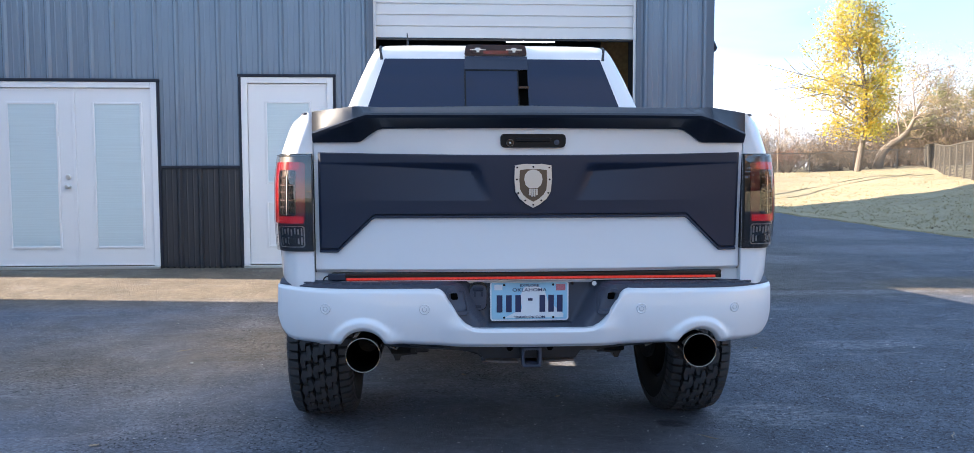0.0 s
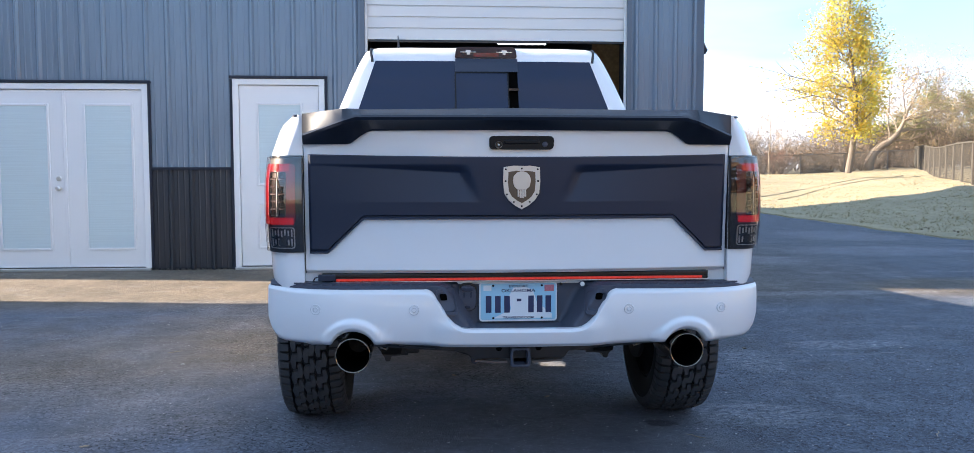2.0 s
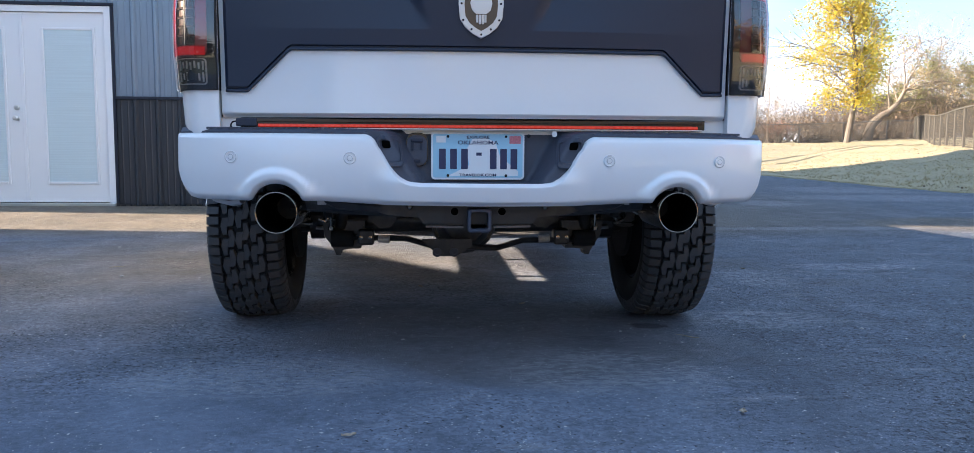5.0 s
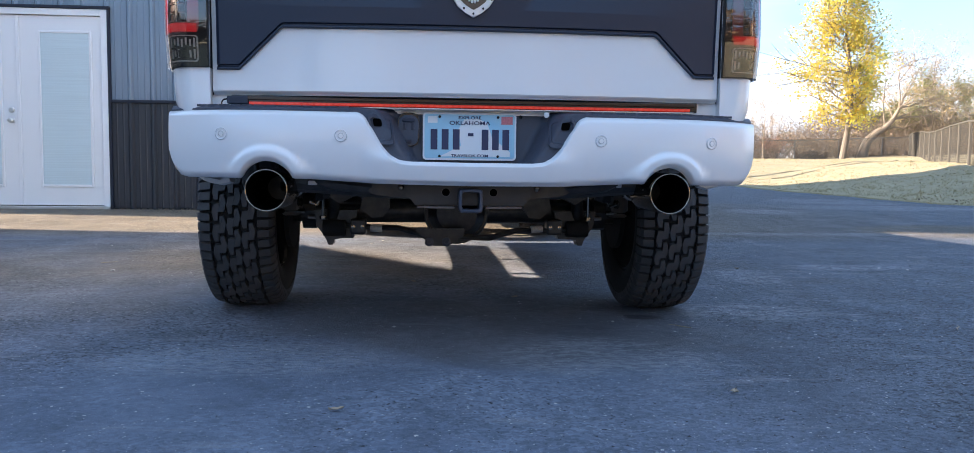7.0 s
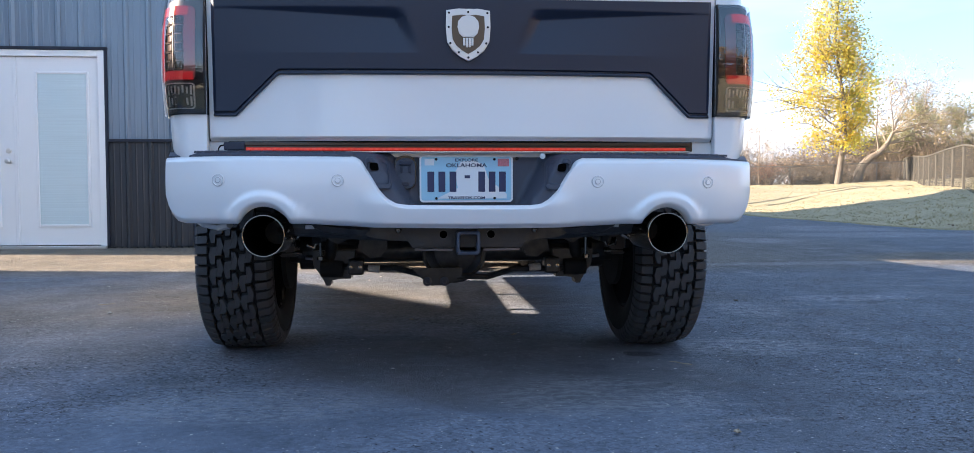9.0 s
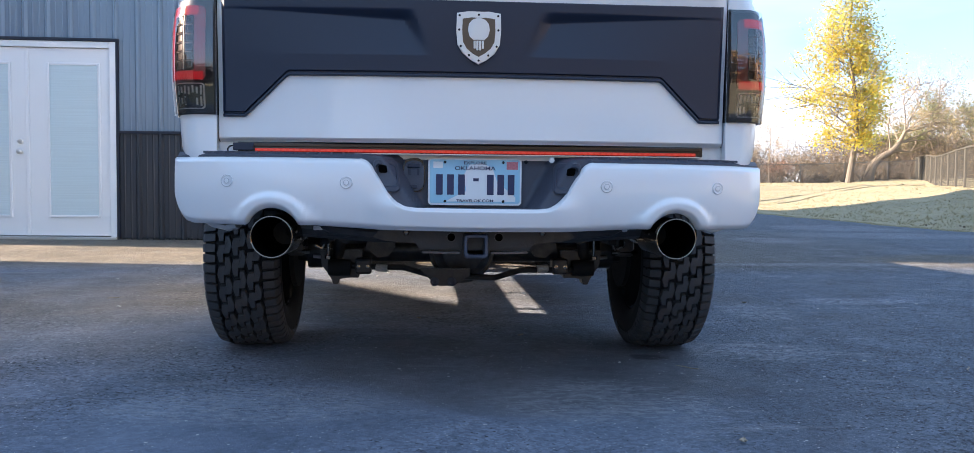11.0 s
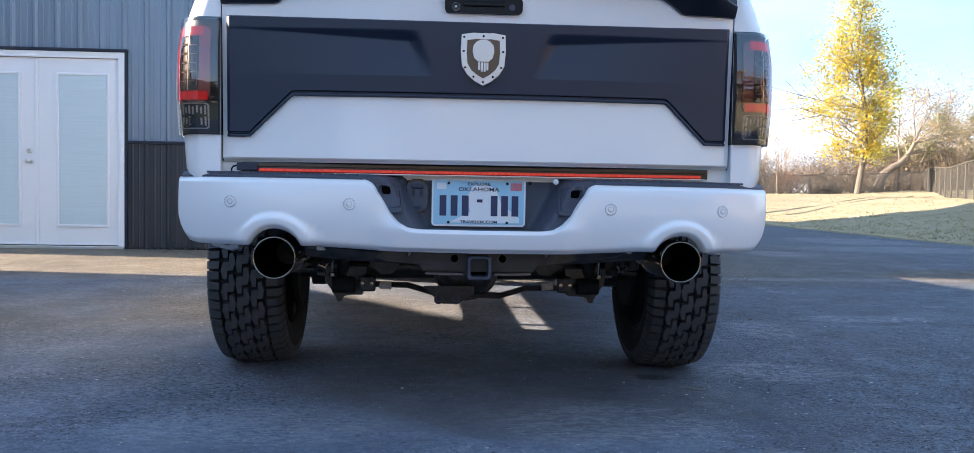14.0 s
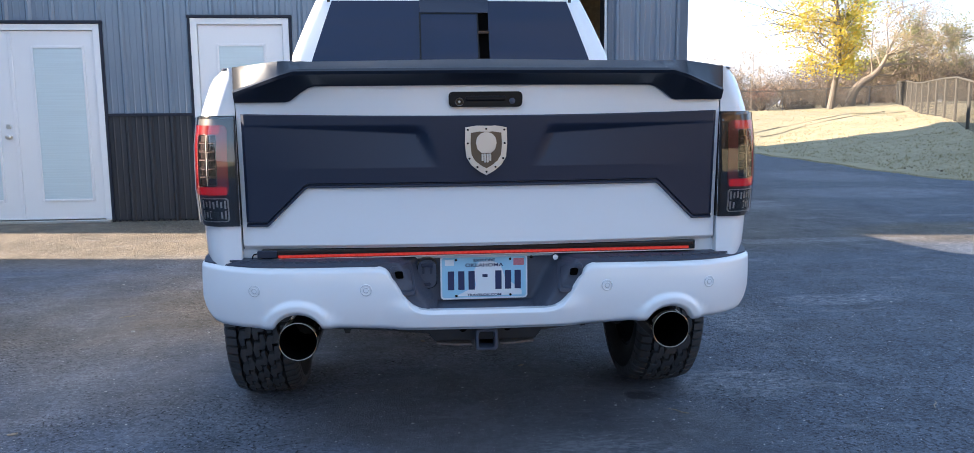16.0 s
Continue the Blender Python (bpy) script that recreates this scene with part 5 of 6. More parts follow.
part("muffler", box(0.05, 0.4, 2.0, 2.75, 0.5, 0.68, 0.05), DARK, truck)
part("drive_shaft", tube([(0, AXLE + 0.25, 0.44), (0, 3.2, 0.6)], 0.045, 12), DARK, truck, "", True)
for s in (-1, 1):
    clamp = part("bar_clamp", box(min(s * 0.40, s * 0.47), max(s * 0.40, s * 0.47), AXLE - 0.17, AXLE - 0.09, 0.327, 0.397, 0.01), DARK, axle, "clamp with bolts holding the sway bar")
    for x in (0.415, 0.455):
        part("clamp_bolt", lathe([(0.009, 0), (0.009, -0.01), (0.001, -0.011)], (s * x, AXLE - 0.17, 0.362), "y", 6), STEEL, clamp)
    part("bushing", lathe([(0.012, -0.05), (0.035, -0.048), (0.038, 0.0), (0.035, 0.048), (0.012, 0.05)], (s * 0.54, AXLE - 0.14, 0.354), "x", 14), SHADED_BLACK, axle, "", True)
    part("axle_bracket", prism([(s * 0.3, 0.5), (s * 0.42, 0.5), (s * 0.43, 0.44), (s * 0.38, 0.395), (s * 0.33, 0.4), (s * 0.3, 0.44)], AXLE - 0.09, AXLE - 0.07, "y", 0.004), DARK, axle)
    part("spring_seat", lathe([(0.02, 0.0), (0.085, 0.0), (0.09, 0.012), (0.06, 0.03), (0.02, 0.03)], (s * 0.5, AXLE, 0.455), "z", 16), DARK, axle, "", True)
    part("heat_shield", sheet(18, 3, lambda i, j: (s * (0.2 + 0.014 * i), 0.26 + 0.05 * j, 0.585 + 0.006 * (i % 2) + 0.02 * j), (0, 0, 0.002)), DARK, truck, "ribbed heat shield", False)
    part("hitch_arm", prism([(s * 0.16, 0.6), (s * 0.46, 0.62), (s * 0.46, 0.575), (s * 0.38, 0.56), (s * 0.3, 0.535), (s * 0.2, 0.525), (s * 0.16, 0.53)], 0.15, 0.17, "y", 0.004), DARK, hitch, "stepped steel arm")
    for x, z in ((0.225, 0.562), (0.4, 0.593)):
        part("arm_bolt", lathe([(0.012, 0), (0.012, -0.008), (0.007, -0.014), (0.001, -0.015)], (s * x, 0.15, z), "y", 6), STEEL, hitch)
    part("hanger_rod", tube([(s * 0.52, 0.42, 0.64), (s * 0.515, 0.4, 0.52), (s * 0.53, 0.4, 0.49), (s * 0.555, 0.4, 0.5)], 0.006, 6), STEEL, truck)
    part("hanger_bracket", prism([(s * 0.49, 0.57), (s * 0.545, 0.57), (s * 0.55, 0.525), (s * 0.53, 0.5), (s * 0.5, 0.51), (s * 0.485, 0.54)], 0.5, 0.53, "y", 0.004), DARK, truck)
    part("exhaust_clamp", lathe([(0.05, -0.02), (0.056, -0.018), (0.056, 0.018), (0.05, 0.02)], (s * (EXX - 0.012), 0.4, EXZ + 0.014), "y", 16), STEEL, truck)
    part("wiring", tube([(s * 0.1, 0.2, 0.6), (s * 0.22, 0.22, 0.57), (s * 0.31, 0.25, 0.585), (s * 0.4, 0.24, 0.56), (s * 0.5, 0.3, 0.6)], 0.007, 6), BLACK, truck, "", True)
    cal = part("brake_caliper", box(min(s * 0.68, s * 0.76), max(s * 0.68, s * 0.76), AXLE - 0.2, AXLE - 0.1, 0.41, 0.53, 0.015), CAST, axle, "grey cast brake caliper")
    for z in (0.43, 0.51):
        part("slide_pin", tube([(s * 0.66, AXLE - 0.19, z), (s * 0.775, AXLE - 0.19, z)], 0.011, 8), STEEL, cal)
    part("caliper_boot", lathe([(0.012, 0.0), (0.02, 0.006), (0.014, 0.012), (0.02, 0.018), (0.012, 0.024)], (s * 0.69, AXLE - 0.21, 0.47), "x", 10), BLACK, cal, "", True)
    part("bar_sleeve", tube([(s * 0.33, AXLE - 0.163, 0.353), (s * 0.38, AXLE - 0.157, 0.356)], 0.0165, 10), TAG, truck, "pale paper tag round the bar", True)
    part("link_nut", lathe([(0.008, 0.0), (0.016, 0.0), (0.016, 0.014), (0.008, 0.016)], (s * 0.585, AXLE - 0.165, 0.395), "z", 6), STEEL, truck)
    part("shock_eye", lathe([(0.014, -0.025), (0.03, -0.025), (0.032, 0.0), (0.03, 0.025), (0.014, 0.025)], (s * 0.56, AXLE - 0.1, 0.35), "y", 14, closed=True), CAST, axle, "", True)
    part("wheel_sensor_wire", tube([(s * 0.3, 0.45, 0.64), (s * 0.42, 0.6, 0.6), (s * 0.5, 0.85, 0.57), (s * 0.6, 1.02, 0.52), (s * 0.67, AXLE - 0.12, 0.5)], 0.0045, 6), BLACK, truck, "", True)
    part("hanger_rubber", box(min(s * 0.505, s * 0.535), max(s * 0.505, s * 0.535), 0.385, 0.41, 0.505, 0.55, 0.006), SHADED_BLACK, truck)
    part("axle_vent", tube([(s * 0.2, AXLE - 0.02, 0.478), (s * 0.2, AXLE - 0.03, 0.51), (s * 0.24, AXLE - 0.03, 0.54)], 0.005, 6), NICKEL, axle, "", True)
    part("brake_hose", tube([(s * 0.68, AXLE - 0.15, 0.5), (s * 0.62, AXLE - 0.2, 0.56), (s * 0.56, AXLE - 0.15, 0.62)], 0.006, 6), BLACK, truck, "", True)
    part("bump_stop", lathe([(0.03, 0.0), (0.035, -0.03), (0.028, -0.06), (0.01, -0.075)], (s * 0.46, AXLE, 0.66), "z", 12), SHADED_BLACK, truck, "", True)


# wheels: blocky all-terrain tread; three rows of interlocking crooked blocks between two rows of shoulder lugs
def rubber_block(shape, lug=0, bm=None, turn=0.0):
    """One tread block round the wheel's axis: (across, angle) points, with a tapered wall; lug: the side on which it wraps the shoulder."""
    bm = bm or bmesh.new()
    cxm, ctm = sum(p[0] for p in shape) / len(shape), sum(p[1] for p in shape) / len(shape)
    top, rim, bot = [], [], []
    for x, t in shape:
        out = WR - 0.016 * (abs(x) / 0.138) ** 4
        for ring, k, r in ((top, 0.05, out), (rim, 0.0, out - 0.003), (bot, 0.0, out - 0.024)):
            xs, ts = x + (cxm - x) * k, t + (ctm - t) * k + turn
            ring.append(bm.verts.new((xs, r * math.sin(ts), r * math.cos(ts))))
    bm.faces.new(top)
    for a, b in ((top, rim), (rim, bot)):
        for q in range(len(shape)):
            p = (q + 1) % len(shape)
            bm.faces.new((a[q], a[p], b[p], b[q]))
    if lug:
        t0, t1 = min(t for _, t in shape) + turn, max(t for _, t in shape) + turn
        ring = [(0.138, WR - 0.018), (0.149, WR - 0.035), (0.153, WR - 0.066), (0.138, WR - 0.066), (0.13, WR - 0.03)]
        loft([[(x * lug, r * math.sin(t), r * math.cos(t)) for x, r in ring] for t in (t0, t1)], True, True, bm)
    return bm


def tread_rows():
    """Each row: how many blocks, the phase, the outline of one block and the shoulder that it wraps."""
    rows = []
    u, h, g = 2 * math.pi / 31, 0.0235, 0.0035
    half = [(-h + 0.004, 0), (-g, 0.02), (-g, 0.42), (h - 0.002, 0.45), (h + 0.006, 0.86)]
    crook = half + [(-x, 1.28 - t) for x, t in half]
    for c, ph in ((-0.057, 0.0), (0.0, 0.33), (0.057, 0.66)):
        rows.append((31, ph * u, [(c + x, t * u) for x, t in crook], 0))
    w = 2 * math.pi / 62
    for side, ph in ((-1, 0.0), (1, 0.4)):
        rows.append((62, ph * w, [(side * 0.093, 0.04 * w), (side * 0.138, 0.0), (side * 0.138, 0.78 * w), (side * 0.093, 0.74 * w)][::side], side))
    return rows


def wheel(cx, cy, s):
    cz = WR - 0.004 + ground_z(cx, cy - 0.1)
    w = part("wheel", lathe([(WR - 0.03, -0.125), (WR - 0.02, 0.0), (WR - 0.03, 0.125), (WR - 0.042, 0.138), (WR - 0.07, 0.15), (0.31, 0.15), (0.262, 0.135), (0.255, 0.12), (0.255, -0.12), (0.262, -0.135), (0.31, -0.15), (WR - 0.07, -0.15), (WR - 0.042, -0.138)], (cx, cy, cz), "x", 64, closed=True), SHADED_BLACK, truck, "wheel with a blocky all-terrain tyre", True, 50)
    if cy < 2:   # the rear tyres stand close: each block is a piece of its own
        for n, ph, shape, lug in tread_rows():
            block = finish(rubber_block(shape, lug), "tread_block", RUBBER)
            for k in range(n):
                ob = new("tread_block", block)
                ob.parent, ob.matrix_parent_inverse = w, world_of(w).inverted()
                ob.matrix_basis = Matrix.Translation((cx, cy, cz)) @ Matrix.Rotation(-2 * math.pi * k / n - ph, 4, "X")
    else:
        bm = bmesh.new()
        for n, ph, shape, lug in tread_rows():
            for k in range(n):
                rubber_block(shape, lug, bm, 2 * math.pi * k / n + ph)
        for v in bm.verts:
            v.co += Vector((cx, cy, cz))
        tagged(part("tread", bm, RUBBER, w, "staggered tread blocks"), kind="stuff")
    part("rim", lathe([(0.256, -0.12), (0.256, 0.12), (0.245, 0.125), (0.235, 0.11), (0.225, 0.03), (0.225, -0.1), (0.24, -0.125)], (cx, cy, cz), "x", 40, closed=True), BLACK, w, "black alloy rim", True)
    part("hub", lathe([(0.04, 0.07 * s), (0.075, 0.06 * s), (0.085, 0.03 * s), (0.085, -0.03 * s), (0.02, -0.03 * s)], (cx, cy, cz), "x", 20), BLACK, w, "", True)
    for k in range(6):
        a = 2 * math.pi * k / 6
        part("spoke", tube([(cx + 0.05 * s, cy + 0.06 * math.sin(a), cz + 0.06 * math.cos(a)), (cx + 0.09 * s, cy + 0.235 * math.sin(a), cz + 0.235 * math.cos(a))], [0.035, 0.028], 8), BLACK, w, "", True)


for cy in (AXLE, FRONT):
    for s in (-1, 1):
        wheel(s * WX, cy, s)
for s in (-1, 1):
    liner = sheet(20, 3, lambda i, j: (s * (0.6 + 0.3 * j / 3), AXLE + 0.545 * math.cos(math.pi * 0.82 * i / 20), 0.43 + 0.545 * math.sin(math.pi * 0.82 * i / 20)))
    part("wheel_liner", liner, DARK, truck, "", True)
    part("inner_fender", prism([(AXLE + 0.56 * math.cos(math.pi * k / 16), 0.43 + 0.56 * math.sin(math.pi * k / 16)) for k in range(14)] + [(AXLE + 0.1, 0.62)], min(s * 0.585, s * 0.6), max(s * 0.585, s * 0.6), "x"), DARK, truck)
    # added plate that closes the gap between rear wheel and cab
    part("splash_shield", box(min(s * 0.6, s * 0.62), max(s * 0.6, s * 0.62), AXLE + 0.5, 2.28, 0.34, 0.78, 0.005), DARK, truck)
    part("mud_flap", box(min(s * 0.9, s * 0.955), max(s * 0.9, s * 0.955), 0.55, 0.56, 0.585, 0.78, 0.002), DARK, truck)
    part("bumper_bracket", tube([(s * 0.76, 0.12, 0.585), (s * 0.8, 0.16, 0.575), (s * 0.86, 0.2, 0.585), (s * 0.9, 0.26, 0.6)], 0.013, 6), SILVER, truck)

# cab
CAB = [  # height, rear, front, half width, corner radius
    (0.505, 1.98, 4.42, 0.93, 0.05), (0.7, 1.96, 4.42, 0.965, 0.06), (1.0, 1.95, 4.6, 0.975, 0.07), (1.3, 1.95, 4.70, 0.965, 0.07), (1.44, 1.96, 4.60, 0.94, 0.08),
    (1.52, 1.985, 4.45, 0.905, 0.06), (1.62, 2.02, 4.28, 0.892, 0.05), (1.8, 2.095, 4.00, 0.824, 0.05), (1.92, 2.15, 3.82, 0.774, 0.05), (1.97, 2.166, 3.74, 0.748, 0.055), (1.995, 2.176, 3.68, 0.731, 0.06), (2.012, 2.194, 3.60, 0.707, 0.08), (2.024, 2.26, 3.5, 0.6, 0.12), (2.03, 2.45, 3.45, 0.45, 0.14)]


def cab_ring(z, y0, y1, w, r):
    pts = rounded(-w, w, y0, y1, r, 5)
    out = []
    for k, (x, y) in enumerate(pts):
        out.append((x, y))
        if k % 6 == 5:   # hold the flats between the corners
            u, v = pts[(k + 1) % len(pts)]
            d = 0.012 / math.hypot(u - x, v - y)
            out += [(x + (u - x) * d, y + (v - y) * d), (u + (x - u) * d, v + (y - v) * d)]
    return [(x, y, z + (0.012 * (1 - (x / w) ** 2) if z > 1.95 else 0)) for x, y in out]


part("cab", loft([cab_ring(*c) for c in CAB]), PAINT, truck, "white crew cab", True, 40)


def cab_rear(z):
    return along(z, [(c[0], c[1]) for c in CAB])


def cab_half(z):
    return along(z, [(c[0], c[3]) for c in CAB])


def back_glass(x0f, x1f, z0, z1, push, thick=0.01, n=12):
    """A pane on the slanting back of the cab; x0f and x1f give its sides at a height."""
    def f(i, j):
        z = z0 + (z1 - z0) * j / n
        x = x0f(z) + (x1f(z) - x0f(z)) * i / 16
        bow = 0.012 * (abs(x) / 0.75) ** 2
        return (x, cab_rear(z) - push - 0.012 + bow, z)
    return sheet(16, n, f, (0, thick, 0))


def glass_edge(z):
    return along(z, [(1.40, 0.83), (1.6, 0.775), (1.93, 0.672)])


SL0, SL1, GAP = -0.176, 0.148, 0.209
rg = part("rear_window", back_glass(lambda z: -glass_edge(z), lambda z: SL0, 1.42, 1.93, 0.004), TINT, truck, "dark tinted sliding rear window, partly open", True)
part("pane", back_glass(lambda z: GAP, lambda z: glass_edge(z), 1.42, 1.93, 0.004), TINT, rg, "", True)
part("sliding_pane", back_glass(lambda z: SL0, lambda z: SL1, 1.42, 1.86, 0.012), TINT, rg, "", True)
part("header", back_glass(lambda z: SL0 - 0.002, lambda z: GAP + 0.002, 1.86, 1.945, 0.018), MATTE, rg, "matte black slider header", True)
part("gap_inside", back_glass(lambda z: SL1, lambda z: GAP, 1.42, 1.86, 0.0, 0.006), VOID_BLACK, rg, "open gap into the dark cab", True)
for x0, x1, z0, z1 in ((SL0 - 0.006, SL0 + 0.002, 1.42, 1.86), (SL1 - 0.004, SL1 + 0.004, 1.42, 1.86), (SL0, SL1, 1.852, 1.862)):
    part("slider_seal", back_glass(lambda z: x0, lambda z: x1, z0, z1, 0.0145, 0.006), HANDLE, rg)
part("headrest_bar", box(SL1 + 0.002, GAP - 0.002, 2.0, 2.09, 1.735, 1.75), CHROME_DARK, rg)
chm = part("high_brake_light", prism([(0.016 + (x - 0.016) * (1.015 - 0.9 * (z - 1.95)), z) for x, z in rounded(-0.178, 0.21, 1.95, 2.02, 0.016)], 2.15, 2.23, "y", 0.008), material("smoked_red", (0.016, 0.007, 0.011), 0.14), truck, "smoked high brake light", True)
part("brake_lens", prism(rounded(-0.062, 0.096, 1.96, 1.984, 0.004), 2.146, 2.16, "y", 0.003), material("deep_red_lens", (0.12, 0.006, 0.01), 0.12, coat=1.0, grain=0.6, scale=60), chm, "dark red lens")
for x in (-0.095, 0.13):
    part("cargo_lens", prism(rounded(x - 0.035, x + 0.035, 1.965, 2.006, 0.006), 2.147, 2.16, "y", 0.003), material("smoked_clear", (0.022, 0.012, 0.016), 0.1), chm)
    part("bulb", prism([(x - 0.014, 2.0), (x - 0.018, 1.99), (x - 0.009, 1.985), (x - 0.008, 1.972), (x + 0.008, 1.972), (x + 0.009, 1.985), (x + 0.018, 1.99), (x + 0.014, 2.0)], 2.141, 2.15, "y", 0.002), NICKEL, chm, "bright bulb holder")
    part("wire_bar", tube([(x - 0.05, 2.1455, 1.988), (x + 0.05, 2.1455, 1.988)], 0.003, 6), NICKEL, chm)
for s in (-1, 1):
    part("roof_moulding", tube([(s * 0.690, 2.156, 1.922), (s * 0.697, 2.172, 1.965), (s * 0.7, 2.186, 1.994), (s * 0.7, 2.21, 2.008), (s * 0.699, 2.35, 2.012), (s * 0.699, 2.7, 2.012), (s * 0.69, 3.4, 2.006)], 0.011, 8), BLACK, truck, "black roof seam moulding", True)
    for y0, y1, zt in ((2.2, 3.1, 1.9), (3.2, 4.2, 1.88)):
        def win(i, j, y0=y0, y1=y1, zt=zt):
            z = 1.46 + (zt - 1.46) * j / 6
            lo, hi = max(y0, cab_rear(z) + 0.12), min(y1, along(z, [(c[0], c[2]) for c in CAB]) - 0.16)
            return (s * (cab_half(z) + 0.004), lo + (hi - lo) * i / 8, z)
        part("side_window", sheet(8, 6, win, (-s * 0.008, 0, 0)), TINT, truck, "", True)
    for y in (2.12, 3.15, 4.35):
        part("door_seam", sheet(1, 10, lambda i, j, y=y: (s * (cab_half(0.62 + 0.8 * j / 10) + 0.0015), y + 0.006 * i, 0.62 + 0.8 * j / 10), (-s * 0.004, 0, 0)), BLACK, truck)
    for y in (2.25, 3.3):
        part("door_handle", box(min(s * 0.97, s * 1.0), max(s * 0.97, s * 1.0), y, y + 0.2, 1.27, 1.31, 0.01), PAINT, truck)
    mirror = part("side_mirror", box(min(s * 0.98, s * 1.21), max(s * 0.98, s * 1.21), 4.15, 4.27, 1.42, 1.66, 0.03), PAINT, truck, "", True)
    part("mirror_glass", box(min(s * 1.0, s * 1.19), max(s * 1.0, s * 1.19), 4.144, 4.152, 1.44, 1.64, 0.003), STEEL, mirror)
part("windscreen", sheet(12, 8, lambda i, j: ((-1 + 2 * i / 12) * (cab_half(1.5 + 0.42 * j / 8) - 0.1), along(1.5 + 0.42 * j / 8, [(c[0], c[2]) for c in CAB]) + 0.004, 1.5 + 0.42 * j / 8), (0, -0.008, 0)), TINT, truck, "", True)
fin = part("roof_antenna", lathe([(0.04, -0.05), (0.036, 0.012), (0.028, 0.028), (0.015, 0.042), (0.007, 0.05)], (-0.548, 2.72, 2.055), "z", 16), BLACK, truck, "black roof antenna", True)
part("mast", tube([(-0.548, 2.72, 2.1), (-0.55, 2.735, 2.14), (-0.553, 2.755, 2.185)], [0.008, 0.006, 0.003], 6), BLACK, fin)

# front end
NOSE = [(4.05, 0.93, 1.4), (4.5, 0.95, 1.35), (5.0, 0.955, 1.3), (5.6, 0.95, 1.25), (5.98, 0.93, 1.2), (6.14, 0.9, 1.13), (6.16, 0.88, 0.95)]


def fender(s):
    ys = [4.05 + 0.068 * k for k in range(32)]

    def f(i, j):
        y = ys[i]
        w, t = along(y, [(a, b) for a, b, _ in NOSE]), along(y, [(a, c) for a, _, c in NOSE])
        z0 = arch_low(y, 0.6)
        t = max(t, z0 + 0.02)
        z = z0 + (t - z0) * min(j, 10) / 10
        x = w - 0.05 * ease(t - 0.12, t, z)
        return (s * (x if j <= 10 else 0.7), y, z)
    return sheet(31, 11, f)


for s in (-1, 1):
    part("front_fender", fender(s), PAINT, truck, "", True)
    part("headlight", box(min(s * 0.55, s * 0.9), max(s * 0.55, s * 0.9), 6.05, 6.18, 0.98, 1.14, 0.03), CLEAR_LENS, truck, "", True)
part("hood", sheet(20, 16, lambda i, j: (0.86 * (-1 + 2 * i / 20), 4.0 + 2.13 * j / 16, along(4.0 + 2.13 * j / 16, [(a, c) for a, _, c in NOSE]) + 0.05 * (1 - (1 - i / 10) ** 2)), (0, 0, -0.03)), PAINT, truck, "white hood", True)
part("grille", box(-0.55, 0.55, 6.02, 6.18, 0.86, 1.12, 0.03), BLACK, truck, "", True)
part("front_bumper", box(-0.93, 0.93, 5.98, 6.28, 0.58, 0.86, 0.06), PAINT, truck, "", True)
part("engine_bay", box(-0.68, 0.68, 4.2, 5.85, 0.65, 1.1), DARK, truck)

# ---- trees, brush and fences ----
rng = random.Random(7)


def limbs(bm, p, d, length, r, depth, tips, spread=0.6, droop=0.0, n=6, kids=3, bend=0.16):
    pts, rad = [p], [r]
    q = p.copy()
    dd = d.copy()
    for k in range(4):
        dd = (dd + Vector((rng.uniform(-1, 1), rng.uniform(-1, 1), rng.uniform(-0.6, 0.8) - droop)) * bend).normalized()
        q = q + dd * length / 4
        pts.append(q.copy())
        rad.append(r * (1 - 0.14 * (k + 1)))
    tube(pts, rad, n, bm)
    if depth == 0:
        tips.append((pts[-1], dd))
        tips.append((pts[2], dd))
        return
    for k in range(kids):
        t = rng.uniform(0.45, 1.0)
        i = min(3, int(t * 4))
        base = pts[i].lerp(pts[i + 1], t * 4 - i) if t < 1 else pts[-1]
        a = rng.uniform(0, 2 * math.pi)
        side = dd.orthogonal().normalized()
        side = Matrix.Rotation(a, 3, dd) @ side
        nd = (dd * (1 - spread * rng.uniform(0.5, 1)) + side * spread).normalized()
        limbs(bm, base, nd, length * rng.uniform(0.55, 0.75), max(r * 0.55, 0.009), depth - 1, tips, spread, droop, max(3, n - 1), kids, bend)


def leaves(bm, centre, spread, count, size, gen):
    for _ in range(count):
        c = Vector(centre) + Vector((gen.gauss(0, spread), gen.gauss(0, spread), gen.gauss(0, spread)))
        u = Vector((gen.uniform(-1, 1), gen.uniform(-1, 1), gen.uniform(-1, 1))).normalized()
        v = u.orthogonal().normalized()
        s = size * gen.uniform(0.6, 1.3)
        bm.faces.new([bm.verts.new(c + u * s * 0.5), bm.verts.new(c + v * s * 0.44), bm.verts.new(c - u * s * 0.5), bm.verts.new(c - v * s * 0.44)])


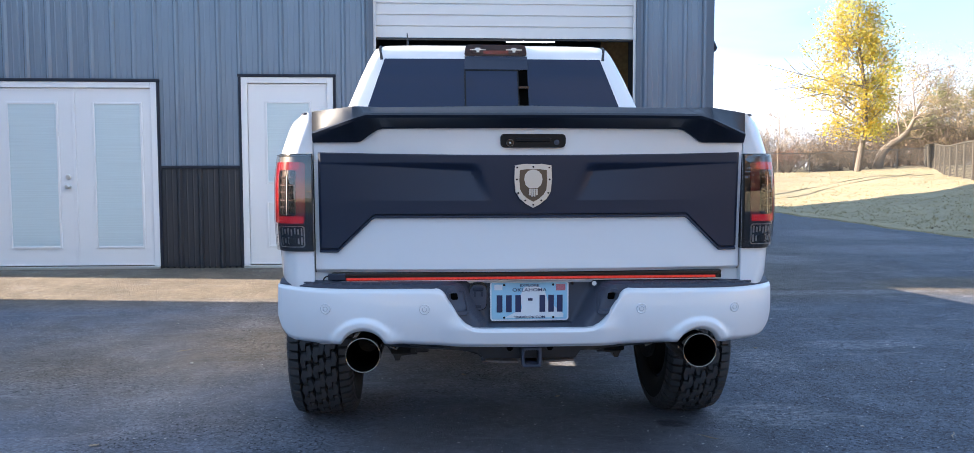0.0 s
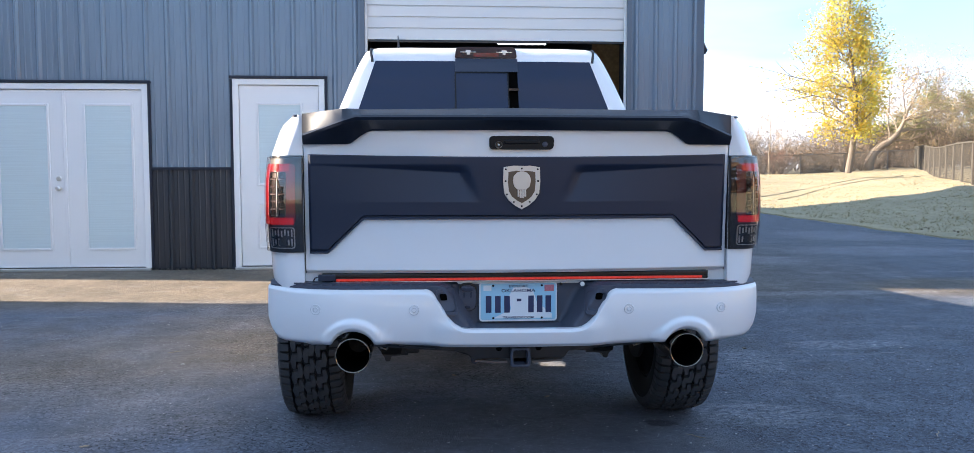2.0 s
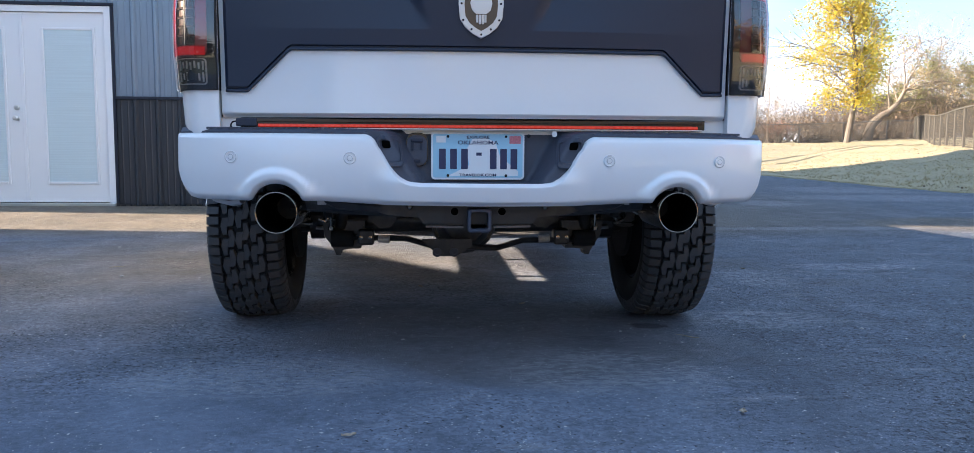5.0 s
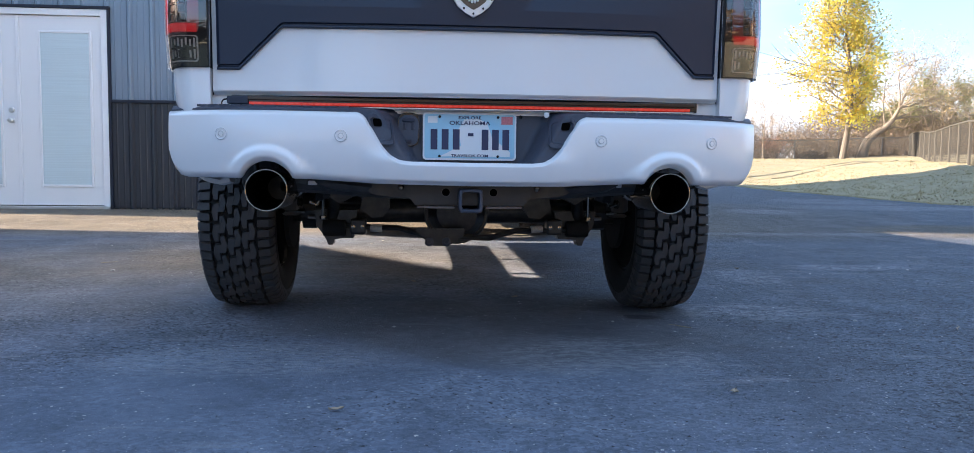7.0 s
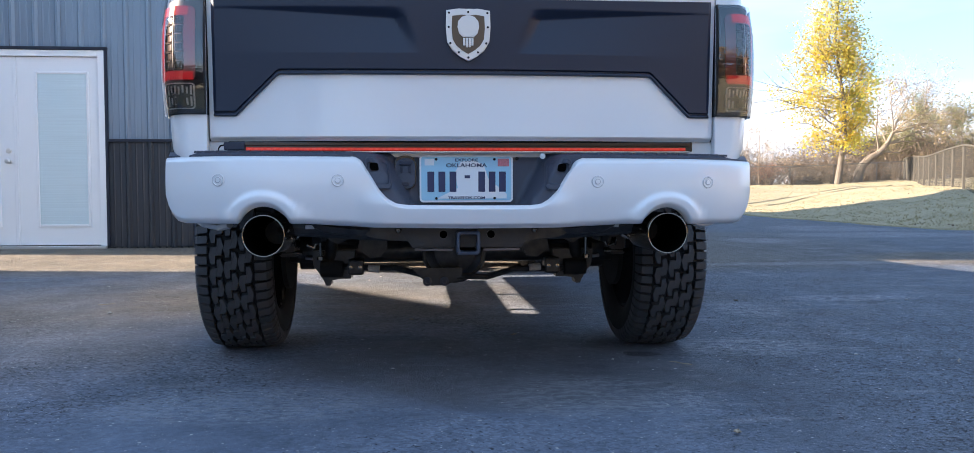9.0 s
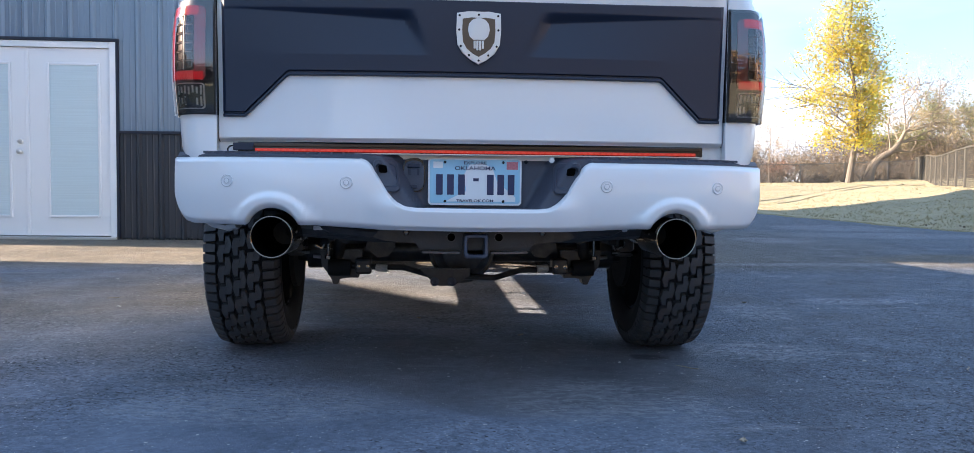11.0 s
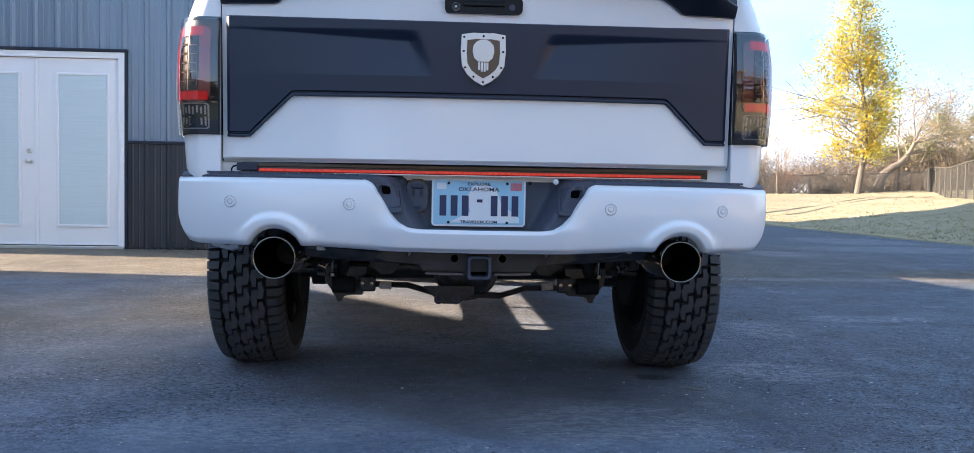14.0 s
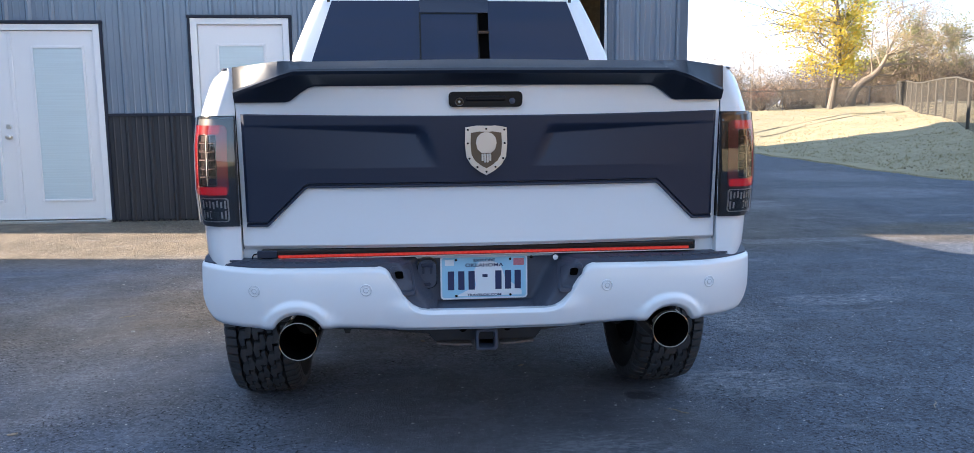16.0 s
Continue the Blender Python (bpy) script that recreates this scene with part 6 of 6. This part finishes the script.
# golden poplar: a straight leader with rising side limbs; slender towards the top
TX, TY = 25.6, 46.0
TZ = ground_z(TX, TY)
pop = holder("poplar_tree", (TX, TY, TZ), "tall poplar tree with thinning golden-yellow autumn leaves on the lawn", "tree")
pt = bmesh.new()
tips = []
lead = [Vector((TX + 0.25 * math.sin(z * 0.5), TY + 0.2 * math.cos(z * 0.7), TZ - 0.1 + z)) for z in (0, 1.5, 3, 5, 7, 9, 11, 12.7)]
tube(lead, [0.21, 0.17, 0.155, 0.135, 0.1, 0.07, 0.04, 0.012], 10, pt)
for k in range(84):
    z = 1.8 + 10.8 * (k / 84) ** 1.1
    a = k * 2.4
    west, east = along(z, [(1.7, 2.2), (3.6, 3.9), (5.5, 3.4), (7.8, 2.9), (9.2, 2.2), (9.8, 1.1), (12.8, 0.8)]), along(z, [(1.7, 0.8), (3.6, 1.3), (6.5, 1.15), (9, 1.1), (10.5, 1.3), (12.8, 0.9)])
    reach = ((west + east) / 2 - (west - east) / 2 * math.cos(a)) * 0.98 * rng.uniform(0.55, 1.1)
    base = Vector((TX + 0.25 * math.sin(z * 0.5), TY + 0.2 * math.cos(z * 0.7), TZ + z))
    limbs(pt, base, Vector((math.cos(a), math.sin(a), along(z, [(1.7, 0.35), (6, 0.65), (12, 1.2)]))).normalized(), reach, 0.045 * (1 - z / 16), 1, tips, 0.55, 0.0, 5, 4)
for z, ln in ((5.2, 4.4), (4.4, 4.2)):   # two dead limbs that stand out bare
    limbs(pt, Vector((TX, TY, TZ + z)), Vector((-1, -0.1, 0.16)).normalized(), ln, 0.035, 1, [], 0.4, 0.0, 5, 5)
part("trunk", pt, BARK_PALE, pop, "pale grey-brown trunk and limbs", True)
pl, pg = bmesh.new(), bmesh.new()
lg = random.Random(3)
for p, d in tips:
    h = p.z - TZ
    if h > 2.2:
        dense = along(h, [(2.2, 36), (4, 58), (8, 54), (9.4, 36), (10.2, 20), (12.3, 14)])
        green = lg.random() < along(p.x - TX, [(-0.5, 0.03), (1.2, 0.7)]) + along(h, [(8.0, 0.0), (9.5, 0.35)])
        leaves(pg if green else pl, p, 0.3, int(dense * lg.choice((0.15, 0.6, 1.1, 1.6))), 0.14, lg)
part("crown", pl, LEAF_GOLD, pop, "golden-yellow leaves with gaps")
part("green_leaves", pg, LEAF_LIME, pop, "leaves that are still yellow-green")

# old leaning tree with a wide spread of mostly bare branches
OX, OY = 30.1, 52.0
OZ = ground_z(OX, OY)
old = holder("old_tree", (OX, OY, OZ), "old leaning tree with twisting, mostly bare branches", "tree")
ot = bmesh.new()
otips = []
stem = [Vector((OX, OY, OZ - 0.1)), Vector((OX + 0.1, OY, OZ + 0.6)), Vector((OX + 0.35, OY, OZ + 1.15)), Vector((OX + 0.9, OY, OZ + 1.65)), Vector((OX + 1.5, OY, OZ + 2.0)), Vector((OX + 2.1, OY, OZ + 2.6)), Vector((OX + 2.5, OY, OZ + 3.4))]
tube(stem, [0.36, 0.32, 0.28, 0.25, 0.2, 0.15, 0.09], 10, ot)
for base, d, ln in ((stem[6], (0.3, 0, 1), 3.2), (stem[6], (0.9, 0.2, 0.6), 3.4), (stem[5], (0.9, -0.3, 0.35), 3.8), (stem[5], (0.0, 0.3, 1), 3.2), (stem[4], (1, 0.2, 0.2), 3.6), (stem[6], (1, -0.2, 0.15), 3.8), (stem[4], (-0.4, 0.2, 1), 2.6), (stem[6], (0.6, 0.5, 0.9), 3.2), (stem[6], (0.7, -0.5, 0.7), 3.4), (stem[6], (-0.3, 0, 1), 3.0), (stem[5], (1, 0.4, 0.5), 3.8)):
    limbs(ot, base, Vector(d).normalized(), ln * 1.0, 0.06, 4, otips, 0.66, 0.02, 6, 3, 0.34)
part("trunk", ot, BARK, old, "dark twisting trunk and branches", True)
ol = bmesh.new()
for p, d in otips:
    heart = math.exp(-(((p.x - OX - 3.2) / 2.0) ** 2 + ((p.z - OZ - 4.3) / 1.3) ** 2))
    if lg.random() < 0.5 + 0.4 * heart:
        leaves(ol, p, 0.22, 5 + int(16 * heart), 0.1, lg)
part("crown", ol, LEAF_TAN, old, "sparse dry tan leaves")

# a bare young tree beside the poplar
BX, BY2 = 22.3, 50.2
BZ = ground_z(BX, BY2)
bare = holder("bare_tree", (BX, BY2, BZ), "slender leafless tree by the back fence", "tree")
bt0, btips = bmesh.new(), []
tube([(BX, BY2, BZ - 0.1), (BX - 0.06, BY2, BZ + 1.3), (BX + 0.04, BY2, BZ + 2.6), (BX, BY2, BZ + 3.9)], [0.045, 0.036, 0.022, 0.007], 8, bt0)
for k in range(15):
    z = 1.2 + 0.17 * k
    a = k * 2.4
    limbs(bt0, Vector((BX, BY2, BZ + z)), Vector((math.cos(a), math.sin(a), 0.5)).normalized(), along(z, [(1.2, 1.2), (3.8, 0.5)]), 0.014, 3, btips, 0.6, 0.0, 4, 3)
part("trunk", bt0, BARK, bare, "", True)

# evergreen behind
def bush_tree(name, x, y, h, w, mat, n, label, cat, size=0.2):
    z0 = ground_z(x, y)
    h0 = holder(name, (x, y, z0), label, cat)
    bt = bmesh.new()
    tp = []
    tube([(x, y, z0 - 0.1), (x, y, z0 + h * 0.45)], [0.14, 0.09], 7, bt)
    for k in range(12):
        a = k * 2.4
        limbs(bt, Vector((x, y, z0 + h * (0.15 + 0.3 * k / 12))), Vector((math.cos(a) * w / h, math.sin(a) * w / h, 0.8)).normalized(), h * 0.38, 0.05, 1, tp, 0.6, 0, 4, 3)
    part("trunk", bt, BARK, h0, "", True)
    bl = bmesh.new()
    for p, d in tp:
        leaves(bl, p, 0.32, n, size, lg)
    part("crown", bl, mat, h0)


bush_tree("evergreen_tree", 37.6, 60.0, 4.6, 4.4, LEAF_OLIVE, 190, "low olive-green cedar behind the fence", "tree", 0.15)
bush_tree("evergreen_tree", 43.6, 64.0, 8.6, 4.2, LEAF_OLIVE, 110, "tall olive-green pine with an open crown", "tree", 0.15)
bush_tree("evergreen_tree", 46.5, 66.0, 4.8, 4.6, LEAF_OLIVE, 150, "low olive-green cedar behind the fence", "tree", 0.15)

# leafless brush and woods behind the lawn
bg = random.Random(11)
twigs = bmesh.new()
shrubs = [(bg.uniform(8, 75), bg.uniform(51, 66), bg.uniform(1.2, 4.3)) for k in range(480)]
for x, y, h in shrubs:
    z = ground_z(x, y)
    for q in range(12):
        a, l = bg.uniform(0, 6.28), bg.uniform(0.15, 0.9)
        mid = Vector((x + math.cos(a) * l * h * 0.5, y + math.sin(a) * l * h * 0.5, z + h * bg.uniform(0.35, 0.6)))
        tip = mid + Vector((math.cos(a) * l * h * bg.uniform(-0.2, 0.8), bg.uniform(-0.4, 0.4), h * bg.uniform(0.05, 0.5)))
        tube([(x, y, z - 0.1), mid, tip], [0.028, 0.016, 0.005], 3, twigs)
        for w in range(4):
            b0 = mid.lerp(tip, bg.uniform(0.0, 0.8))
            tube([b0, b0 + Vector((bg.uniform(-0.8, 0.8), bg.uniform(-0.3, 0.3), bg.uniform(-0.15, 0.5))) * (0.4 + 0.25 * h)], [0.01, 0.004], 3, twigs)
thing("brush", twigs, material("twig", (0.1, 0.076, 0.055), 0.9), "tangle of leafless brown brush behind the fence", "brush", "stuff")
bl = bmesh.new()
for x, y, h in shrubs:
    for k in range(bg.choice((2, 10, 26, 44))):
        leaves(bl, (x + bg.gauss(0, 0.3 * h), y + bg.gauss(0, 0.3 * h), ground_z(x, y) + h * bg.uniform(0.05, 0.85)), 0.25, 4, 0.13, bg)
thing("brush_leaves", bl, LEAF_BROWN, "dry brown leaves clinging to brush", "brush", "stuff")
far = bmesh.new()
for k in range(150):
    x, y = bg.uniform(-60, 240), bg.uniform(110, 170)
    h = bg.uniform(5, 9)
    tube([(x, y, 0), (x, y, h * 0.5)], [0.2, 0.1], 4, far)
    for q in range(12):
        a, e = bg.uniform(0, 6.28), bg.uniform(1, 3)
        tube([(x, y, h * bg.uniform(0.25, 0.5)), (x + math.cos(a) * e, y + math.sin(a) * e, h * bg.uniform(0.75, 1.0))], [0.07, 0.02], 3, far)
thing("far_woods", far, material("far_bark", (0.33, 0.27, 0.23), 0.9), "leafless far woods", "woods", "stuff")


def fence(name, pts, height, step, wire, mat, label, r_post, mesh_r):
    f = holder(name, (*pts[0], ground_z(*pts[0])), label, "fence")
    segs = list(zip(pts, pts[1:]))
    wires = bmesh.new()
    for (ax, ay), (bx2, by2) in segs:
        ln = math.hypot(bx2 - ax, by2 - ay)
        n = max(1, round(ln / step))
        for k in range(n + 1):
            x, y = ax + (bx2 - ax) * k / n, ay + (by2 - ay) * k / n
            z = ground_z(x, y)
            part("post", tube([(x, y, z - 0.2), (x, y, z + height + 0.03)], r_post, 8), mat, f)
        for k in range(n):
            p = [(ax + (bx2 - ax) * q / n, ay + (by2 - ay) * q / n) for q in (k, k + 1)]
            part("rail", tube([(*p[0], ground_z(*p[0]) + height), (*p[1], ground_z(*p[1]) + height)], r_post * 0.7, 6), mat, f)
        m = int(ln / wire)
        span = int(height / wire)
        for k in range(-span, m):
            for sgn in (1, -1):
                a0, a1 = (k, k + span)
                u0, u1 = max(0, a0), min(m, a1)
                if u1 <= u0:
                    continue
                z0, z1 = (u0 - a0) / span * height, (u1 - a0) / span * height
                if sgn < 0:
                    z0, z1 = height - z0, height - z1
                q0 = (ax + (bx2 - ax) * u0 / m, ay + (by2 - ay) * u0 / m)
                q1 = (ax + (bx2 - ax) * u1 / m, ay + (by2 - ay) * u1 / m)
                tube([(*q0, ground_z(*q0) + z0), (*q1, ground_z(*q1) + z1)], mesh_r, 3, wires)
    tagged(part("wire_mesh", wires, mat, f), kind="stuff")
    return f


fence("chain_link_fence", [(12.4, 13.0), (32.8, 50.9)], 1.45, 3.0, 0.13, FENCE_DARK, "dark coated chain-link fence along the lawn", 0.05, 0.0032)
fence("back_fence", [(12.0, 49.0), (33.0, 49.5)], 1.25, 3.0, 0.11, FENCE_GREY, "thin grey chain-link fence at the back of the lawn", 0.035, 0.007)

# cut branches heaped behind the fence, a fallen pole and a rust-leaved shrub
heap = bmesh.new()
for k in range(260):
    a, r = bg.uniform(0, 6.28), bg.uniform(0, 1.0) ** 0.7
    c = Vector((26.2 + 1.05 * r * math.cos(a), 51.4 + 0.5 * r * math.sin(a), ground_z(26.2, 51.4) + bg.uniform(0.02, 0.62) * (1 - r * r)))
    d = Vector((bg.uniform(-1, 1), bg.uniform(-0.6, 0.6), bg.uniform(-0.25, 0.25))) * bg.uniform(0.2, 0.55)
    tube([c - d, c, c + d + Vector((0, 0, -0.05))], [0.022, 0.017, 0.006], 4, heap)
thing("brush_pile", heap, material("weathered_twig", (0.055, 0.042, 0.034), 0.9, spots=0.4, spot_scale=4), "low heap of dark cut branches behind the fence", "brush pile")
thing("fallen_pole", tube([(23.5, 50.5, ground_z(23.5, 50.5) + 0.02), (24.2, 50.5, ground_z(24.2, 50.5) + 0.62), (24.95, 50.5, ground_z(24.9, 50.5) + 1.15)], [0.06, 0.055, 0.045], 8), BARK_PALE, "pale bare pole leaning among the brush", "pole")
rust = holder("rust_shrub", (23.9, 52.4, ground_z(23.9, 52.4)), "shrub with dry rust-brown leaves behind the fence", "shrub")
rt, rl, rtips = bmesh.new(), bmesh.new(), []
for k in range(9):
    a = k * 2.4
    limbs(rt, Vector((23.9, 52.4, rust.location.z - 0.05)), Vector((0.6 * math.cos(a), 0.6 * math.sin(a), 1)).normalized(), 1.15, 0.022, 1, rtips, 0.6, 0.0, 4, 4)
for p, d in rtips:
    leaves(rl, p, 0.16, 16, 0.09, bg)
part("stems", rt, BARK, rust, "", True)
part("foliage", rl, leafy("rust_leaf", (0.17, 0.07, 0.045), (0.3, 0.16, 0.1), 0.25), rust, "rust-brown leaves")

# grass: tufts along the edge of the asphalt and over the near bank
gr = random.Random(5)
tufts = bmesh.new()
for k in range(7000):
    y = gr.uniform(5, 30)
    off = gr.uniform(-0.08, 0.12)
    x = yard_edge(y) + off
    z = ground_z(x, y) - 0.02
    h = gr.uniform(0.02, 0.07)
    a = gr.uniform(0, 3.14)
    w = 0.006
    tufts.faces.new([tufts.verts.new((x - w * math.cos(a), y - w * math.sin(a), z)), tufts.verts.new((x + w * math.cos(a), y + w * math.sin(a), z)), tufts.verts.new((x + gr.uniform(-0.04, 0.04), y + gr.uniform(-0.04, 0.04), z + h))])
for k in range(9500):
    y = gr.uniform(9, 46)
    x = yard_edge(min(y, 25)) + gr.uniform(0.1, 1.0) ** 1.4 * (10 + 0.45 * y)
    z = ground_z(x, y) - 0.03
    for q in range(4):
        a, w, h = gr.uniform(0, 3.14), gr.uniform(0.01, 0.025), gr.uniform(0.03, 0.06)
        p, r = x + gr.gauss(0, 0.05), y + gr.gauss(0, 0.05)
        tufts.faces.new([tufts.verts.new((p - w * math.cos(a), r - w * math.sin(a), z)), tufts.verts.new((p + w * math.cos(a), r + w * math.sin(a), z)), tufts.verts.new((p + gr.uniform(-0.06, 0.06), r + gr.uniform(-0.06, 0.06), z + h))])
thing("grass", tufts, leafy("straw_grass", (0.34, 0.28, 0.15), (0.46, 0.39, 0.23), 0.4), "dry straw-coloured grass blades", "grass", "stuff")
fallen = bmesh.new()
for k in range(150):
    y = gr.uniform(10, 30)
    x = yard_edge(min(y, 25)) + gr.uniform(0.2, 9)
    leaves(fallen, (x, y, ground_z(x, y) + 0.02), 0.03, gr.choice((1, 1, 2)), 0.05, gr)
thing("fallen_leaves", fallen, leafy("fallen_leaf", (0.1, 0.07, 0.04), (0.22, 0.16, 0.09), 0.2), "dark dry leaves scattered over the lawn", "leaves", "stuff")
# a pair of wheel ruts worn across the lawn
WORN = material("worn_grass", (0.34, 0.275, 0.157), 0.95, grain=0.4, scale=20)
for off in (0.0, 1.1):
    def rut(i, j, off=off):
        x, y = 12.4 + 12.6 * i / 70 + 0.15 * math.sin(i * 0.21) + off * 0.6, 28.4 + 11.0 * i / 70 + 0.2 * math.sin(i * 0.13) - off * 0.7
        w = (0.06 + 0.05 * math.sin(i * 0.31 + off)) * ease(0, 8, i) * ease(70, 52, i) * (j - 1)
        x, y = x - w * 0.66, y + w * 0.75
        return (x, y, ground_z(x, y) + (0.012 if j == 1 else -0.022))
    thing("rut", sheet(70, 2, rut), WORN, "faint worn wheel rut in the lawn", "rut", "structure")

# a brick house and woods stand in the sun beside and behind the yard, seen only as reflections in the lamps and the paint
HX, HY0, HY1 = 27.0, -22.0, -6.0
house = tagged(new("brick_house"), "orange-brown brick house with a low gable roof, in the sun", "house", "", "structure")
house.location = (HX, (HY0 + HY1) / 2, ground_z(HX, -14))
BRICK = material("orange_brick", (0.36, 0.19, 0.1), 0.85, grain=0.5, scale=30, spots=0.4, spot_scale=3)
HZ = ground_z(HX, -14)
part("wall", box(HX, HX + 8, HY0, HY1, HZ - 0.6, HZ + 3.0), BRICK, house)
part("wing", box(HX - 3, HX, HY0 + 2, HY0 + 7, HZ - 0.6, HZ + 3.4), BRICK, house)
part("roof", prism([(HX - 0.5, HZ + 3.0), (HX + 4, HZ + 5.0), (HX + 8.5, HZ + 3.0), (HX + 8.5, HZ + 3.15), (HX + 4, HZ + 5.2), (HX - 0.5, HZ + 3.15)], HY0 - 0.4, HY1 + 0.4), ROOFING, house)
for y in (-13.5, -10.5, -8.0):
    win = part("window", box(HX - 0.03, HX + 0.02, y, y + 1.1, HZ + 0.9, HZ + 2.2), TINT, house)
    part("window_frame", lite_frame_x(HX - 0.03, y, y + 1.1, HZ + 0.9, HZ + 2.2), DOOR_WHITE, win)
wb = bmesh.new()
for k in range(76):
    x, y = (-3 + 1.15 * k + bg.uniform(-0.6, 0.6), bg.uniform(-36, -30)) if k < 40 else (bg.uniform(39, 44), -32 + 1.2 * (k - 40))
    h = bg.uniform(3.5, 7)
    z0 = ground_z(x, y)
    tube([(x, y, z0 - 0.1), (x + bg.uniform(-0.3, 0.3), y, z0 + h * 0.6)], [0.16, 0.08], 5, wb)
    for q in range(26):
        leaves(wb, (x + bg.gauss(0, 0.9), y + bg.gauss(0, 0.9), z0 + bg.uniform(0.3, h)), 0.5, 10, 0.5, bg)
thing("woods_behind", wb, leafy("russet_leaf", (0.26, 0.15, 0.07), (0.4, 0.25, 0.12), 0.3), "russet autumn woods in the sun behind the yard", "woods", "stuff")

eb = bmesh.new()
for k in range(7):
    x, y, h = -17 + 1.3 * k + bg.uniform(-0.5, 0.5), bg.uniform(-34, -30), bg.uniform(3.0, 5.5)
    tube([(x, y, -0.1), (x, y, h * 0.9)], [0.16, 0.02], 5, eb)
    for q in range(60):
        u = bg.uniform(0.08, 1) ** 0.8
        a, r = bg.uniform(0, 6.28), (1 - u) * 1.9 * bg.uniform(0.3, 1)
        leaves(eb, (x + r * math.cos(a), y + r * math.sin(a), h * u), 0.25, 9, 0.4, bg)
thing("evergreens_behind", eb, leafy("dark_needles", (0.012, 0.018, 0.01), (0.035, 0.045, 0.022), 0.1), "dark evergreen trees behind the yard", "woods", "stuff")

# small litter on the asphalt: curled leaves, straws and stones
LITTER = material("dry_leaf", (0.4, 0.32, 0.23), 0.8, grain=0.5, scale=90)
lt = random.Random(23)
for x, y, r in ((-0.376, -0.444, 0.3), (0.756, -0.282, 1.2), (1.88, 2.574, 2.0), (-1.9, 0.7, 0.4), (0.3, 1.4, 0.7), (-0.2, 1.9, 2.2)):
    bm = bmesh.new()
    rim = []
    for k in range(7):
        u = k / 6 - 0.5
        w = 0.011 * (1 - (2 * u) ** 2) * lt.uniform(0.7, 1.2) + 0.0008
        c = (x + u * 0.04 * math.cos(r), y + u * 0.04 * math.sin(r))
        row = [bm.verts.new((c[0] - q * w * math.sin(r), c[1] + q * w * math.cos(r), ground_z(x, y) + 0.003 + 0.012 * u * u + 0.005 * q * q * lt.uniform(0.5, 1.5))) for q in (-1, 0, 1)]
        rim.append(row)
    for p, q in zip(rim, rim[1:]):
        for k in range(2):
            bm.faces.new((p[k], p[k + 1], q[k + 1], q[k]))
    thing("dead_leaf", bm, LITTER, "small dry curled leaf on the asphalt", "leaf", group="leaves on the asphalt")
for x, y, r in ((0.904, 0.692, 1.9), (2.071, 0.645, 0.5), (-2.1, 2.7, 0.2)):
    p = [Vector((x + 0.05 * u * math.cos(r + 0.5 * abs(u)), y + 0.05 * u * math.sin(r + 0.5 * abs(u)), ground_z(x, y) + 0.004)) for u in (-1, -0.3, 0.4, 1)]
    thing("straw", tube(p, [0.002, 0.0025, 0.002, 0.001], 5), LITTER, "short dry straw lying on the asphalt", "straw", group="straws on the asphalt")
STONE = material("pale_stone", (0.5, 0.48, 0.45), 0.8, grain=0.4, scale=120)
for k in range(26):
    x, y = lt.uniform(-4.5, 3.2), lt.uniform(-0.6, 4.5)
    e = lt.uniform(0.005, 0.012)
    bm = bmesh.new()
    bmesh.ops.create_icosphere(bm, subdivisions=1, radius=e)
    for v in bm.verts:
        v.co = Vector((x, y, ground_z(x, y) + e * 0.4)) + Vector((v.co.x * 1.3, v.co.y, v.co.z * 0.6)) * lt.uniform(0.75, 1.2)
    thing("pebble", bm, STONE, "small pale stone on the asphalt", "stone", group="stones on the asphalt")
